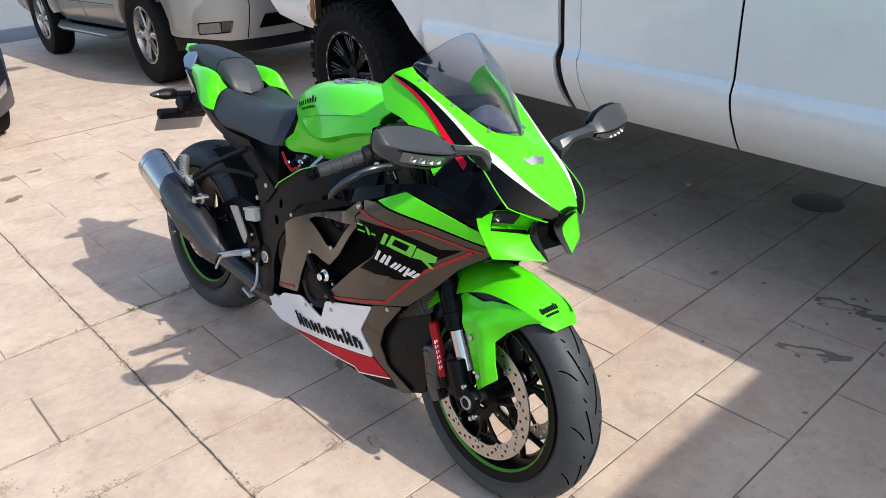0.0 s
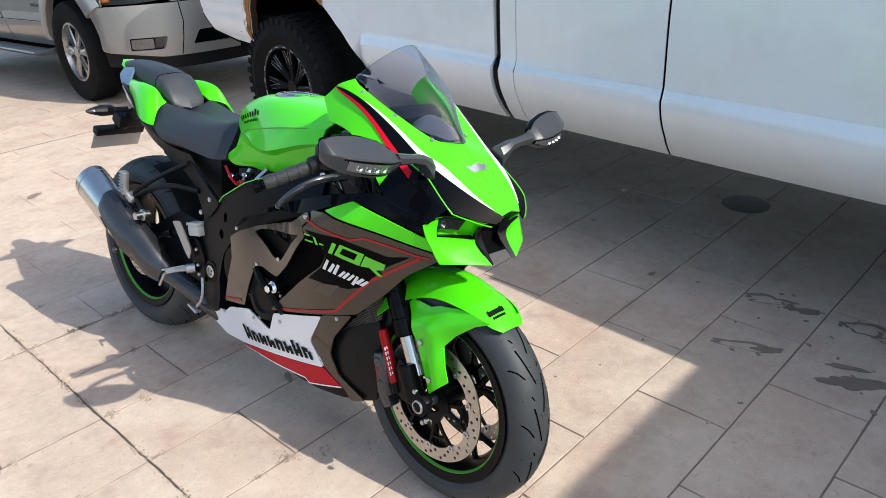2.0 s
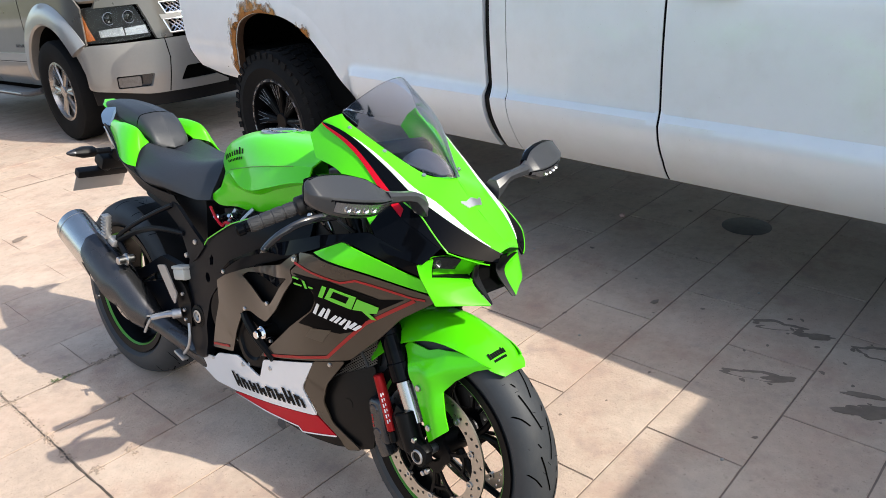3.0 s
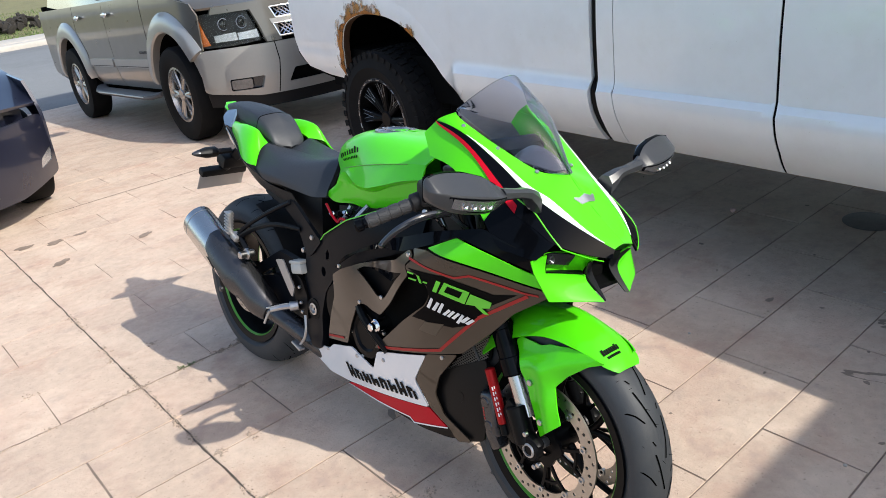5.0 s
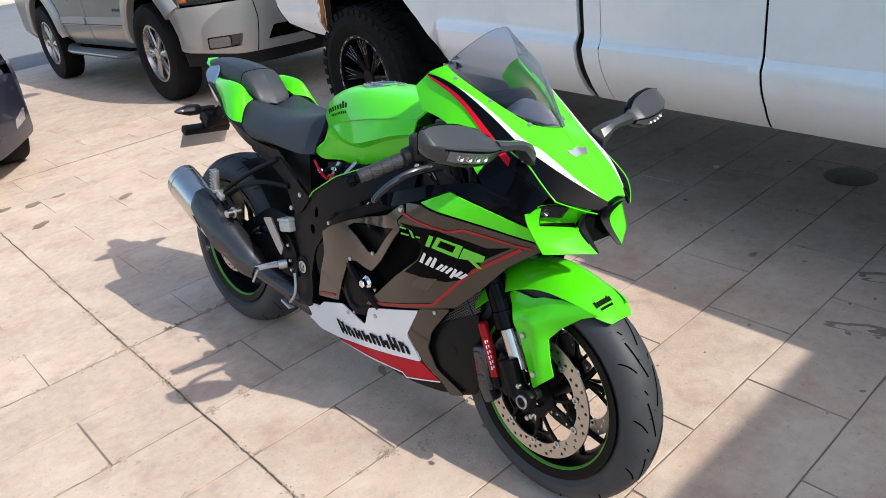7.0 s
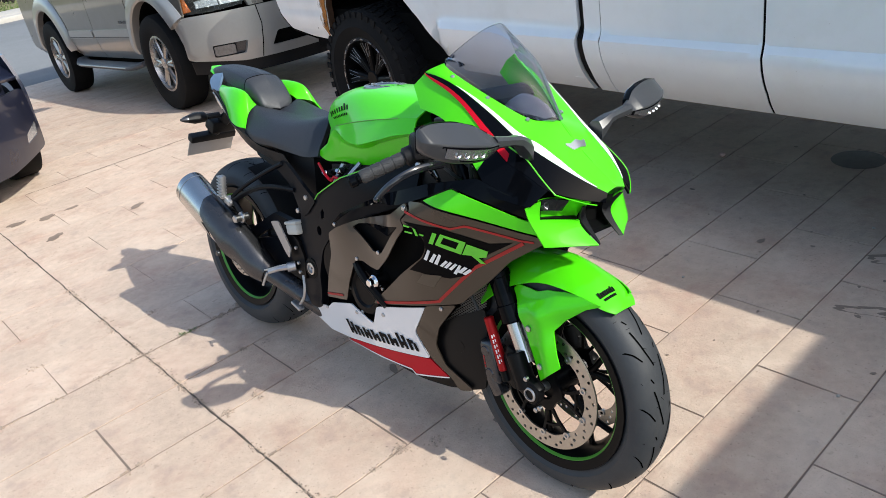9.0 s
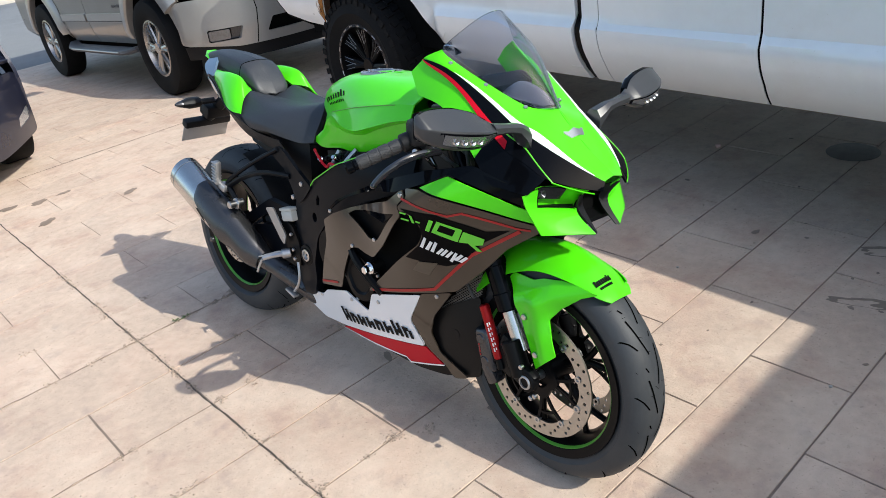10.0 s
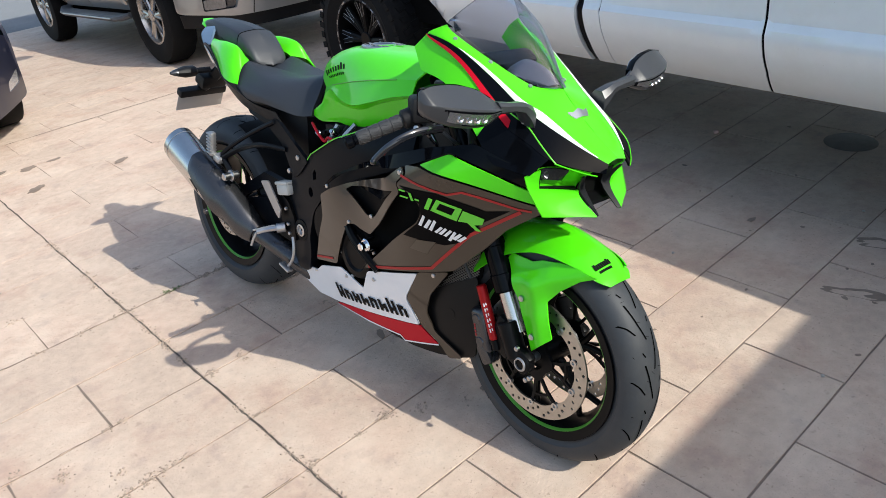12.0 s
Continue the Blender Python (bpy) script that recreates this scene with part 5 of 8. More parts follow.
def half_width(x, z):
    """Half width of the side fairing at a place of its side view."""
    r = np.hypot(CTRL[:, 0] - x, CTRL[:, 1] - z)
    return float(thin_plate(r) @ COEF[:n_c] + COEF[n_c] + COEF[n_c + 1] * x + COEF[n_c + 2] * z)


def right_skin(x, z, h):
    return Vector((x, -half_width(x, z) - h, z))


def left_skin(x, z, h):
    return Vector((x, half_width(x, z) + h, z))


def fairing(name, outline, material, parent, label="", r=0.012, off=0.0, thick=0.004, both=True, step=0.02, holes=()):
    bm = bmesh.new()
    sheet(bm, rounded(outline, r) if r else outline, right_skin, thick, step, off, [rounded(h, r) for h in holes])
    ob = part(name, bm, material, parent, label)
    if both:
        bm = bmesh.new()
        sheet(bm, rounded(outline, r) if r else outline, left_skin, thick, step, off, [rounded(h, r) for h in holes])
        part(name, bm, material, parent, label)
    return ob


def bike_wheel(name, ax, az, R, tyre_w, m, front):
    root = new(name)
    root.parent = bike
    w2 = tyre_w / 2
    rim = 0.2165
    bm = bmesh.new()
    prof = []
    rim_w = 0.047 if front else 0.078
    for k in range(19):
        a = math.pi * k / 18
        y = -math.cos(a) * w2
        rad = R - (R - rim - 0.028) * (1 - math.sin(a) ** (0.85 if front else 0.8)) ** 1.15
        prof.append((rad, y))
    prof += [(rim + 0.012, w2 * 0.82), (rim - 0.002, rim_w), (rim - 0.002, -rim_w), (rim + 0.012, -w2 * 0.82)]
    revolve(bm, prof, (ax, 0, az), "y", 96)
    tyre = part("tyre", bm, RUBBER, root, "", m=m)

    def tread(a, y, h):
        k = min(max(y / w2, -1), 1)
        s = math.sqrt(max(0, 1 - k * k))
        rad = R - (R - rim - 0.028) * (1 - s ** (0.85 if front else 0.8)) ** 1.15 + h
        return Vector((ax + rad * math.cos(a), y, az + rad * math.sin(a)))

    gb = bmesh.new()
    for i in range(13 if front else 16):
        for sgn in (-1, 1):
            a = 2 * math.pi * (i + (0.5 if sgn > 0 else 0)) / (13 if front else 16)
            for pts_, wd in (([(0.0, 0.004), (0.12, 0.014), (0.30, 0.025)], 0.0022), ([(0.06, 0.030), (0.13, 0.042), (0.18, 0.054)], 0.0019), ([(0.36, 0.020), (0.40, 0.026)], 0.0018)):
                line = [(a + u, sgn * v * w2 / 0.06) for u, v in pts_]
                for (a0, y0), (a1, y1) in zip(line, line[1:]):
                    for q in range(4):
                        f0, f1 = q / 4, (q + 1) / 4
                        c0, c1 = (a0 + (a1 - a0) * f0, y0 + (y1 - y0) * f0), (a0 + (a1 - a0) * f1, y0 + (y1 - y0) * f1)
                        gb.faces.new([gb.verts.new(tread(aa, yy + s_ * wd, 0.0006)) for aa, yy, s_ in ((c0[0], c0[1], -1), (c1[0], c1[1], -1), (c1[0], c1[1], 1), (c0[0], c0[1], 1))])
    tagged(part("tread_groove", gb, RUBBER_DARK, root, m=m), kind="stuff")
    hair = bmesh.new()
    rng = random.Random(7 if front else 8)
    for _ in range(46):
        a, y = rng.uniform(0, 2 * math.pi), rng.uniform(-0.9, 0.9) * w2
        p, q = tread(a, y, -0.001), tread(a + rng.uniform(-0.02, 0.02), y * 1.04, rng.uniform(0.006, 0.013))
        cyl(hair, p, q, 0.0005, 0.0003, 4)
    tagged(part("tyre_nub", hair, RUBBER_DARK, root, m=m), kind="stuff")
    bm = bmesh.new()
    revolve(bm, [(rim + 0.012, -rim_w - 0.010), (rim + 0.013, -rim_w - 0.005), (rim - 0.004, -rim_w + 0.004), (rim - 0.022, -rim_w * 0.5), (rim - 0.026, 0), (rim - 0.022, rim_w * 0.5), (rim - 0.004, rim_w - 0.004), (rim + 0.013, rim_w + 0.005), (rim + 0.012, rim_w + 0.010),
                 (rim - 0.010, rim_w + 0.006), (rim - 0.030, rim_w * 0.55), (rim - 0.036, 0), (rim - 0.030, -rim_w * 0.55), (rim - 0.010, -rim_w - 0.006)], (ax, 0, az), "y", 80)
    part("rim", bm, BLACK, root, "", m=m)
    for sgn in (-1, 1):
        bm = bmesh.new()
        y0, y1 = sgn * (rim_w + 0.0045), sgn * (rim_w - 0.0025)
        revolve(bm, [(rim - 0.0125, y0), (rim - 0.0170, y1), (rim - 0.0160, y1), (rim - 0.0115, y0)], (ax, 0, az), "y", 80)
        part("rim_stripe", bm, RIM_GREEN, root, "thin lime rim stripe", m=m)
    bm = bmesh.new()
    for k in range(5):
        a = 2 * math.pi * k / 5 + 0.5
        polar = lambda r, t: Vector((ax + r * math.cos(t), 0, az + r * math.sin(t)))
        tube(bm, [polar(0.03, a), polar(0.075, a), polar(0.108, a)], 0.0125, 8, 3, taper=0.009)
        for sgn in (-1, 1):
            tube(bm, [polar(0.095, a), polar(0.135, a + sgn * 0.12), polar(rim - 0.026, a + sgn * 0.25)], 0.0088, 8, 4, taper=0.0075)
    cyl(bm, (ax, -0.06, az), (ax, 0.06, az), 0.036, seg=24, bevel=0.004)
    part("spokes", bm, BLACK, root, m=m)
    return root


def brake_disc(parent, ax, az, y, r_out, r_in, m, carrier=True, outer=-1):
    root = new("brake_disc")
    root.parent = parent
    bm = bmesh.new()
    n, t = 120, 0.0025
    rings = []
    N_ = 54
    # drilled band: flat sheet with holes
    out = [(r_out * math.cos(2 * math.pi * k / n), r_out * math.sin(2 * math.pi * k / n)) for k in range(n)]
    hole_in = [((r_in + 0.0015 * math.cos(20 * math.pi * k / n)) * math.cos(2 * math.pi * k / n), (r_in + 0.0015 * math.cos(20 * math.pi * k / n)) * math.sin(2 * math.pi * k / n)) for k in range(n)]
    drills = []
    for k in range(N_):
        a = 2 * math.pi * k / N_
        rr = r_in + (r_out - r_in) * (0.27, 0.75, 0.52)[k % 3]
        drills.append([(rr * math.cos(a) + 0.0043 * math.cos(2 * math.pi * q / 8), rr * math.sin(a) + 0.0043 * math.sin(2 * math.pi * q / 8)) for q in range(8)])
    sheet(bm, out, lambda a, b, h: Vector((ax + a, y + outer * h, az + b)), 0.005, 0.03, 0.0025, [hole_in, *drills])
    part("rotor", bm, DISC, root, m=m)
    if carrier:
        bm = bmesh.new()
        flat = lambda a, b, h: Vector((ax + a, y + outer * h, az + b))
        at = lambda r, t: (r * math.cos(t), r * math.sin(t))
        for k in range(5):
            a0 = 2 * math.pi * k / 5
            for q, (r0, t0, r1, t1, wd) in enumerate(((0.045, a0 + 0.10, r_in + 0.006, a0 + math.pi / 10, 0.008), (0.045, a0 - 0.10, r_in + 0.006, a0 - math.pi / 10, 0.008), (r_in * 0.80, a0 - math.pi / 10 + 0.03, r_in * 0.80, a0 + math.pi / 10 - 0.03, 0.006))):
                arm = bmesh.new()
                polyline_sheet(arm, [at(r0, t0), at((r0 + r1) / 2, (t0 + t1) / 2), at(r1, t1)], wd, flat, 0.006 + 0.0004 * q, 0.0015 + 0.0003 * q, 0.05)
                part("carrier_arm", arm, BLACK, root, m=m)
        sheet(bm, [at(0.056 + 0.006 * math.cos(5 * t), t) for t in (2 * math.pi * k / 40 for k in range(40))], flat, 0.009, 0.05, 0.003, [[at(0.033, 2 * math.pi * k / 16) for k in range(16)]])
        part("carrier", bm, BLACK, root, m=m)
        for k in range(10):
            a = 2 * math.pi * (k + 0.5) / 10
            bm = bmesh.new()
            c = Vector((ax + (r_in + 0.003) * math.cos(a), y, az + (r_in + 0.003) * math.sin(a)))
            revolve(bm, [(0.0088, -0.0052), (0.0088, 0.0052), (0.0045, 0.0052), (0.0045, -0.0052)], c, "y", 14)
            part("float_button", bm, BOLT, root, m=m)
    return root


fw = bike_wheel("front_wheel", 1.45, 0.297, 0.298, 0.118, S, True)
brake_disc(bike, 1.45, 0.297, -0.0705, 0.165, 0.127, S, outer=-1)
brake_disc(bike, 1.45, 0.297, 0.0705, 0.165, 0.127, S, outer=1)
rw = bike_wheel("rear_wheel", 0.0, 0.318, 0.320, 0.190, None, False)

# side fairing
body = new("side_fairing")
body.parent = bike
fairing("side_panel", [(1.104, 0.700), (1.137, 0.731), (1.124, 0.750), (1.18, 0.757), (1.456, 0.712), (1.475, 0.70), (1.379, 0.634), (1.31, 0.563), (1.226, 0.484), (0.889, 0.388), (0.905, 0.405), (1.052, 0.53), (1.152, 0.607), (1.172, 0.635), (1.175, 0.665), (1.145, 0.689), (1.112, 0.690)], GRAPHITE, body)
fairing("stripe_panel", [(1.18, 0.763), (1.255, 0.80), (1.452, 0.745), (1.460, 0.716)], GREEN, body, r=0.004)
VENT = [(0.815, 0.602), (0.841, 0.617), (1.090, 0.678), (1.044, 0.637), (0.970, 0.567), (0.927, 0.560)]
fairing("rear_panel", [(0.692, 0.555), (0.746, 0.587), (0.821, 0.620), (0.952, 0.666), (1.060, 0.704), (1.112, 0.744), (1.128, 0.729), (1.100, 0.702), (1.114, 0.680), (1.055, 0.618), (0.999, 0.560), (0.938, 0.507), (0.899, 0.508), (0.862, 0.514), (0.824, 0.504), (0.778, 0.422), (0.746, 0.351), (0.615, 0.318), (0.656, 0.420), (0.689, 0.486)], GRAPHITE, body, holes=[VENT], r=0.008)
fairing("belly_panel", [(0.437, 0.248), (0.607, 0.278), (0.641, 0.305), (0.766, 0.346), (0.865, 0.31), (0.899, 0.38), (1.112, 0.445), (1.047, 0.346), (1.084, 0.270), (0.704, 0.197), (0.59, 0.187), (0.516, 0.213)], WHITE, body)
fairing("lower_panel", [(1.114, 0.450), (1.212, 0.477), (1.142, 0.389), (1.116, 0.326), (1.135, 0.267), (1.216, 0.206), (1.168, 0.190), (1.148, 0.226), (1.091, 0.272), (1.053, 0.347)], GRAPHITE, body)
fairing("belly_flash", [(0.69, 0.188), (0.72, 0.198), (1.085, 0.268), (1.14, 0.226), (1.012, 0.190), (0.997, 0.202), (0.853, 0.192)], RED, body, r=0.004)

# inner black skins and engine behind the fairing
# sunk near-black sheet: its colour stands for the deep engine recess's shade
fairing("inner_panel", [(0.80, 0.60), (1.09, 0.70), (1.17, 0.69), (1.19, 0.62), (1.14, 0.55), (0.96, 0.41), (0.92, 0.38), (0.86, 0.44), (0.92, 0.53)], DARK, body, off=-0.05, thick=0.01)
fairing("upper_panel", [(0.70, 0.575), (0.80, 0.645), (0.95, 0.70), (1.08, 0.73), (1.17, 0.765), (1.255, 0.804), (1.452, 0.75), (1.44, 0.79), (1.31, 0.83), (1.18, 0.80), (1.02, 0.745), (0.86, 0.68), (0.76, 0.63)], GLOSS_BLACK, body, off=-0.004)
fairing("vent_panel", [(0.80, 0.590), (0.85, 0.636), (1.10, 0.685), (1.05, 0.632), (0.975, 0.555), (0.92, 0.548)], BLACK_FILM, body, off=-0.018, thick=0.003, r=0.004)
fairing("vent_facet", [(0.845, 0.618), (1.086, 0.675), (1.014, 0.629)], GLOSS_BLACK, body, off=-0.008, thick=0.003, r=0.003)


def shroud_skin(sgn):
    """The inner black skin that runs from the lower panels in towards the radiator."""
    def put(x, z, h):
        bulge = 0.012 * math.sin(math.pi * min(max((z - 0.2) / 0.27, 0), 1)) * math.sin(math.pi * min(max((x - 1.10) / 0.20, 0), 1))
        return Vector((x, sgn * (0.129 - 0.34 * (x - 1.14) + bulge + h), z))
    return put


for sgn in (-1, 1):
    bm = bmesh.new()
    sheet(bm, rounded([(1.105, 0.352), (1.125, 0.390), (1.170, 0.417), (1.238, 0.449), (1.248, 0.400), (1.249, 0.288), (1.240, 0.212), (1.196, 0.198), (1.155, 0.228), (1.122, 0.271), (1.102, 0.318)], 0.01), shroud_skin(sgn), 0.006, 0.016)
    shroud_ = part("radiator_shroud", bm, SHROUD, body, "smooth black inner shroud", sharp=50)
    bm = bmesh.new()
    sheet(bm, [(1.176 + 0.013 * math.cos(math.pi * k / 5), 0.329 + 0.017 * math.sin(math.pi * k / 5)) for k in range(10)], shroud_skin(sgn), 0.004, 0.03, 0.001)
    part("plug", bm, SHROUD, body)
    bm = bmesh.new()
    sheet(bm, rounded([(1.076, 0.327), (1.117, 0.380), (1.167, 0.444), (1.237, 0.532), (1.248, 0.527), (1.243, 0.444), (1.171, 0.405)], 0.004), shroud_skin(sgn), 0.002, 0.02, -0.012)
    part("mesh_backing", bm, DARK, body)
    bm = bmesh.new()
    lo_ = lambda x: 0.376 + (x - 1.117) * 0.60
    hi_ = lambda x: 0.380 + (x - 1.117) * 1.26
    for k in range(-18, 24):
        for slope in (0.75, -0.75):
            pts_ = []
            for q in range(29):
                x = 1.119 + q * 0.0043
                z = 0.44 + 0.0072 * k + slope * (x - 1.18)
                if lo_(x) <= z <= hi_(x):
                    pts_.append((x, z))
            if len(pts_) > 1:
                polyline_sheet(bm, [pts_[0], pts_[-1]], 0.0021, shroud_skin(sgn), 0.001, -0.004 if slope > 0 else -0.0048, 0.03)
    tagged(part("radiator_mesh", bm, MESH_GREY, body, "fine hexagonal grey radiator mesh"), kind="stuff")

fairing("lower_edge", [(0.56, 0.200), (0.70, 0.200), (0.85, 0.210), (1.0, 0.215), (1.03, 0.20), (1.14, 0.235), (1.20, 0.205), (1.133, 0.186), (1.032, 0.176), (0.9, 0.182), (0.7, 0.182)], BLACK, body, off=-0.008, thick=0.01)
bm = bmesh.new()
loft_body(bm, [[(x, -y * 0.6, z0), (x, -y, (z0 + z1) / 2), (x, -y * 0.85, z1), (x, y * 0.85, z1), (x, y, (z0 + z1) / 2), (x, y * 0.6, z0)] for x, y, z0, z1 in ((0.50, 0.085, 0.24, 0.46), (0.62, 0.11, 0.22, 0.56), (0.80, 0.14, 0.21, 0.60), (1.0, 0.145, 0.21, 0.64), (1.08, 0.135, 0.23, 0.68))])
engine = part("engine", bm, BLACK, bike)
bm = bmesh.new()
loft_body(bm, [[(x, -y, z0), (x, -y, z1), (x, y, z1), (x, y, z0)] for x, y, z0, z1 in ((0.60, 0.085, 0.52, 0.73), (0.8, 0.098, 0.55, 0.76), (1.0, 0.10, 0.6, 0.85), (1.15, 0.10, 0.66, 0.88))])
part("airbox", bm, PLASTIC, engine)
bm = bmesh.new()
cx, cz = 0.835, 0.415
rings = [[(cx + r * math.cos(2 * math.pi * k / 24) * (1 + 0.04 * math.cos(6 * math.pi * k / 12)), y, cz + 1.15 * r * math.sin(2 * math.pi * k / 24)) for k in range(24)] for r, y in ((0.074, -0.12), (0.074, -0.162), (0.068, -0.172), (0.052, -0.174), (0.046, -0.168), (0.02, -0.168))]
ring_sweep(bm, [[Vector(p) for p in r] for r in rings])
clutch = part("clutch_cover", bm, BLACK, engine, "matt black engine side cover")
bm = bmesh.new()
for a in (0.2, 1.3, 2.4, 3.4, 4.4, 5.4):
    p = (cx + 0.076 * math.cos(a), -0.165, cz + 0.088 * math.sin(a))
    bb = bmesh.new()
    bolt(bb, p, (0, -1, 0), 0.006)
    part("bolt", bb, BOLT, clutch)
tube(bm, [(0.76, -0.15, 0.52), (0.85, -0.19, 0.47), (0.95, -0.185, 0.40)], 0.013, 8)
part("engine_brace", bm, BLACK, engine)
bm = bmesh.new()
cyl(bm, (0.905, -0.12, 0.462), (0.905, -0.195, 0.462), 0.019, seg=20, bevel=0.003)
cyl(bm, (0.905, -0.19, 0.462), (0.905, -0.212, 0.462), 0.012, seg=6, bevel=0.002)
part("mount_bolt", bm, CHROME, engine, "bright engine mounting bolt")
bm = bmesh.new()
cyl(bm, (0.69, -0.10, 0.44), (0.69, -0.152, 0.44), 0.085, seg=32, bevel=0.008)
part("generator_cover", bm, BLACK, engine)

# hoses and wires seen under the tank
for k, (pts, r, mt) in enumerate((([(0.60, -0.10, 0.69), (0.64, -0.115, 0.72), (0.70, -0.11, 0.735)], 0.006, BLACK), ([(0.62, -0.09, 0.64), (0.66, -0.12, 0.69), (0.68, -0.10, 0.745)], 0.007, ALLOY),
                                  ([(0.66, -0.09, 0.66), (0.70, -0.125, 0.70), (0.73, -0.10, 0.75)], 0.006, BLACK), ([(0.70, -0.09, 0.69), (0.735, -0.125, 0.72), (0.76, -0.10, 0.76)], 0.007, ALLOY),
                                  ([(0.58, -0.118, 0.735), (0.63, -0.135, 0.715), (0.66, -0.135, 0.698), (0.68, -0.135, 0.712), (0.74, -0.138, 0.70)], 0.0042, RED))):
    bm = bmesh.new()
    tube(bm, pts, r, 8)
    part("hose", bm, mt, engine)
for k in range(4):
    bm = bmesh.new()
    c = Vector((0.605 + 0.034 * k, -0.098, 0.700 + 0.008 * k))
    cyl(bm, c, c + Vector((0.006, -0.024, 0.012)), 0.010, 0.008, 14, 0.002)
    cyl(bm, c + Vector((0.006, -0.024, 0.012)), c + Vector((0.008, -0.030, 0.015)), 0.0055, seg=6)
    part("injector_cap", bm, (CHROME, BLACK)[k % 2], engine)

# tank
# lines that run along the tank from the seat to the steering head, from the middle outwards and down
TANK_TOP = [(0.515, 0, 0.866), (0.580, 0, 0.922), (0.660, 0, 0.956), (0.760, 0, 0.970), (0.860, 0, 0.974), (0.950, 0, 0.974), (1.060, 0, 0.966)]
TANK_SHOULDER = [(0.540, -0.042, 0.860), (0.598, -0.066, 0.908), (0.678, -0.080, 0.938), (0.770, -0.086, 0.957), (0.870, -0.088, 0.963), (0.960, -0.088, 0.965), (1.060, -0.084, 0.958)]
TANK_CREASE = [(0.598, -0.076, 0.838), (0.655, -0.096, 0.856), (0.722, -0.118, 0.872), (0.804, -0.139, 0.891), (0.904, -0.151, 0.910), (0.994, -0.151, 0.923), (1.062, -0.150, 0.930)]
TANK_EDGE = [(0.604, -0.090, 0.812), (0.661, -0.108, 0.846), (0.750, -0.142, 0.833), (0.829, -0.163, 0.834), (0.912, -0.170, 0.856), (0.995, -0.172, 0.881), (1.068, -0.170, 0.895)]
TANK_UNDER = [(0.588, -0.086, 0.792), (0.650, -0.096, 0.812), (0.735, -0.108, 0.806), (0.810, -0.114, 0.812), (0.880, -0.116, 0.838), (0.975, -0.122, 0.866), (1.050, -0.128, 0.880)]
TANK_HEM = [(0.535, -0.088, 0.755), (0.588, -0.090, 0.739), (0.681, -0.092, 0.750), (0.772, -0.092, 0.743), (0.874, -0.095, 0.765), (0.950, -0.100, 0.804), (1.031, -0.110, 0.834)]
TANK = []
for a, b, c, *low in zip(TANK_TOP, TANK_SHOULDER, TANK_CREASE, TANK_EDGE, TANK_UNDER, TANK_HEM):
    # round over the shoulder, then hard edges down the flank
    arc_ = spline([(b[0], -b[1], b[2]), a, b, c], 4)[4:]
    TANK.append([tuple(p) for p in arc_] + low)
bm = bmesh.new()
patch(bm, TANK, 8, 2, mirror=True, thick=0.004, facet=True)
bmesh.ops.remove_doubles(bm, verts=bm.verts, dist=0.0006)
tank = part("fuel_tank", bm, GREEN, bike, "lime green fuel tank", sharp=22)
bm = bmesh.new()
tube(bm, [(x, y - 0.0015, z - 0.001) for x, y, z in TANK_CREASE[1:6]], 0.0013, 6, 6)
part("seam", bm, RIM_GREEN, tank)
bm = bmesh.new()
revolve(bm, [(0.056, 0.950), (0.056, 0.9705), (0.051, 0.9730), (0.034, 0.9725), (0.030, 0.9705), (0.001, 0.9705), (0.001, 0.950)], (0.772, 0, 0), "z", 40)
cap = part("filler_cap", bm, LEVER_BLACK, tank, "black filler cap")
bm = bmesh.new()
revolve(bm, [(0.063, 0.950), (0.063, 0.9695), (0.0565, 0.9722), (0.0565, 0.950)], (0.772, 0, 0), "z", 40)
part("cap_ring", bm, ALLOY, tank, "bare alloy ring")
for k in range(7):
    bb = bmesh.new()
    a = 2 * math.pi * k / 7
    bolt(bb, (0.772 + 0.043 * math.cos(a), 0.043 * math.sin(a), 0.9725), (0, 0, 1), 0.0042, 0.0015)
    part("bolt", bb, BOLT, tank)


def tank_skin(x, t, h):
    """On the upper flank of the tank: t runs from its upper edge (0) to the crease (1)."""
    k = max(i for i in range(len(TANK) - 1) if TANK_CREASE[i][0] <= x)
    f = (x - TANK_CREASE[k][0]) / (TANK_CREASE[k + 1][0] - TANK_CREASE[k][0])
    edge_ = [Vector(p).lerp(Vector(q), f) for p, q in zip(TANK[k][4:9], TANK[k + 1][4:9])]
    j = min(int(t * 4), 3)
    return edge_[j].lerp(edge_[j + 1], t * 4 - j) + Vector((0, -0.86, 0.5)) * (h + 0.0025)


for i in range(8):
    # slanted strokes of a small two-line mark
    x, t0 = 0.640 + i * 0.0150, 0.26 if i in (0, 6) else 0.32
    bm = bmesh.new()
    sheet(bm, [(x - 0.003, t0 + 0.02), (x + 0.004, t0 + 0.02), (x + 0.006, 0.49), (x - 0.001, 0.49)], tank_skin, 0.001, 0.01)
    part("tank_mark", bm, BLACK_DECAL, tank, "black mark shown as plain bars")
for i in range(9):
    x = 0.652 + i * 0.0110
    bm = bmesh.new()
    sheet(bm, [(x, 0.59), (x + 0.0045, 0.59), (x + 0.006, 0.67), (x + 0.0015, 0.67)], tank_skin, 0.001, 0.01)
    part("tank_mark", bm, BLACK_DECAL, tank, "black mark shown as plain bars")

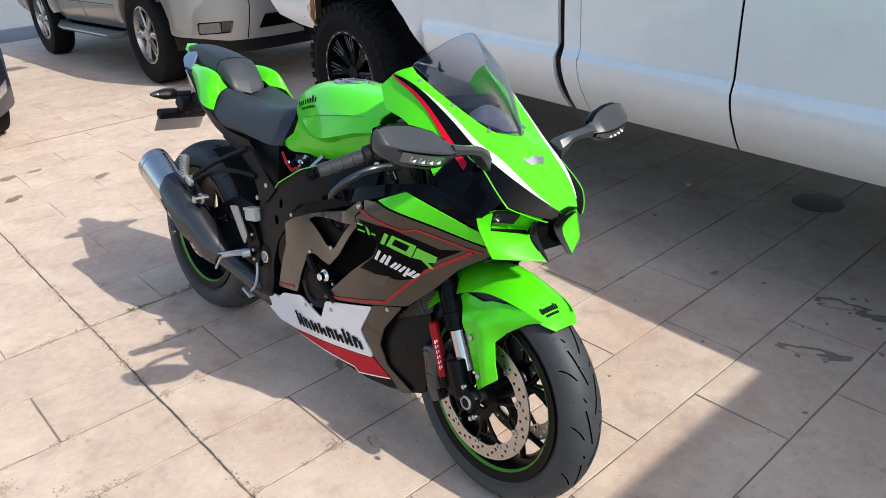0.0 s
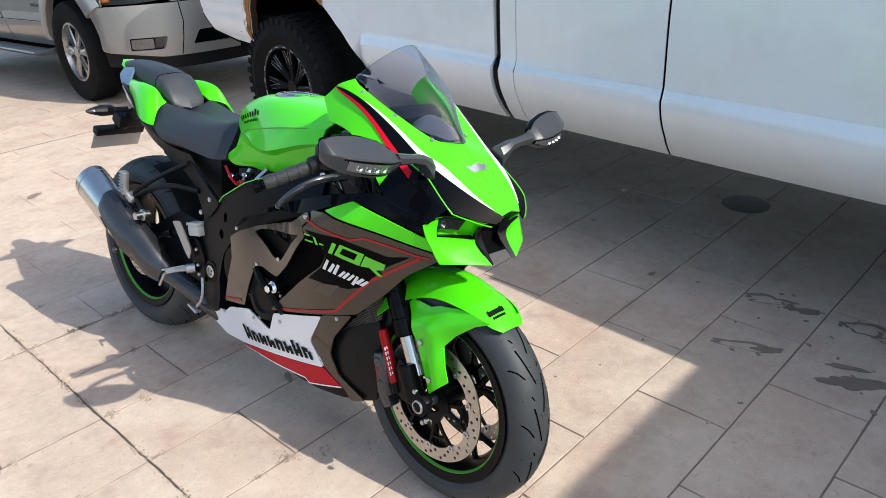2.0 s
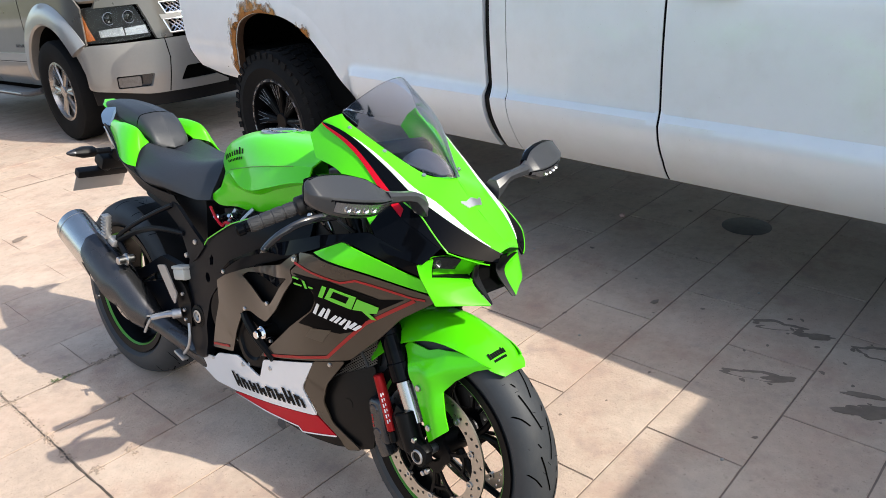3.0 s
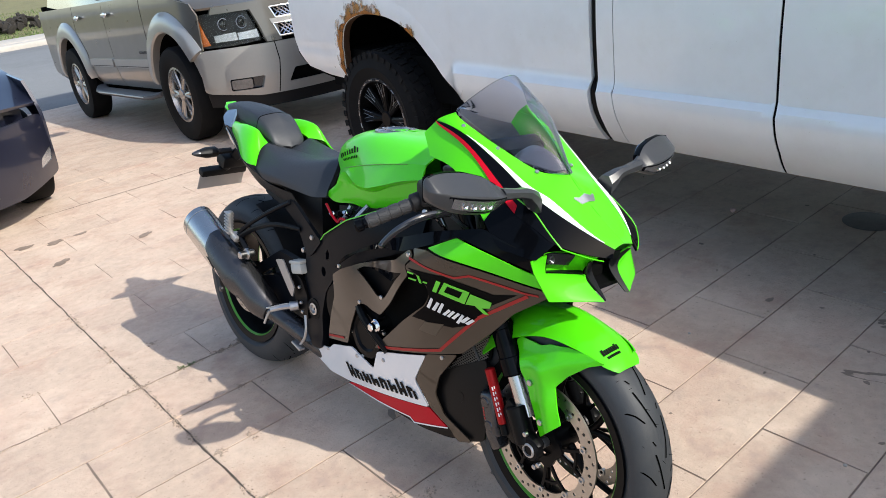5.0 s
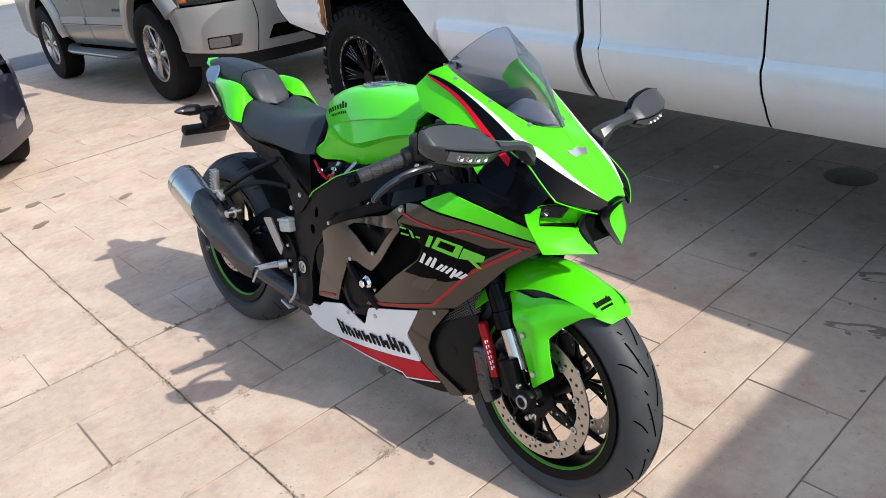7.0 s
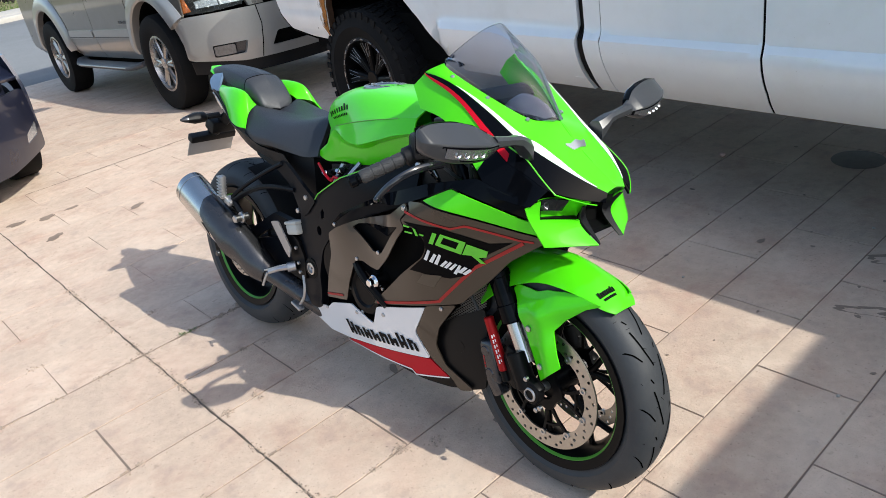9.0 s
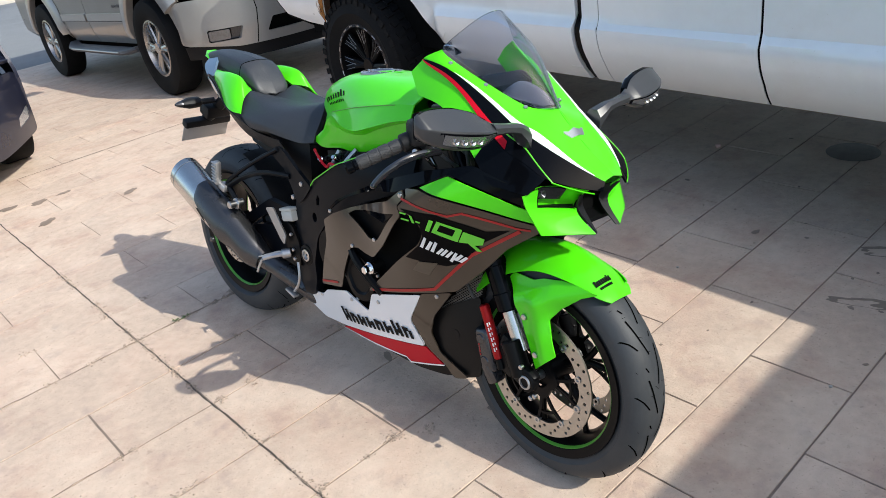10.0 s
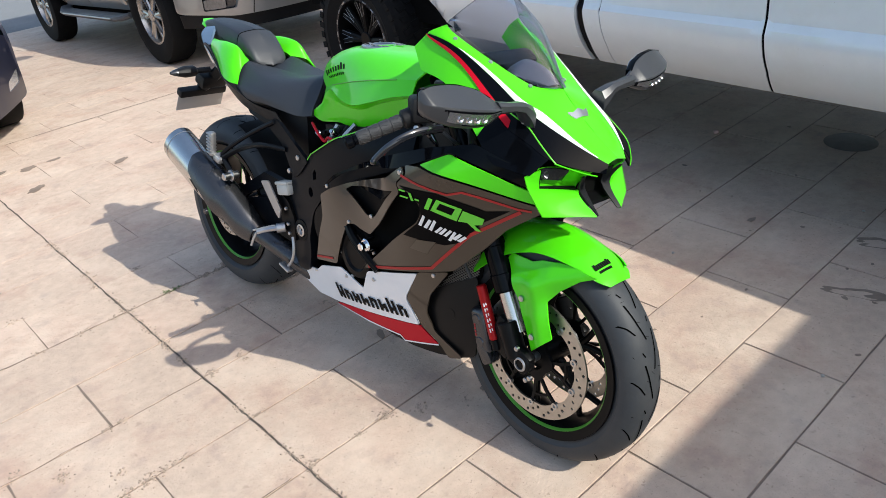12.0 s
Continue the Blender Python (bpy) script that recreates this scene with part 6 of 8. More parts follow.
# seats and tail
# rows from the tail forward, columns from the middle down the side
SEAT = [[(0.205, 0, 0.840), (0.196, -0.055, 0.856), (0.195, -0.086, 0.866), (0.205, -0.117, 0.850), (0.222, -0.150, 0.814), (0.232, -0.156, 0.788)],
        [(0.260, 0, 0.838), (0.260, -0.060, 0.846), (0.256, -0.102, 0.846), (0.262, -0.137, 0.826), (0.276, -0.159, 0.796), (0.287, -0.158, 0.768)],
        [(0.330, 0, 0.836), (0.330, -0.060, 0.838), (0.335, -0.106, 0.833), (0.345, -0.139, 0.812), (0.360, -0.151, 0.786), (0.370, -0.148, 0.763)]]
SEAT += [[(0.410, 0, 0.838), (0.410, -0.055, 0.837), (0.415, -0.096, 0.825), (0.420, -0.122, 0.802), (0.430, -0.130, 0.775), (0.440, -0.129, 0.750)],
         [(0.470, 0, 0.849), (0.475, -0.045, 0.843), (0.480, -0.078, 0.822), (0.485, -0.098, 0.796), (0.490, -0.109, 0.766), (0.500, -0.112, 0.741)],
         [(0.525, 0, 0.862), (0.532, -0.030, 0.855), (0.545, -0.052, 0.832), (0.550, -0.072, 0.802), (0.550, -0.090, 0.772), (0.550, -0.099, 0.748)]]
bm = bmesh.new()
patch(bm, SEAT, 8, 8, mirror=True, thick=0.02)
bmesh.ops.remove_doubles(bm, verts=bm.verts, dist=0.0006)
part("rider_seat", bm, VINYL, bike, "black vinyl rider seat", sharp=60)
PILLION = [[(-0.182, 0, 0.960), (-0.180, -0.018, 0.958), (-0.177, -0.028, 0.953), (-0.172, -0.032, 0.944)],
           [(-0.110, 0, 0.972), (-0.110, -0.031, 0.969), (-0.105, -0.043, 0.958), (-0.100, -0.046, 0.936)],
           [(-0.030, 0, 0.970), (-0.030, -0.042, 0.966), (-0.030, -0.053, 0.952), (-0.030, -0.056, 0.918)],
           [(0.060, 0, 0.963), (0.058, -0.048, 0.956), (0.060, -0.060, 0.941), (0.065, -0.066, 0.895)],
           [(0.125, 0, 0.949), (0.118, -0.050, 0.940), (0.124, -0.064, 0.922), (0.132, -0.070, 0.880)],
           [(0.160, 0, 0.914), (0.160, -0.044, 0.910), (0.165, -0.059, 0.897), (0.172, -0.066, 0.866)],
           [(0.190, 0, 0.880), (0.190, -0.036, 0.878), (0.193, -0.051, 0.870), (0.196, -0.055, 0.855)],
           [(0.210, 0, 0.845), (0.206, -0.015, 0.848), (0.204, -0.024, 0.848), (0.203, -0.027, 0.840)]]
bm = bmesh.new()
patch(bm, PILLION, 8, 8, mirror=True, thick=0.02)
bmesh.ops.remove_doubles(bm, verts=bm.verts, dist=0.0006)
pil = part("pillion_seat", bm, VINYL, bike, "black vinyl pillion seat with a smooth raised pad", sharp=60)


def pillion_skin(v, u, h):
    """On the pillion seat: v across (-1 to 1), u from its tail to its tip."""
    p = grid_at(PILLION, u, abs(v))
    e = 0.01
    n = (grid_at(PILLION, u, abs(v) + e) - grid_at(PILLION, u, abs(v) - e)).cross(grid_at(PILLION, u + e, abs(v)) - grid_at(PILLION, u - e, abs(v)))
    if abs(v) < 0.02 or n.length < 1e-9:
        n = Vector((n.x, 0, n.z)) if n.length > 1e-9 else Vector((0, 0, 1))
    p += n.normalized() * h
    return Vector((p.x, p.y if v < 0 else -p.y, p.z))


arch_ = [(t, 0.565 - 0.06 * t * t) for t in (-0.86, -0.6, -0.3, 0.0, 0.3, 0.6, 0.86)]
bm = bmesh.new()
sheet(bm, rounded(arch_ + [(0.86, 0.955), (0.5, 0.985), (0.0, 0.99), (-0.5, 0.985), (-0.86, 0.955)], 0.03), pillion_skin, 0.006, 0.06, off=0.0035)
part("pad", bm, VINYL_B, pil, "smoother grey-black pad", sharp=40)
bm = bmesh.new()
tube(bm, [pillion_skin(v, u - 0.012, 0.0005) for v, u in arch_], 0.0022, 6, 4)
part("seam", bm, RUBBER_DARK, pil)


tail = new("tail")
tail.parent = bike
TAIL_PANEL = [[(-0.036, -0.056, 0.908), (-0.030, -0.076, 0.914), (-0.022, -0.092, 0.903), (-0.008, -0.102, 0.886)], [(0.030, -0.066, 0.900), (0.040, -0.096, 0.917), (0.050, -0.118, 0.893), (0.076, -0.131, 0.858)],
              [(0.100, -0.072, 0.888), (0.110, -0.108, 0.921), (0.115, -0.140, 0.880), (0.149, -0.160, 0.826)], [(0.160, -0.077, 0.879), (0.188, -0.113, 0.909), (0.186, -0.147, 0.867), (0.203, -0.169, 0.811)],
              [(0.192, -0.080, 0.868), (0.220, -0.120, 0.858), (0.232, -0.143, 0.838), (0.245, -0.163, 0.808)]]
TAIL_CAP = [[(-0.118, -0.056, 0.944), (-0.120, -0.074, 0.922), (-0.092, -0.085, 0.894)], [(-0.064, -0.049, 0.952), (-0.054, -0.064, 0.934), (-0.050, -0.085, 0.893)]]
TAIL_TRIM = [[(-0.105, -0.080, 0.898), (-0.095, -0.068, 0.864)], [(-0.030, -0.100, 0.889), (-0.030, -0.088, 0.838)], [(0.064, -0.132, 0.858), (0.060, -0.110, 0.800)], [(0.147, -0.162, 0.822), (0.145, -0.126, 0.764)],
             [(0.201, -0.171, 0.807), (0.215, -0.132, 0.736)], [(0.255, -0.163, 0.782), (0.290, -0.126, 0.710)], [(0.320, -0.154, 0.756), (0.370, -0.122, 0.686)], [(0.410, -0.132, 0.740), (0.460, -0.120, 0.660)]]
TAIL_LENS = [[(-0.100, -0.077, 0.884), (-0.094, -0.071, 0.866)], [(-0.040, -0.098, 0.876), (-0.038, -0.092, 0.850)], [(0.025, -0.116, 0.852), (0.032, -0.110, 0.828)]]
for sgn in (1, -1):
    flip = Matrix.Diagonal((1, sgn, 1, 1))
    bm = bmesh.new()
    patch(bm, TAIL_PANEL, 6, 6, thick=0.004)
    part("tail_panel", bm, GREEN, tail, "lime green tail panel", sharp=50, m=flip)
    bm = bmesh.new()
    patch(bm, TAIL_CAP, 4, 4, thick=0.008)
    part("tail_cap", bm, BLUE_GREY, tail, "blue-grey tail end cap", m=flip)
    bm = bmesh.new()
    patch(bm, TAIL_TRIM, 4, 4, thick=0.004)
    part("tail_trim", bm, PLASTIC, tail, "black tail edge trim", m=flip)
    bm = bmesh.new()
    patch(bm, TAIL_LENS, 4, 3, thick=0.004, off=0.003)
    part("tail_lens", bm, mat("pale_tail_lens", (0.50, 0.46, 0.38), 0.2, vary=0.1, coat=0.8), tail, "narrow pale lens strip", m=flip)
bm = bmesh.new()
loft_body(bm, [[(x, -y, z0), (x, -y * 0.9, z1), (x, y * 0.9, z1), (x, y, z0)] for x, y, z0, z1 in ((-0.13, 0.035, 0.90, 0.935), (-0.07, 0.055, 0.86, 0.93), (0.05, 0.078, 0.80, 0.905), (0.2, 0.085, 0.74, 0.83), (0.4, 0.09, 0.68, 0.74))])
part("tail_core", bm, PLASTIC, tail)
bm = bmesh.new()
loft_body(bm, [[(x, -y, z0), (x, -y, z1), (x, y, z1), (x, y, z0)] for x, y, z0, z1 in ((-0.08, 0.05, 0.83, 0.89), (0.05, 0.08, 0.765, 0.86), (0.20, 0.092, 0.705, 0.80), (0.35, 0.10, 0.655, 0.76), (0.44, 0.095, 0.62, 0.75), (0.50, 0.08, 0.60, 0.76))])
part("undertray", bm, PLASTIC, tail, "black moulded undertray")
bm = bmesh.new()
loft_body(bm, [[(x, -y, z - 0.006), (x, -y * 0.8, z + 0.006), (x, y * 0.8, z + 0.006), (x, y, z - 0.006)] for x, y, z in ((-0.200, 0.022, 0.957), (-0.18, 0.036, 0.953), (-0.15, 0.040, 0.944))])
part("tail_tip", bm, GREEN, tail)
bm = bmesh.new()
box(bm, (0.05, 0.07, 0.025), (-0.13, 0, 0.905), (0, -20, 0), 0.006)
part("tail_light", bm, RED, tail, "red tail light")
plate = new("plate_holder")
plate.parent = bike
bm = bmesh.new()
tube(bm, [(-0.06, 0, 0.83), (-0.14, 0, 0.79), (-0.23, 0, 0.735), (-0.295, 0, 0.70)], 0.022, 8, flat=0.6)
box(bm, (0.06, 0.10, 0.05), (-0.22, 0, 0.745), (0, 25, 0), 0.008)
box(bm, (0.035, 0.19, 0.030), (-0.300, 0.0, 0.690), (0, 25, 0), 0.006)
part("bracket", bm, PLASTIC, plate)
bm = bmesh.new()
box(bm, (0.003, 0.19, 0.070), (-0.322, 0.0, 0.648), (0, 30, 0), 0.001)
part("number_plate", bm, mat("blank_plate_back", (0.45, 0.43, 0.42), 0.5, metal=0.2, vary=0.06), plate, "bare grey back of a plate")
for sgn in (-1, 1):
    bm = bmesh.new()
    tube(bm, [(-0.18, sgn * 0.02, 0.785), (-0.200, sgn * 0.07, 0.782)], 0.011, 8)
    ring = lambda y, r, z=0.782: [Vector((-0.205 + r * 1.3 * math.cos(2 * math.pi * k / 12), sgn * y, z + r * math.sin(2 * math.pi * k / 12))) for k in range(12)]
    ring_sweep(bm, [ring(0.06, 0.010), ring(0.075, 0.02), ring(0.11, 0.021), ring(0.14, 0.013)])
    part("turn_signal", bm, PLASTIC, plate, "black rear turn signal")
    bm = bmesh.new()
    ring_sweep(bm, [ring(0.139, 0.013), ring(0.15, 0.011), ring(0.165, 0.004)])
    part("lens", bm, HEATSHIELD, plate)


# frame, swingarm, rear sets
def frame_skin(sgn):
    def put(x, z, h):
        return Vector((x, sgn * (0.128 + 0.028 * math.sin(math.pi * min(max((x - 0.42) / 0.6, 0), 1)) - 0.35 * max(0, z - 0.72) + h), z))
    return put


frame_ = new("main_frame")
frame_.parent = bike
spar = [(1.02, 0.835), (0.90, 0.785), (0.72, 0.715), (0.60, 0.648), (0.535, 0.60), (0.485, 0.56), (0.476, 0.49), (0.474, 0.38), (0.478, 0.25), (0.565, 0.258), (0.585, 0.32), (0.58, 0.38), (0.61, 0.47), (0.68, 0.55), (0.82, 0.62), (1.02, 0.70)]
for sgn in (-1, 1):
    bm = bmesh.new()
    holes = [[(0.60 + 0.013 * math.cos(2 * math.pi * k / 10), 0.532 + 0.016 * math.sin(2 * math.pi * k / 10)) for k in range(10)],
             [(0.617, 0.575), (0.632, 0.578), (0.636, 0.60), (0.628, 0.61), (0.616, 0.595)]]
    sheet(bm, rounded(spar, 0.02), frame_skin(sgn), 0.03, 0.025, 0.0, holes)
    sp = part("spar", bm, FRAME_BLACK, frame_)
    bm = bmesh.new()
    sheet(bm, rounded([(0.235, 0.745), (0.33, 0.742), (0.43, 0.712), (0.51, 0.672), (0.60, 0.628), (0.545, 0.575), (0.505, 0.555), (0.475, 0.60), (0.44, 0.645), (0.36, 0.69), (0.26, 0.715)], 0.012), frame_skin(sgn), 0.012, 0.025, 0.006)
    part("seat_rail", bm, FRAME_BLACK, frame_)
    bm = bmesh.new()
    polyline_sheet(bm, [(0.60, 0.634), (0.62, 0.655), (0.74, 0.725), (0.90, 0.789)], 0.003, frame_skin(sgn), 0.002, 0.0075)
    part("edge_line", bm, GREEN_EDGE, frame_, "thin lime edge line")
    for x, z in ((0.546, 0.628), (0.484, 0.572)):
        bb = bmesh.new()
        bolt(bb, frame_skin(sgn)(x, z, 0.006), (0, sgn, 0), 0.0085, 0.006)
        part("bolt", bb, BOLT, frame_)
    bb = bmesh.new()
    p = frame_skin(sgn)(0.535, 0.39, 0)
    revolve(bb, [(0.020, 0.0), (0.020, sgn * 0.008), (0.014, sgn * 0.009), (0.013, sgn * 0.003), (0.004, sgn * 0.003), (0.004, 0.0)], p, "y", 24)
    part("pivot_nut", bb, BOLT, frame_, "steel swingarm pivot nut")
    bb = bmesh.new()
    revolve(bb, [(0.034, -sgn * 0.002), (0.034, sgn * 0.004), (0.024, sgn * 0.006), (0.024, -sgn * 0.002)], p, "y", 28)
    part("pivot_ring", bb, BLACK, frame_)
bm = bmesh.new()
cyl(bm, (1.02, 0, 0.93), (1.10, 0, 0.72), 0.05, seg=24, bevel=0.005)
box(bm, (0.12, 0.2, 0.10), (1.0, 0, 0.80), (0, 20, 0), 0.02)
part("steering_head", bm, FRAME_BLACK, frame_)
bm = bmesh.new()
for sgn in (-1, 1):
    loft_body(bm, [[(x, sgn * (y - 0.016), z - h), (x, sgn * (y + 0.016), z - h), (x, sgn * (y + 0.016), z + h), (x, sgn * (y - 0.016), z + h)] for x, y, z, h in ((-0.05, 0.118, 0.318, 0.028), (0.05, 0.118, 0.33, 0.034), (0.25, 0.115, 0.375, 0.05), (0.42, 0.105, 0.405, 0.055), (0.53, 0.095, 0.40, 0.045))])
    loft_body(bm, [[(x, sgn * (y - 0.012), z - h), (x, sgn * (y + 0.012), z - h), (x, sgn * (y + 0.012), z + h), (x, sgn * (y - 0.012), z + h)] for x, y, z, h in ((0.12, 0.115, 0.40, 0.02), (0.30, 0.11, 0.50, 0.022), (0.40, 0.10, 0.47, 0.035))])
box(bm, (0.07, 0.22, 0.09), (0.45, 0, 0.41), (0, -8, 0), 0.02)
swing = part("swingarm", bm, FRAME_BLACK, bike)
bm = bmesh.new()
cyl(bm, (0, -0.15, 0.318), (0, 0.15, 0.318), 0.019, seg=20, bevel=0.002)
part("rear_axle", bm, BOLT, swing)
brake_disc(bike, 0.0, 0.318, -0.095, 0.11, 0.085, None, outer=-1)
bm = bmesh.new()
box(bm, (0.09, 0.035, 0.05), (0.10, -0.115, 0.40), (0, -30, 0), 0.01)
part("rear_caliper", bm, BLACK, swing)
bm = bmesh.new()
revolve(bm, [(0.338, -0.09), (0.345, -0.05), (0.348, 0), (0.345, 0.05), (0.338, 0.09), (0.334, 0.09), (0.342, 0.05), (0.344, 0), (0.342, -0.05), (0.334, -0.09)], (0, 0, 0.318), "y", 20, a0=radians(20), a1=radians(72))
part("hugger", bm, PLASTIC, bike, "black rear tyre hugger")
bm = bmesh.new()
cyl(bm, (0.36, 0, 0.40), (0.46, 0, 0.66), 0.032, seg=16)
part("rear_shock", bm, BLACK, bike)

rear_set = new("rear_set")
rear_set.parent = bike
bm = bmesh.new()
sheet(bm, rounded([(0.345, 0.512), (0.39, 0.522), (0.42, 0.48), (0.452, 0.44), (0.438, 0.405), (0.42, 0.42), (0.395, 0.45)], 0.008), lambda x, z, h: Vector((x, -0.165 - h, z)), 0.005, 0.02)
part("heel_plate", bm, ALLOY, rear_set, "bare alloy heel guard")
bm = bmesh.new()
sheet(bm, rounded([(0.40, 0.50), (0.47, 0.47), (0.50, 0.42), (0.50, 0.34), (0.46, 0.345), (0.43, 0.39), (0.42, 0.44)], 0.01), lambda x, z, h: Vector((x, -0.148 - h, z)), 0.012, 0.02)
part("bracket", bm, BLACK, rear_set)
bm = bmesh.new()
cyl(bm, (0.45, -0.15, 0.378), (0.435, -0.175, 0.375), 0.016, seg=12, bevel=0.002)
tube(bm, [(0.435, -0.17, 0.375), (0.410, -0.195, 0.369), (0.390, -0.220, 0.361)], 0.0095, 8, taper=0.0085)
tube(bm, [(0.389, -0.222, 0.358), (0.378, -0.228, 0.335), (0.370, -0.233, 0.312)], 0.0042, 6)
for k in range(8):
    t = k / 7
    box(bm, (0.0035, 0.014, 0.005), (0.425 - 0.040 * t, -0.180 - 0.044 * t, 0.383 - 0.015 * t), (0, 0, -35), 0.001)
part("foot_peg", bm, ALLOY, rear_set, "ribbed alloy foot peg with feeler")
bm = bmesh.new()
box(bm, (0.062, 0.035, 0.036), (0.455, -0.142, 0.505), (0, -12, 0), 0.007)
box(bm, (0.066, 0.038, 0.010), (0.451, -0.142, 0.526), (0, -12, 0), 0.003)
part("fluid_reservoir", bm, mat("translucent_white_plastic", (0.45, 0.45, 0.42), 0.45, vary=0.06), rear_set, "whitish rear brake reservoir")
bm = bmesh.new()
tube(bm, [(0.50, -0.158, 0.36), (0.512, -0.165, 0.32), (0.505, -0.168, 0.285), (0.485, -0.172, 0.258)], 0.005, 8)
box(bm, (0.050, 0.022, 0.010), (0.475, -0.175, 0.252), (0, 18, 0), 0.003)
part("brake_pedal", bm, ALLOY, rear_set, "alloy brake pedal")
for x, z in ((0.44, 0.43), (0.478, 0.45), (0.485, 0.40), (0.49, 0.37)):
    bb = bmesh.new()
    bolt(bb, (x, -0.162, z), (0, -1, 0), 0.006, 0.004)
    part("bolt", bb, BOLT, rear_set)
hanger = new("pillion_peg_hanger")
hanger.parent = bike
for sgn in (-1, 1):
    bm = bmesh.new()
    tube(bm, [(0.40, sgn * 0.135, 0.71), (0.30, sgn * 0.155, 0.66), (0.20, sgn * 0.178, 0.60), (0.155, sgn * 0.188, 0.565)], 0.0075, 8, flat=1.0)
    tube(bm, [(0.47, sgn * 0.14, 0.635), (0.35, sgn * 0.16, 0.63), (0.25, sgn * 0.175, 0.60), (0.16, sgn * 0.188, 0.553)], 0.0105, 8, flat=0.7)
    tube(bm, [(0.155, sgn * 0.188, 0.56), (0.21, sgn * 0.185, 0.50)], 0.010, 8)
    part("arm", bm, FRAME_BLACK, hanger)
    bm = bmesh.new()
    box(bm, (0.04, 0.03, 0.024), (0.145, sgn * 0.195, 0.55), (0, 20, 0), 0.006)
    box(bm, (0.022, 0.02, 0.085), (0.135, sgn * 0.21, 0.60), (0, 10, 0), 0.006)
    for k in range(7):
        box(bm, (0.026, 0.024, 0.005), (0.128 + 0.0015 * k, sgn * 0.212, 0.57 + k * 0.011), (0, 10, 0), 0.001)
    part("pillion_peg", bm, ALLOY, hanger, "folded ribbed alloy pillion peg")
bm = bmesh.new()
cyl(bm, (0.215, -0.17, 0.505), (0.215, -0.225, 0.505), 0.013, seg=14, bevel=0.002)
cyl(bm, (0.215, -0.19, 0.505), (0.215, -0.20, 0.505), 0.02, seg=14, bevel=0.002)
part("exhaust_mount", bm, BOLT, hanger)

# exhaust
exhaust = new("exhaust")
exhaust.parent = bike


def pipe_rings(stations, seg=28):
    out = []
    pts = [Vector(s[:3]) for s in stations]
    for i, s in enumerate(stations):
        d = (pts[min(i + 1, len(pts) - 1)] - pts[max(i - 1, 0)]).normalized()
        u = Vector((0, 1, 0)) - d * d.y
        u.normalize()
        v = d.cross(u)
        out.append([pts[i] + u * math.cos(2 * math.pi * k / seg) * s[3] + v * math.sin(2 * math.pi * k / seg) * s[4] for k in range(seg)])
    return out


bm = bmesh.new()
rings = pipe_rings([(-0.131, -0.200, 0.552, 0.052, 0.064), (-0.128, -0.200, 0.550, 0.056, 0.068), (-0.115, -0.200, 0.544, 0.057, 0.069), (0.0, -0.196, 0.487, 0.059, 0.070), (0.10, -0.194, 0.437, 0.058, 0.067), (0.19, -0.188, 0.388, 0.050, 0.056), (0.24, -0.182, 0.358, 0.040, 0.042)])
inner = pipe_rings([(-0.131, -0.200, 0.552, 0.048, 0.060), (-0.08, -0.199, 0.526, 0.044, 0.055)])
ring_sweep(bm, rings, caps=False)
ring_sweep(bm, inner, caps=False)
part("silencer_can", bm, STEEL, exhaust, "brushed steel silencer can")
bm = bmesh.new()
ring_sweep(bm, pipe_rings([(-0.085, -0.199, 0.529, 0.046, 0.057), (-0.081, -0.199, 0.527, 0.046, 0.057)]))
part("outlet", bm, HEATSHIELD, exhaust)
bm = bmesh.new()
ring_sweep(bm, pipe_rings([(-0.108, -0.200, 0.540, 0.0578, 0.0698), (-0.105, -0.200, 0.5385, 0.0578, 0.0698)]), caps=False)
part("end_band", bm, ALLOY, exhaust)
bm = bmesh.new()
# a moulded half shell over the outer side of the can, thicker at its rims
shell_rows = []
for x, y, z, ru, rv, a0, a1 in ((0.000, -0.197, 0.487, 0.062, 0.073, 85, 125), (0.020, -0.198, 0.477, 0.065, 0.076, 68, 158), (0.060, -0.199, 0.457, 0.067, 0.078, 55, 170), (0.12, -0.198, 0.427, 0.067, 0.077, 50, 178), (0.18, -0.191, 0.395, 0.062, 0.070, 45, 200), (0.26, -0.178, 0.345, 0.052, 0.055, 40, 270), (0.31, -0.165, 0.315, 0.038, 0.040, 40, 300)):
    line = []
    for rim_ in (0, 1):
        for k in range(13):
            a = radians(a0 + (a1 - a0) * (k if not rim_ else 12 - k) / 12)
            g = 1.0 - 0.10 * rim_ + 0.035 * math.cos(3 * a + 0.6)
            line.append(Vector((x, y, z)) + Vector((0, 1, 0)) * math.cos(a) * ru * g + Vector((0.45, 0, 0.89)) * math.sin(a) * rv * g)
    shell_rows.append(line)
smooth_rows = [spline([r[k] for r in shell_rows], 4) for k in range(26)]
ring_sweep(bm, [[c[j] for c in smooth_rows] for j in range(len(smooth_rows[0]))])
part("heat_shield", bm, HEATSHIELD, exhaust, "dark grey moulded exhaust shield", sharp=50)
for x, y, z in ((0.14, -0.262, 0.375),):
    bb = bmesh.new()
    bolt(bb, (x, y, z), (0, -1, 0.1), 0.010, 0.005)
    part("bolt", bb, HEATSHIELD, exhaust)
bm = bmesh.new()
sheet(bm, [(0.045, 0.47), (0.075, 0.468), (0.10, 0.43), (0.085, 0.44)], lambda x, z, h: Vector((x, -0.262 - h, z)), 0.002, 0.02)
part("shield_slot", bm, BLACK, exhaust)
bm = bmesh.new()
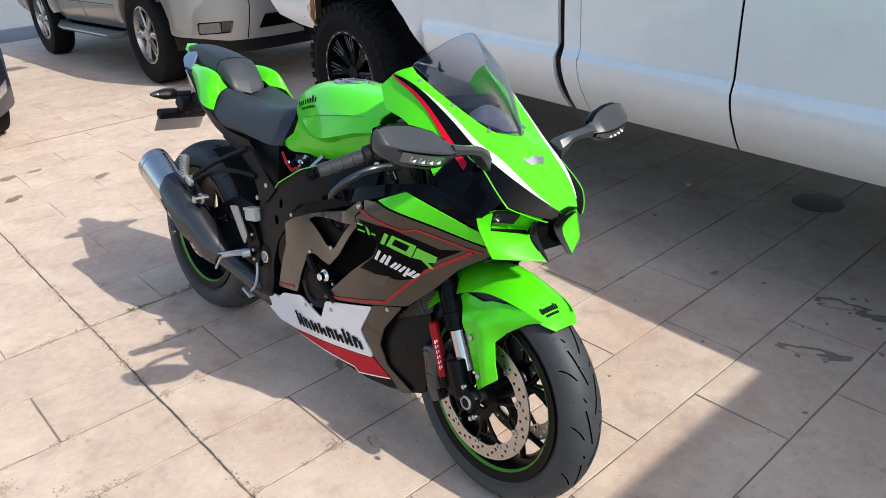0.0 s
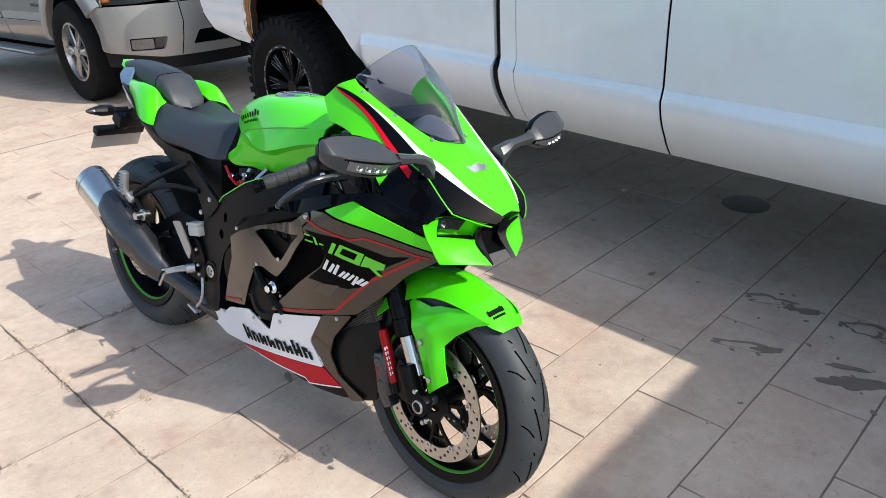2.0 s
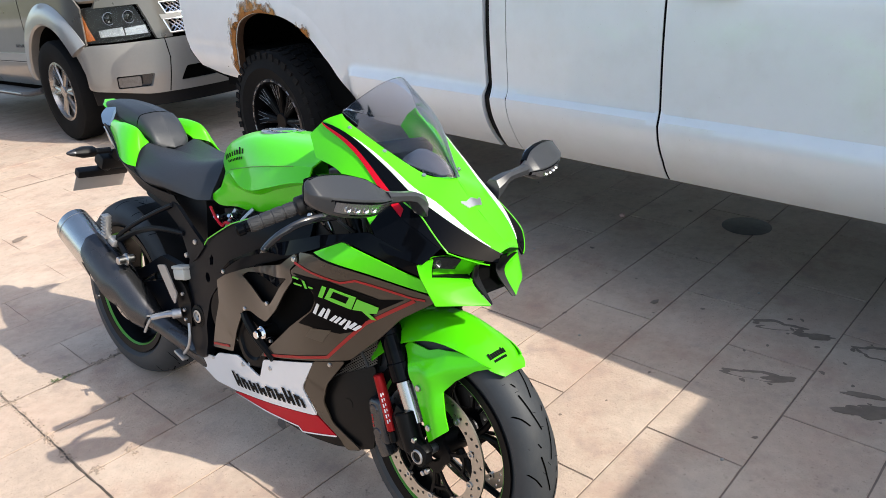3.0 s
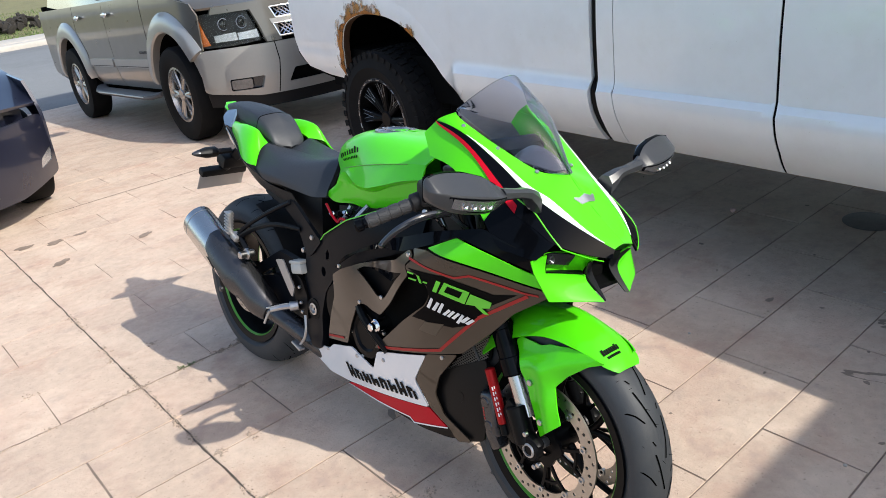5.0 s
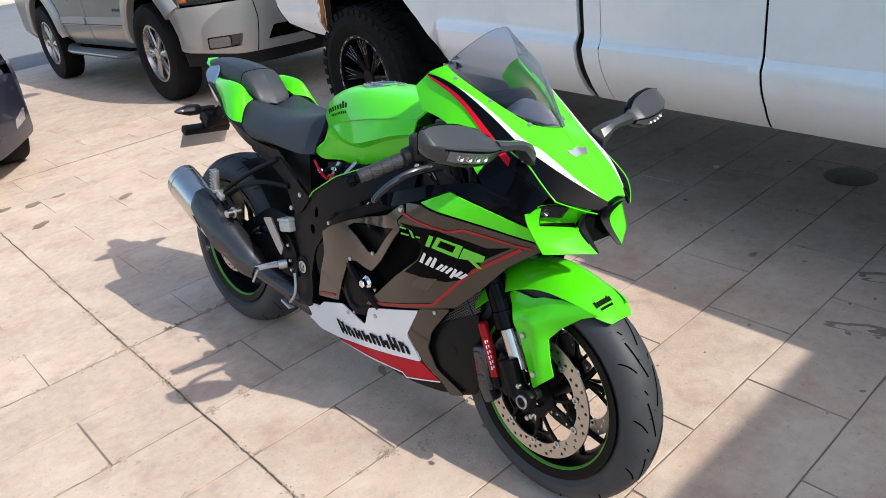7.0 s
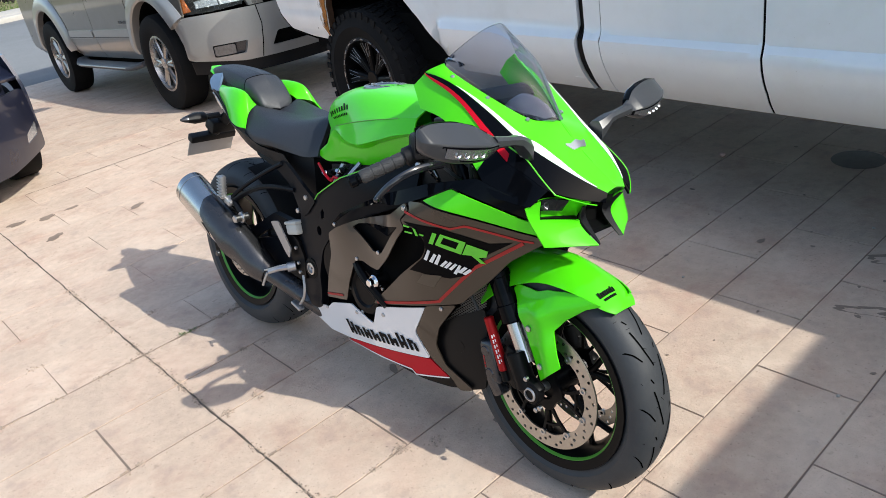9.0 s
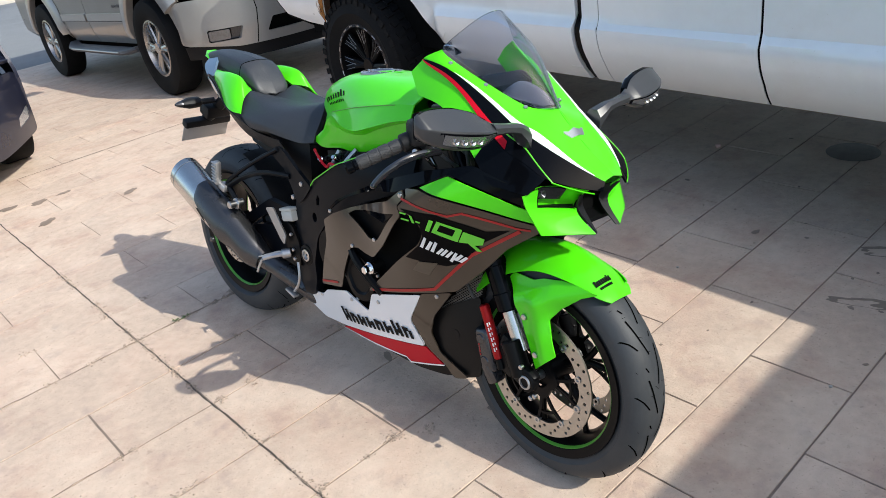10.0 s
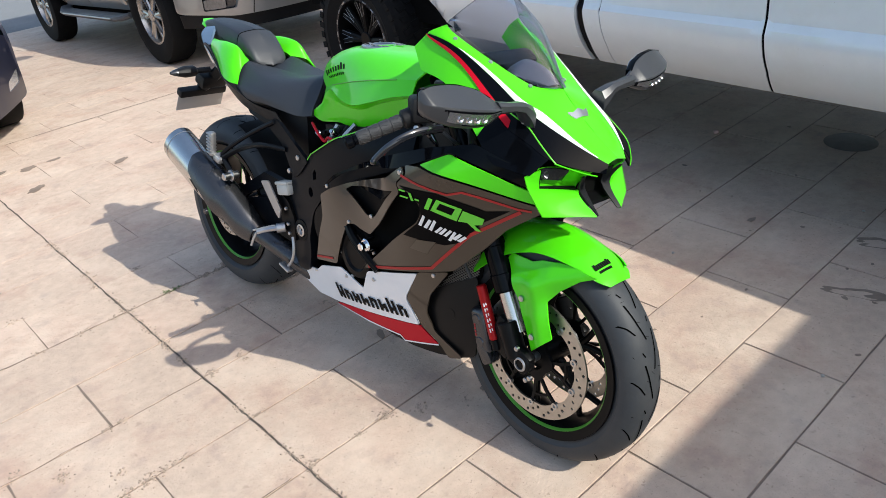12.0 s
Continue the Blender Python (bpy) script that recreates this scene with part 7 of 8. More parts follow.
ring_sweep(bm, pipe_rings([(0.27, -0.172, 0.335, 0.035, 0.035), (0.36, -0.145, 0.30, 0.033, 0.033), (0.48, -0.11, 0.25, 0.036, 0.036), (0.62, -0.06, 0.2, 0.05, 0.05), (0.8, -0.03, 0.19, 0.07, 0.05), (1.0, 0.0, 0.2, 0.07, 0.045)]))
part("link_pipe", bm, HEATSHIELD, exhaust)

# upper cowl: one surface shared by its coloured panels (rows rear to nose, columns screen edge to lower edge)
COWL = [[(1.142, -0.130, 1.066), (1.100, -0.148, 1.046), (1.066, -0.160, 1.012), (1.104, -0.175, 0.962)],
        [(1.168, -0.124, 1.045), (1.192, -0.150, 1.024), (1.200, -0.160, 0.988), (1.20, -0.182, 0.940)],
        [(1.258, -0.100, 0.996), (1.288, -0.134, 0.967), (1.312, -0.167, 0.906), (1.29, -0.192, 0.860)],
        [(1.345, -0.052, 0.945), (1.365, -0.124, 0.914), (1.372, -0.166, 0.866), (1.355, -0.202, 0.80)],
        [(1.392, 0.0, 0.937), (1.412, -0.113, 0.888), (1.424, -0.160, 0.843), (1.395, -0.194, 0.79)],
        [(1.450, 0.0, 0.882), (1.462, -0.096, 0.860), (1.472, -0.150, 0.817), (1.450, -0.180, 0.784)],
        [(1.503, 0.0, 0.842), (1.512, -0.066, 0.828), (1.520, -0.100, 0.796), (1.508, -0.120, 0.782)],
        [(1.549, 0.0, 0.812), (1.549, -0.034, 0.803), (1.553, -0.047, 0.784), (1.549, -0.050, 0.774)]]
cowl = new("front_cowl")
cowl.parent = bike


def cowl_part(name, u0, u1, v0, v1, material, label="", off=0.0, thick=0.004, nu=6, nv=6, weld=False, facet=False):
    """A panel of the cowl; the halves are two parts unless they meet in the middle."""
    if weld:
        bm = bmesh.new()
        patch(bm, COWL, nu, nv, u0, u1, v0, v1, thick, True, off)
        bmesh.ops.remove_doubles(bm, verts=bm.verts, dist=0.0008)
        part(name, bm, material, cowl, label, sharp=40)
        return
    for s in (1, -1):
        bm = bmesh.new()
        patch(bm, COWL, nu, nv, u0, u1, v0, v1, thick, False, off, facet)
        part(name, bm, material, cowl, label, sharp=40, m=Matrix.Diagonal((1, s, 1, 1)))


cowl_part("nose_panel", 0, 1, 0.0, 0.335, GREEN, "lime green nose panel", weld=True, nu=8, nv=8)
STRIPE = rounded([(0.15, 0.328), (0.24, 0.280), (0.45, 0.262), (0.70, 0.272), (0.92, 0.322), (0.92, 0.333), (0.60, 0.333), (0.30, 0.333)], 0.01)


def nose_skin(u, v, h):
    """On the near half of the smooth nose panel."""
    e = 0.004
    n_ = (grid_at(COWL, u, v + e) - grid_at(COWL, u, v - e)).cross(grid_at(COWL, u + e, v) - grid_at(COWL, u - e, v)).normalized()
    return grid_at(COWL, u, v) + n_ * h


for s in (1, -1):
    bm = bmesh.new()
    sheet(bm, STRIPE, nose_skin, 0.0012, 0.015, 0.002)
    part("white_stripe", bm, WHITE_DECAL, cowl, "white tapering edge stripe", m=Matrix.Diagonal((1, s, 1, 1)))
cowl_part("rear_quarter", 0, 0.325, 0.335, 1.0, GREEN, "lime green cowl side", off=-0.001, facet=True)
cowl_part("side_black", 0.317, 0.715, 0.655, 1.0, GLOSS_BLACK, "gloss black cowl side", nu=8, facet=True)
RED_FLASH = rounded([(0.0, 0.365), (0.143, 0.465), (0.286, 0.515), (0.42, 0.555), (0.425, 0.655), (0.286, 0.625), (0.143, 0.565), (0.03, 0.410)], 0.006)
DARK_STRIP = [(0.004, 0.362), (0.06, 0.338), (0.5, 0.336), (1.0, 0.336), (1.0, 0.655), (0.43, 0.655), (0.30, 0.632), (0.143, 0.560), (0.03, 0.402)]


def cowl_skin(u, v, h):
    """On the near half of the cowl, faceted across as its strips are."""
    x, R_ = v * 3, len(COWL)
    j = min(int(x), 2)
    rows = [Vector(r[j]).lerp(Vector(r[j + 1]), x - j) for r in COWL]
    p = grid_at([[q, q] for q in rows], u, 0)
    a, b = grid_at([[Vector(r[j]), Vector(r[j])] for r in COWL], u, 0), grid_at([[Vector(r[j + 1]), Vector(r[j + 1])] for r in COWL], u, 0)
    along = grid_at([[q, q] for q in rows], u + 0.01, 0) - grid_at([[q, q] for q in rows], u - 0.01, 0)
    return p + (b - a).cross(along).normalized() * h


for s in (1, -1):
    bm = bmesh.new()
    sheet(bm, DARK_STRIP, cowl_skin, 0.004, 0.03, 0.0012)
    part("dark_strip", bm, GLOSS_BLACK, cowl, "gloss black strip", sharp=40, m=Matrix.Diagonal((1, s, 1, 1)))
    bm = bmesh.new()
    sheet(bm, RED_FLASH, cowl_skin, 0.0012, 0.02, 0.0030)
    part("red_flash", bm, RED, cowl, "red accent stripe", m=Matrix.Diagonal((1, s, 1, 1)))
for s in (1, -1):
    for nm, line, r in (("edge_line", ((0.357, 0.505), (0.436, 0.480), (0.521, 0.480), (0.643, 0.567), (0.714, 0.622), (0.757, 0.678)), 0.0017), ("lower_rim", ((0.750, 0.676), (0.814, 0.698), (0.90, 0.776), (0.955, 0.85)), 0.0016)):
        bm = bmesh.new()
        tube(bm, [cowl_skin(u, v, 0.0015) for u, v in line], r, 8, 6)
        part(nm, bm, GREEN_EDGE if nm == "edge_line" else GREEN, cowl, "thin lime line" if nm == "edge_line" else "lime lower rim of the nose", m=Matrix.Diagonal((1, s, 1, 1)))
cowl_part("cowl_liner", 0.34, 0.62, 0.0, 0.98, SHROUD, "", off=-0.008, thick=0.002)
FACE = [[(1.440, -0.186, 0.780), (1.472, -0.154, 0.796), (1.514, -0.107, 0.789), (1.541, -0.066, 0.781)],
        [(1.450, -0.180, 0.750), (1.466, -0.150, 0.748), (1.486, -0.100, 0.740), (1.4975, -0.062, 0.733)],
        [(1.4807, -0.165, 0.694), (1.50, -0.135, 0.692), (1.525, -0.085, 0.688), (1.544, -0.0486, 0.684)]]
for s in (1, -1):
    flip = Matrix.Diagonal((1, s, 1, 1))
    # winglet, the cheek outside the lamp, the sunk floor round the lamp, the dark gap under it, the lamp
    for nm, u0, u1, v0, v1, off, th, mt, lb in (("winglet", 0.0, 0.535, 0.0, 1.0, 0.0, 0.006, GREEN, "lime green winglet below the headlamp"), ("cheek_panel", 0.535, 1.0, 0.0, 0.27, 0.0, 0.006, GREEN, "lime green cheek beside the headlamp"),
                                                ("lamp_floor", 0.50, 1.0, 0.24, 1.0, -0.014, 0.003, GREEN, "sunk lime panel round the headlamp"), ("lamp_gap", 0.535, 0.565, 0.27, 0.93, -0.003, 0.010, BLACK, ""), ("lamp_gap", 0.535, 1.0, 0.262, 0.285, -0.001, 0.012, BLACK, ""),
                                                ("headlamp", 0.70, 1.0, 0.285, 0.60, -0.006, 0.007, SMOKE_LENS, "smoked headlamp lens")):
        bm = bmesh.new()
        patch(bm, FACE[::-1], 8, 6, u0, u1, v0, v1, thick=th, off=off)
        part(nm, bm, mt, cowl, lb, sharp=25, m=flip)
    bm = bmesh.new()
    for x, y, z in ((1.466, -0.150, 0.783),):
        revolve(bm, [(0.009, -0.01), (0.010, 0.0), (0.008, 0.001), (0.001, -0.006), (0.001, -0.01)], (x + 0.004, y * s, z), "x", 16)
    part("projector", bm, HEATSHIELD, cowl)
bm = bmesh.new()
loft_body(bm, [[(x, -y, z0), (x, -y * 0.9, z1), (x, y * 0.9, z1), (x, y, z0)] for x, y, z0, z1 in ((1.34, 0.05, 0.70, 0.82), (1.42, 0.045, 0.695, 0.83), (1.475, 0.038, 0.69, 0.80))])
part("air_intake", bm, DARK, cowl, "black ram air intake")
for s in (-1, 1):
    bm = bmesh.new()
    patch(bm, [[(1.515, s * -0.083, 0.774), (1.500, s * -0.045, 0.772)], [(1.4975, s * -0.060, 0.733), (1.492, s * -0.034, 0.735)], [(1.544, s * -0.0478, 0.684), (1.538, s * -0.040, 0.684)]], 4, 2, thick=0.003)
    part("intake_lip", bm, PLASTIC, cowl)
bm = bmesh.new()
loft_body(bm, [[(x, -0.10, z - 0.01), (x, -0.10, z), (x, 0.10, z), (x, 0.10, z - 0.01)] for x, z in ((1.36, 0.735), (1.46, 0.72), (1.5, 0.70))])
part("chin_floor", bm, BLACK, cowl)
bm = bmesh.new()
half_ = [(0.0, 0.95), (0.024, 0.84), (0.036, 0.56), (0.033, 0.52), (0.021, 0.64), (0.0, 0.67)]
sheet(bm, half_ + [(-y, w) for y, w in half_[-2:0:-1]], lambda y, w, h: Vector((1.392 + 0.058 * w + 0.2 * abs(y), y, 0.937 - 0.055 * w - 0.40 * abs(y))) + Vector((0.69, 0, 0.73)) * h, 0.007, 0.01, 0.0035)
part("nose_badge", bm, ALLOY, cowl, "silver chevron badge")
for x, y, z in ((1.178, -0.137, 1.038), (1.262, -0.108, 0.993), (1.345, -0.064, 0.946)):
    for s in (-1, 1):
        bb = bmesh.new()
        bolt(bb, (x, y * -s, z + 0.001), (0.5, 0.45 * s, 0.75), 0.0055, 0.002)
        part("bolt", bb, BOLT, cowl)
# windscreen
edge = [(1.145, 0.130, 1.070), (1.258, 0.096, 1.0), (1.345, 0.050, 0.949), (1.392, 0.0, 0.941)]
mid = [(1.150, 0.127, 1.078), (1.235, 0.092, 1.062), (1.292, 0.047, 1.050), (1.312, 0, 1.047)]
topr = [(1.145, 0.127, 1.074), (1.168, 0.088, 1.108), (1.188, 0.042, 1.138), (1.20, 0, 1.150)]
full = lambda r: [(x, -y, z) for x, y, z in r] + [(x, y, z) for x, y, z in r[-2::-1]]
bm = bmesh.new()
patch(bm, [full(edge), full(mid), full(topr)], 10, 6, thick=0.003)
part("windscreen", bm, SCREEN, bike, "smoke tinted clear windscreen", sharp=60)
bm = bmesh.new()
box(bm, (0.05, 0.19, 0.10), (1.20, 0, 0.955), (0, 35, 0), 0.015)
part("instrument_panel", bm, PLASTIC, bike)
bm = bmesh.new()
patch(bm, [[(1.362, -0.022, 0.944), (1.370, 0, 0.946), (1.362, 0.022, 0.944)], [(1.325, -0.045, 0.955), (1.335, 0, 0.975), (1.325, 0.045, 0.957)], [(1.285, -0.055, 0.960), (1.280, 0, 0.992), (1.285, 0.055, 0.965)], [(1.245, -0.050, 0.945), (1.240, 0, 0.975), (1.245, 0.050, 0.950)]], 5, 5, thick=0.004)
part("meter_hood", bm, mat("grey_meter_hood", (0.17, 0.17, 0.19), 0.45, vary=0.08), bike, "grey hood over the instruments", sharp=60)
bm = bmesh.new()
loft_body(bm, [[(x, -y, z - 0.02), (x, -y * 0.7, z), (x, y * 0.7, z), (x, y, z - 0.02)] for x, y, z in ((1.12, 0.12, 0.90), (1.22, 0.11, 0.90), (1.32, 0.08, 0.90), (1.39, 0.03, 0.90))])
part("cowl_inner", bm, PLASTIC, bike)

# mirrors on their stalks: sections from the tip inwards (across, along, up, half depth, half height)
POD = [(0.436, 1.378, 0.962, 0.010, 0.012), (0.426, 1.382, 0.960, 0.022, 0.026), (0.390, 1.391, 0.953, 0.033, 0.037), (0.340, 1.399, 0.945, 0.037, 0.040), (0.295, 1.404, 0.938, 0.034, 0.034), (0.264, 1.407, 0.933, 0.021, 0.021), (0.240, 1.406, 0.930, 0.013, 0.012)]


def pod_at(y, dx, dz):
    """A place on the mirror pod's cross-section at distance y from the bike's middle."""
    for a, b in zip(POD, POD[1:]):
        if b[0] <= y <= a[0]:
            f = (y - a[0]) / (b[0] - a[0])
            _, x, z, rx, rz = (p + (q - p) * f for p, q in zip(a, b))
            return Vector((x + dx * rx, y, z + dz * rz))


for s in (-1, 1):
    flip = Matrix.Diagonal((1, s, 1, 1))
    root = new("mirror")
    root.parent = bike
    bm = bmesh.new()
    ring_ = ((-0.62, 0.92), (-0.50, 1.0), (-0.32, 1.0), (0.97, 0.02), (1.0, -0.08), (0.94, -0.20), (0.64, -0.86), (0.52, -0.97), (0.36, -1.0), (-0.5, -0.95), (-0.62, -0.85))
    half_, size_ = spline([p[:3] for p in POD], 4), spline([(*p[3:], 0) for p in POD], 4)
    ring_sweep(bm, [[Vector((c[1] + dx * q[0], c[0], c[2] + dz * q[1])) for dx, dz in ring_] for c, q in zip(half_, size_)])
    part("shell", bm, MIRROR_GREY, root, "dark grey mirror shell with a sharp crest", sharp=34, m=flip)
    bm = bmesh.new()
    ring_sweep(bm, [[Vector((x - 0.62 * rx + dx, y, z + dz * rz)) for dx, dz in ((0.004, -0.98), (0.008, 1.05), (-0.004, 1.04), (-0.010, 0.9), (-0.010, -0.9), (-0.004, -1.0))] for y, x, z, rx, rz in POD[1:6]])
    part("bezel", bm, GLOSS_BLACK, root, "gloss black rear rim", m=flip)
    bm = bmesh.new()
    lens_rows = [[pod_at(y, 1.0 - 0.41 * t, -0.10 - 0.80 * t) + Vector((0.0022, 0, -0.0012)) for t in ((0.12, 0.5, 0.82) if 0.29 < y else (0.10, 0.35, 0.60))] for y in (0.398, 0.382, 0.34, 0.30, 0.272, 0.258)]
    patch(bm, lens_rows[::-1], 4, 4, thick=0.006)
    part("indicator_lens", bm, INDICATOR, root, "clear indicator lens with bright cups", m=flip)
    bm = bmesh.new()
    rim_rows = [[pod_at(y, 1.0 - 0.41 * t, -0.10 - 0.80 * t) + Vector((0.0012, 0, -0.0006)) for t in ((0.02, 0.5, 0.93) if 0.29 < y else (0.0, 0.35, 0.72))] for y in (0.406, 0.382, 0.34, 0.30, 0.272, 0.252)]
    patch(bm, rim_rows[::-1], 4, 4, thick=0.005)
    part("lens_frame", bm, GLOSS_BLACK, root, "black frame of the indicator", m=flip)
    for y in (0.372, 0.352, 0.332, 0.312):
        bm = bmesh.new()
        c = pod_at(y, 0.80, -0.50) + Vector((0.003, 0, -0.001))
        revolve(bm, [(0.0075, -0.004), (0.0075, 0.0012), (0.0062, 0.0018), (0.003, -0.001), (0.001, -0.003)], c, "x", 14)
        part("bulb_cup", bm, CHROME, root, m=flip)
    bm = bmesh.new()
    sheet(bm, rounded([(0.27, 0.925), (0.27, 0.950), (0.30, 0.972), (0.345, 0.984), (0.40, 0.984), (0.422, 0.978), (0.424, 0.952), (0.395, 0.926), (0.34, 0.913), (0.30, 0.910)], 0.01), lambda a, b, h: Vector((pod_at(a, -0.62, 0).x - 0.0115 - h, a, b)), 0.002, 0.02)
    part("mirror_glass", bm, mat("mirror_glass", (0.85, 0.86, 0.87), 0.02, metal=1.0, vary=0.01), root, m=flip)
    bm = bmesh.new()
    rows_s = [(1.406, 0.252, 0.932, 0.016, 0.013), (1.407, 0.20, 0.927, 0.014, 0.010), (1.405, 0.168, 0.921, 0.017, 0.013), (1.402, 0.148, 0.907, 0.021, 0.020), (1.397, 0.130, 0.892, 0.022, 0.028)]
    ring_sweep(bm, [[Vector((x + dx * rx, y, z + dz * rz)) for dx, dz in ((-1, -0.6), (-1, 0.5), (-0.5, 1), (0.5, 1), (1, 0.4), (0.9, -0.6), (0.4, -1), (-0.5, -1))] for x, y, z, rx, rz in rows_s])
    box(bm, (0.036, 0.026, 0.03), (1.392, 0.126, 0.874), (0, 20, 0), 0.008)
    part("stalk", bm, MIRROR_GREY, root, "dark grey mirror stalk", sharp=30, m=flip)
    bm = bmesh.new()
    cyl(bm, (1.394, 0.136, 0.888), (1.394, 0.145, 0.888), 0.0065, seg=10)
    part("bolt", bm, BOLT, root, m=flip)

# steered front end
fork = new("front_fork")
fork.parent = bike
for s in (-1, 1):
    at = lambda z, dx=0.0: (1.428 + dx - (z - 0.297) * 0.466, s * 0.105, z)
    bm = bmesh.new()
    cyl(bm, at(0.462), at(0.91), 0.0275, seg=24, bevel=0.003)
    cyl(bm, at(0.455), at(0.50), 0.030, seg=24, bevel=0.004)
    cyl(bm, at(0.56), at(0.575), 0.0295, seg=24, bevel=0.002)
    part("outer_tube", bm, GLOSS_BLACK, fork, m=SF)
    bm = bmesh.new()
    cyl(bm, at(0.36), at(0.47), 0.0215, seg=24)
    part("stanchion", bm, FORK_CHROME, fork, "bright chromed fork stanchion", m=SF)
    bm = bmesh.new()
    cyl(bm, at(0.30), at(0.385), 0.0265, seg=24, bevel=0.003)
    box(bm, (0.07, 0.032, 0.06), (1.437, s * 0.105, 0.305), (0, 25, 0), 0.012)
    box(bm, (0.075, 0.02, 0.10), (1.375, s * 0.10, 0.335), (0, 25, 0), 0.008)
    part("fork_foot", bm, BLACK, fork, m=S)
    bm = bmesh.new()
    rt = lambda z: (1.283 - (z - 0.44) * 0.40 + 0.018, s * 0.108, z)
    cyl(bm, rt(0.318), rt(0.452), 0.0132, seg=18, bevel=0.003)
    part("damper_reservoir", bm, RED_PLASTIC, fork, "red damping reservoir", m=S)
    bm = bmesh.new()
    for k in range(6):
        p = rt(0.345 + k * 0.0125)
        box(bm, (0.004, 0.0012, 0.009), (p[0] + 0.006, p[1] + s * 0.0120, p[2]), (0, -22, 0))
        box(bm, (0.003, 0.0012, 0.006), (p[0] + 0.010, p[1] + s * 0.0092, p[2] + 0.004), (0, -22, 0))
    part("reservoir_decal", bm, WHITE_DECAL, fork, "white lettering shown as bars", m=S)
    bm = bmesh.new()
    cyl(bm, rt(0.292), rt(0.319), 0.0115, seg=14, bevel=0.002)
    part("reservoir_cap", bm, BLACK, fork, m=S)
    bm = bmesh.new()
    tube(bm, [(1.262, s * 0.11, 0.46), (1.24, s * 0.12, 0.52), (1.22, s * 0.118, 0.62), (1.2, s * 0.11, 0.72)], 0.004, 6)
    part("brake_hose", bm, RUBBER, fork, m=S)
    bm = bmesh.new()
    box(bm, (0.052, 0.066, 0.125), (1.300, s * 0.084, 0.322), (0, -14, 0), 0.014, 3)
    box(bm, (0.040, 0.040, 0.060), (1.318, s * 0.098, 0.262), (0, -34, 0), 0.010)
    for dz in (-0.030, 0.030):
        cyl(bm, (1.298 - dz * 0.25, s * 0.112, 0.325 + dz), (1.298 - dz * 0.25, s * 0.1195, 0.325 + dz), 0.0165, 0.014, 20, 0.002)
    part("brake_caliper", bm, HEATSHIELD, fork, "dark grey radial brake caliper", m=S)
    bm = bmesh.new()
    for k in range(4):
        box(bm, (0.0045, 0.0010, 0.0065), (1.291 - 0.0018 * k, s * 0.1172, 0.311 + 0.0088 * k), (0, -14, 0))
    part("caliper_mark", bm, RED_LINE, fork, "red mark shown as plain bars", m=S)
bm = bmesh.new()
revolve(bm, [(0.0185, -0.098), (0.0185, -0.124), (0.0165, -0.126), (0.0135, -0.126), (0.012, -0.118), (0.001, -0.118), (0.001, -0.098)], (1.45, 0, 0.297), "y", 28)
revolve(bm, [(0.022, 0.098), (0.022, 0.125), (0.018, 0.128), (0.001, 0.128), (0.001, 0.098)], (1.45, 0, 0.297), "y", 28)
cyl(bm, (1.45, -0.12, 0.297), (1.45, 0.12, 0.297), 0.0125, seg=20)
part("front_axle", bm, ALLOY, fork, m=S)
bm = bmesh.new()
cyl(bm, (1.45, -0.096, 0.297), (1.45, -0.122, 0.297), 0.0275, seg=28, bevel=0.003)
part("axle_clamp", bm, BLACK, fork, m=S)
for x, z in ((1.482, 0.272), (1.470, 0.262), (1.437, 0.335)):
    bb = bmesh.new()
    bolt(bb, (x, -0.120, z), (0, -1, 0), 0.007, 0.006)
    part("bolt", bb, BOLT, fork, m=S)
for z0 in (0.86, 0.72):
    bm = bmesh.new()
    x0 = 1.428 - (z0 - 0.297) * 0.466
    box(bm, (0.09, 0.27, 0.03), (x0 - 0.02, 0, z0), (0, 25, 0), 0.012)
    part("fork_clamp", bm, BLACK, fork, m=S)

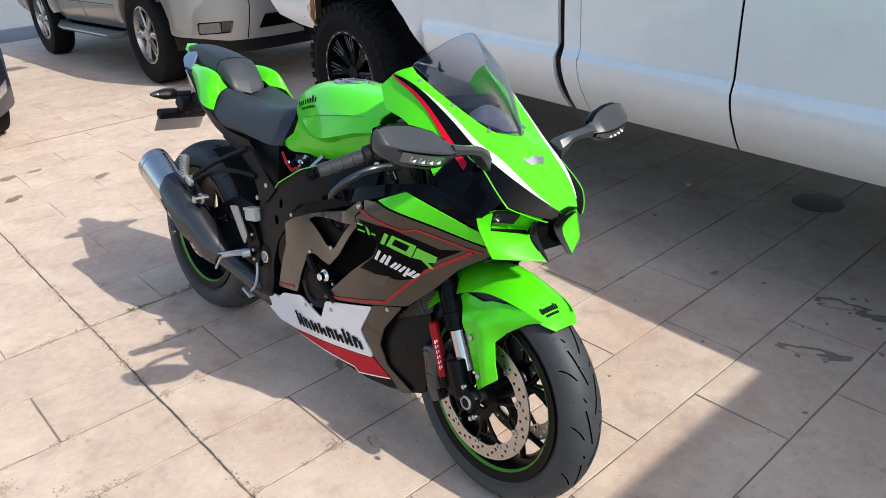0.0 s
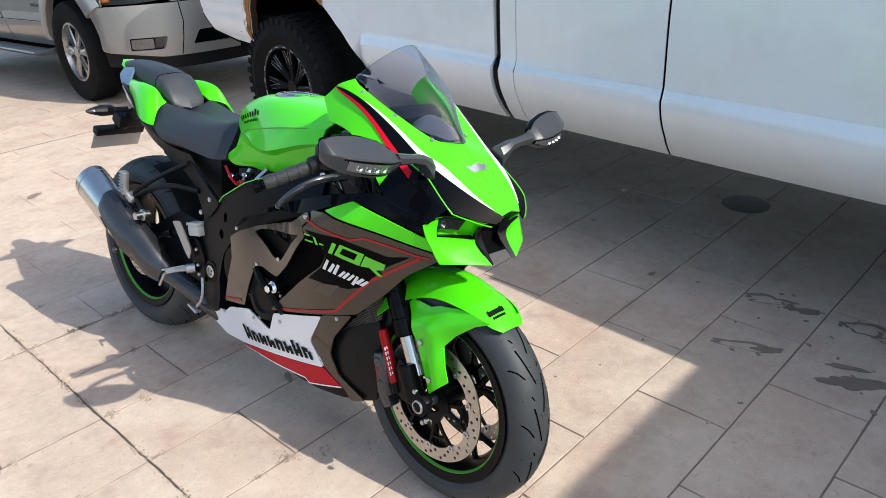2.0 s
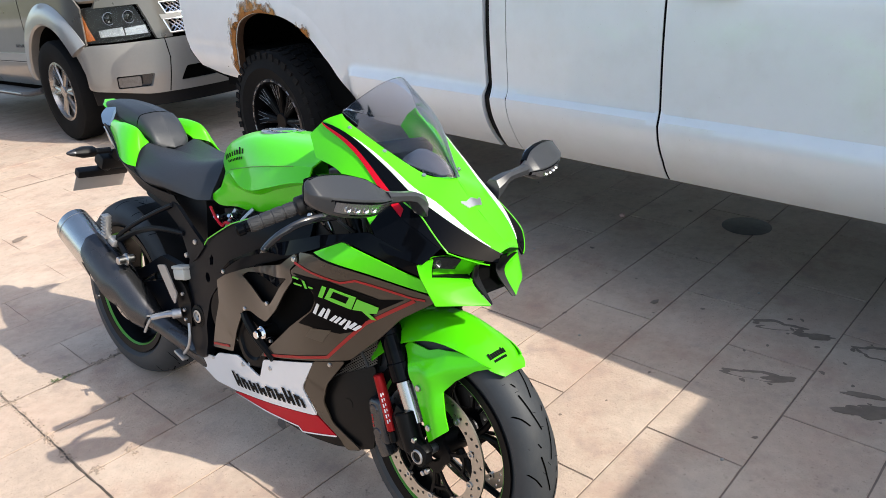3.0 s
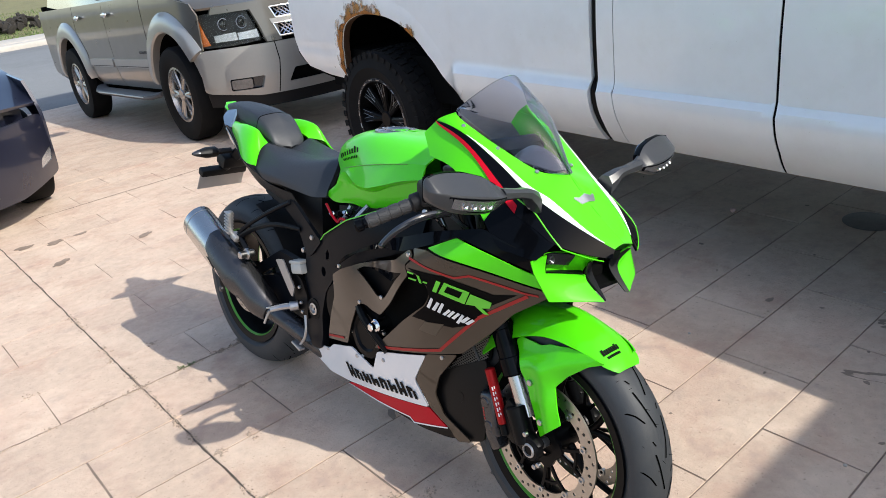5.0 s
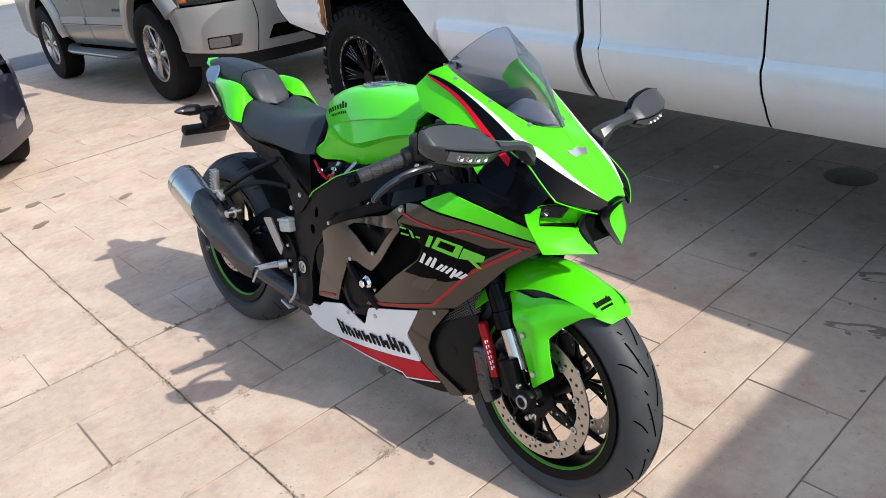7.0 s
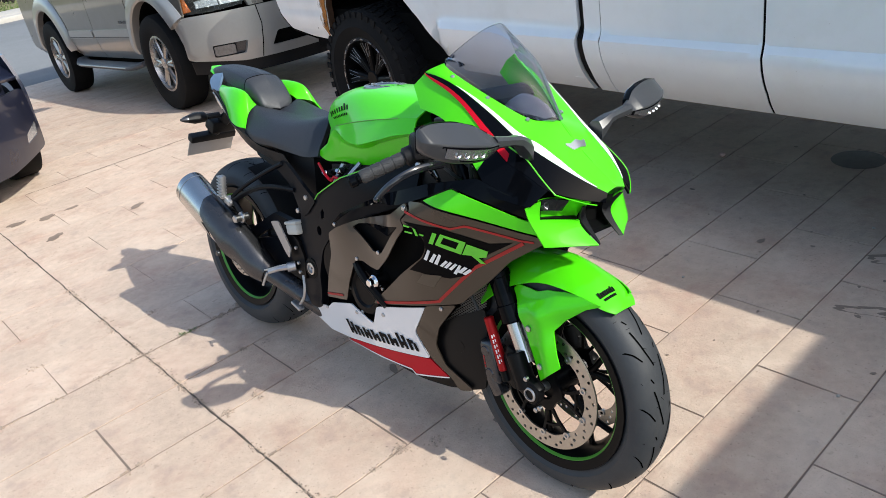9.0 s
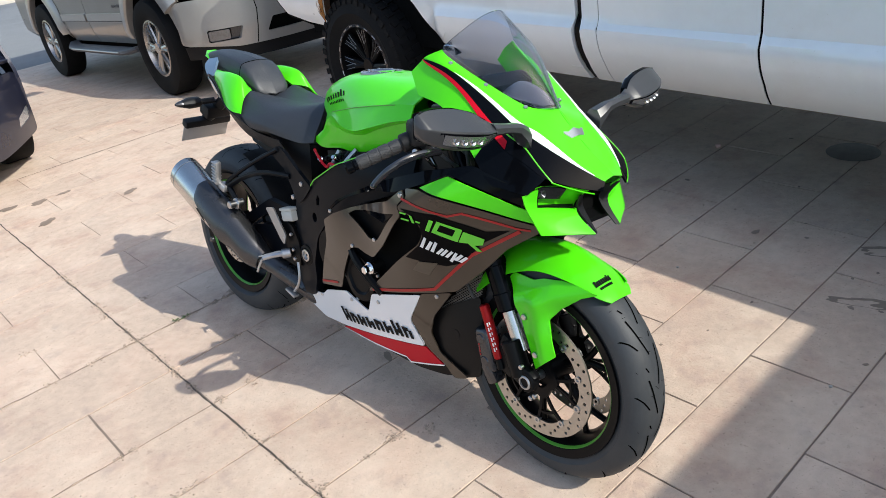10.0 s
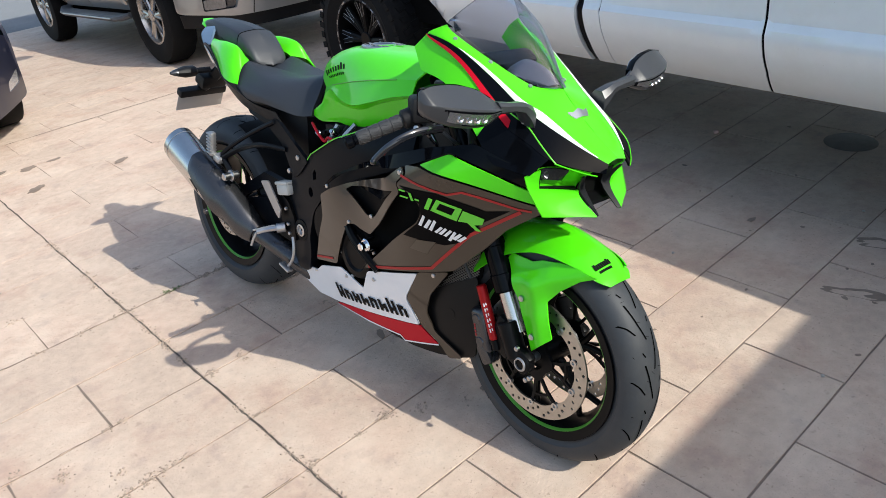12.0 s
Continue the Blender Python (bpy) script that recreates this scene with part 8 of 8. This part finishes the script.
bars = new("handlebar")
bars.parent = bike
for s in (-1, 1):
    # outline points are for the steered bar
    g0, g1 = Vector((1.05, s * 0.362, 0.806)), Vector((1.122, s * 0.245, 0.858))
    d = (g1 - g0).normalized()
    bm = bmesh.new()
    cyl(bm, g0 + d * 0.030, g1, 0.0158, seg=24, bevel=0.002)
    for k in range(4):
        # sleeves parted by narrow slits, with small diamonds standing on them
        c = g0 + d * (0.034 + 0.027 * k)
        cyl(bm, c, c + d * 0.0245, 0.0170, seg=24, bevel=0.0012)
        for q in range(10):
            a = 2 * math.pi * q / 10 + 0.3 * k
            u_ = d.orthogonal().normalized()
            rad_ = u_ * math.cos(a) + d.cross(u_) * math.sin(a)
            tube(bm, [c + d * 0.004 + rad_ * 0.0168, c + d * 0.020 + (rad_ + d.cross(rad_) * 0.25).normalized() * 0.0168], 0.0009, 5, 1)
    grip = part("grip", bm, GRIP, bars, "ribbed grey-black rubber grip")
    bm = bmesh.new()
    cyl(bm, g0 + d * 0.000, g0 + d * 0.022, 0.0150, seg=24, bevel=0.004)
    cyl(bm, g0 + d * 0.022, g0 + d * 0.033, 0.0125, seg=24, bevel=0.001)
    part("bar_end", bm, GLOSS_BLACK, bars, "gloss black bar end weight")
    bm = bmesh.new()
    cyl(bm, g1 - d * 0.004, g1 + d * 0.045, 0.023, seg=20, bevel=0.004)
    box(bm, (0.06, 0.055, 0.06), g1 + d * 0.04 + Vector((0.005, 0, 0.012)), (0, 0, s * 30), 0.012)
    cyl(bm, g1, (1.165, s * 0.105, 0.885), 0.012, seg=14)
    part("switch_housing", bm, PLASTIC, bars)
    bm = bmesh.new()
    tube(bm, [(1.145, s * 0.357, 0.785), (1.152, s * 0.349, 0.797), (1.170, s * 0.331, 0.820), (1.185, s * 0.297, 0.838), (1.195, s * 0.258, 0.846), (1.200, s * 0.198, 0.845)], 0.0050, 10, taper=0.0075, flat=1.4)
    bmesh.ops.create_icosphere(bm, subdivisions=2, radius=0.0078, matrix=Matrix.Translation((1.144, s * 0.358, 0.783)))
    part("lever", bm, LEVER_BLACK, bars, "gloss black lever")
    bm = bmesh.new()
    cyl(bm, (1.165, s * 0.205, 0.862), (1.195, s * 0.13, 0.905), 0.014, seg=14, bevel=0.003)
    part("master_cylinder", bm, BLACK, bars)
bm = bmesh.new()
cyl(bm, (1.17, -0.165, 0.895), (1.17, -0.165, 0.945), 0.021, seg=20, bevel=0.003)
part("brake_reservoir", bm, PLASTIC, bars)

for k, (pts, r, mt) in enumerate((([(1.168, -0.20, 0.872), (1.215, -0.17, 0.86), (1.235, -0.13, 0.82), (1.215, -0.10, 0.76), (1.20, -0.09, 0.70)], 0.0055, RUBBER),
                                  ([(1.14, -0.20, 0.868), (1.185, -0.185, 0.835), (1.205, -0.15, 0.80), (1.17, -0.11, 0.79)], 0.0045, RUBBER),
                                  ([(1.13, -0.21, 0.852), (1.165, -0.20, 0.815), (1.15, -0.16, 0.785), (1.10, -0.13, 0.80)], 0.0040, LEVER_BLACK),
                                  ([(1.195, -0.13, 0.905), (1.23, -0.15, 0.885), (1.25, -0.16, 0.845), (1.24, -0.14, 0.79)], 0.0048, RUBBER))):
    bm = bmesh.new()
    tube(bm, pts, r, 8, 8)
    part("control_cable", bm, mt, bars, "black control cable")
for x, y, z in ((1.198, -0.150, 0.886), (1.172, -0.206, 0.866), (1.150, -0.232, 0.842)):
    bb = bmesh.new()
    bolt(bb, (x, y, z), (0.5, -0.8, 0.3), 0.0065, 0.005)
    part("bolt", bb, BOLT, bars)

# front mudguard
fender = new("front_mudguard")
fender.parent = bike
ax, az = 1.45, 0.297
rows_f = []
for ang, rc, wd, drop in ((54, 0.310, 0.036, 0.004), (59, 0.314, 0.056, 0.012), (72, 0.324, 0.070, 0.030), (90, 0.334, 0.080, 0.050), (108, 0.336, 0.086, 0.066), (124, 0.330, 0.090, 0.070), (140, 0.322, 0.088, 0.060)):
    a = radians(ang)
    row = []
    for t in (-1, -0.72, -0.35, 0, 0.35, 0.72, 1):
        r = rc - drop * abs(t) ** 2.2
        row.append((ax + r * math.cos(a), wd * t, az + r * math.sin(a)))
    rows_f.append(row)
bm = bmesh.new()
patch(bm, rows_f, 6, 3, thick=0.003)
part("crown", bm, GREEN, fender, "lime green mudguard crown", m=S)


def guard_skin(s):
    def put(x, z, h):
        t = min(max((z - 0.42) / 0.17, 0), 1)
        f = max(0, x - 1.48) * (1 if s < 0 else 2.6)
        d = (z - 0.495) - (x - 1.40) * 0.42
        e = (x - 1.462) + (z - 0.45) * 0.30
        h += 0.015 * math.exp(-(d / 0.03) ** 2) + 0.012 * math.exp(-(e / 0.03) ** 2) / (1 + math.exp(d * 150))
        return Vector((x, s * (0.116 - 0.040 * t ** 1.3 - 0.20 * f + h), z))
    return put


for s in (-1, 1):
    bm = bmesh.new()
    sheet(bm, rounded([(1.342, 0.538), (1.354, 0.552), (1.420, 0.552), (1.448, 0.564), (1.500, 0.574), (1.548, 0.576), (1.602, 0.568), (1.564, 0.551), (1.515, 0.511), (1.489, 0.478), (1.514, 0.39), (1.455, 0.334), (1.432, 0.392), (1.384, 0.49)], 0.004), guard_skin(s), 0.003, 0.008)
    side = part("side_guard", bm, GREEN, fender, "lime green fork guard", sharp=35, m=SF)
    for x, z in ((1.416, 0.462), (1.462, 0.380)):
        bb = bmesh.new()
        p = guard_skin(s)(x, z, 0.002)
        bolt(bb, p, (0, s, 0), 0.0085, 0.005)
        part("bolt", bb, BOLT, fender, m=SF)


def crown_skin(a, b, h):
    """On the crown near its tip: a is the angle round the axle, b the place across."""
    f = min(max((a - radians(54)) / radians(18), 0), 1)
    rc, wd, drop = 0.310 + 0.014 * f, 0.036 + 0.034 * f ** 0.7, 0.004 + 0.016 * f
    r = rc - drop * min(1, abs(b) / wd) ** 2.2 + h + 0.0015
    return Vector((ax + r * math.cos(a), b, az + r * math.sin(a)))


bm = bmesh.new()
for i in range(8):
    y = -0.044 + i * 0.0064
    sheet(bm, [(radians(62.6), y), (radians(62.6), y + 0.0047), (radians(64.8 if i % 6 else 65.4), y + 0.0052), (radians(64.8 if i % 6 else 65.4), y + 0.0005)], crown_skin, 0.001, 0.5)
for i in range(8):
    y = -0.038 + i * 0.0050
    sheet(bm, [(radians(60.7), y), (radians(60.7), y + 0.0035), (radians(61.8), y + 0.0035), (radians(61.8), y)], crown_skin, 0.001, 0.5)
part("guard_decal", bm, BLACK_DECAL, fender, "black lettering shown as bars", m=S)

# decals on the side fairing, as plain shapes
def decal(name, outlines, material, label, off=0.0035):
    bm = bmesh.new()
    for o in outlines:
        sheet(bm, o, right_skin, 0.0012, 0.02, off)
    part(name, bm, material, body, label)


decal("black_patch", [[(1.116, 0.699), (1.228, 0.703), (1.341, 0.676), (1.40, 0.689), (1.324, 0.642), (1.254, 0.572), (1.217, 0.558), (1.100, 0.560), (1.156, 0.607), (1.174, 0.635), (1.176, 0.665), (1.148, 0.691)]], BLACK_FILM, "gloss black graphic", 0.002)
bm = bmesh.new()
polyline_sheet(bm, [(1.118, 0.724), (1.257, 0.705), (1.293, 0.717), (1.42, 0.698), (1.449, 0.697)], 0.0052, right_skin)
polyline_sheet(bm, [(0.912, 0.400), (1.165, 0.478), (1.285, 0.600), (1.425, 0.692)], 0.008, right_skin)
polyline_sheet(bm, [(0.625, 0.333), (0.728, 0.362)], 0.007, right_skin)
part("red_line", bm, RED_LINE, body, "thin red line")
for o in ([(1.191, 0.657), (1.210, 0.689), (1.220, 0.687), (1.201, 0.655)], [(1.267, 0.636), (1.287, 0.668), (1.334, 0.655), (1.324, 0.637), (1.303, 0.632), (1.317, 0.617), (1.305, 0.616), (1.288, 0.636)],
          [(1.119, 0.692), (1.140, 0.692), (1.138, 0.688), (1.117, 0.688)], [(1.122, 0.677), (1.148, 0.677), (1.146, 0.673), (1.120, 0.673)], [(1.150, 0.690), (1.158, 0.689), (1.164, 0.671), (1.157, 0.671)], [(1.170, 0.679), (1.182, 0.678), (1.180, 0.674), (1.168, 0.675)]):
    decal("model_mark", [o], GREEN_EDGE, "lime model mark shown as plain blocks", 0.0045)
bm = bmesh.new()
sheet(bm, [(1.207, 0.655), (1.230, 0.688), (1.286, 0.673), (1.264, 0.636)], right_skin, 0.0012, 0.02, 0.0045, [[(1.222, 0.661), (1.236, 0.680), (1.270, 0.670), (1.256, 0.650)]])
part("model_mark", bm, GREEN_EDGE, body, "lime model mark shown as plain blocks")
# a brush-like name, as plain tapered strokes
for d, h_, w_ in ((0.0, 0.031, 0.007), (0.013, 0.026, 0.008), (0.026, 0.030, 0.007), (0.039, 0.018, 0.006), (0.049, 0.019, 0.006), (0.060, 0.019, 0.006), (0.069, 0.027, 0.006), (0.079, 0.018, 0.009), (0.090, 0.016, 0.008)):
    x, z = 1.162 + d, 0.606 - 0.30 * d - (0.008 if 0.065 < d < 0.075 else 0)
    decal("name_mark", [[(x, z), (x + w_, z - 0.003), (x + w_ + 0.018, z + h_ - 0.004), (x + 0.6 * w_ + 0.016, z + h_)]], WHITE_DECAL, "white brush-like name shown as plain strokes", 0.0045)
decal("warning_label", [[(1.113, 0.525), (1.142, 0.557), (1.196, 0.563), (1.163, 0.521)]], GREY_DECAL, "small brown label")
# the large mark along the belly: slanted plain bars, two or three to a block
for k in range(8):
    x, z = 0.728 + 0.0415 * k, 0.228 + 0.0070 * k
    tall = 0.034 if k not in (0, 6) else 0.046
    for q, (dx, w_, h0, h1) in enumerate(((0.0, 0.010, 0.0, tall), (0.021, 0.010, 0.0, tall * (0.72 if k % 2 else 0.9)), (0.009, 0.013, 0.010 + 0.012 * (k % 3 == 1), 0.020 + 0.012 * (k % 3 == 1)))):
        at_ = lambda a, b: (x + a - 0.34 * b, z + b + 0.165 * a)
        decal("belly_mark", [[at_(dx, h0), at_(dx + w_, h0), at_(dx + w_, h1), at_(dx, h1)]], BLACK_DECAL, "large black mark shown as plain bars")
decal("belly_edge", [[(0.69, 0.185), (0.853, 0.189), (0.997, 0.199), (1.012, 0.187), (1.142, 0.224), (1.142, 0.228), (1.012, 0.191), (0.997, 0.203), (0.853, 0.193)]], WHITE_DECAL, "white edge of the red flash", 0.002)
for x, z in ((0.925, 0.362), (1.165, 0.455), (0.60, 0.275), (0.79, 0.325), (1.112, 0.730), (0.955, 0.565), (0.735, 0.592), (0.835, 0.512)):
    bb = bmesh.new()
    bolt(bb, right_skin(x, z, 0.001), (0, -1, 0), 0.0065, 0.003)
    part("bolt", bb, BOLT, body)

# radiator with its mesh
bm = bmesh.new()
box(bm, (0.03, 0.19, 0.36), (1.17, 0, 0.45), (0, -16, 0), 0.005)
part("radiator", bm, BLACK, bike)
# side stand and chain on the far side
bm = bmesh.new()
tube(bm, [(0.55, 0.11, 0.24), (0.50, 0.19, 0.12), (0.46, 0.255, 0.038)], 0.011, 10)
box(bm, (0.06, 0.04, 0.008), (0.455, 0.265, 0.038), (-10, 0, 0), 0.003)
part("side_stand", bm, BLACK, bike)
bm = bmesh.new()
for z0, z1 in ((0.345, 0.44), (0.288, 0.36)):
    tube(bm, [(0.0, 0.10, z0), (0.27, 0.10, (z0 + z1) / 2), (0.52, 0.10, z1)], 0.009, 6)
revolve(bm, [(0.085, 0.096), (0.085, 0.104), (0.05, 0.104), (0.05, 0.096)], (0, 0, 0.318), "y", 30)
part("drive_chain", bm, HEATSHIELD, bike)
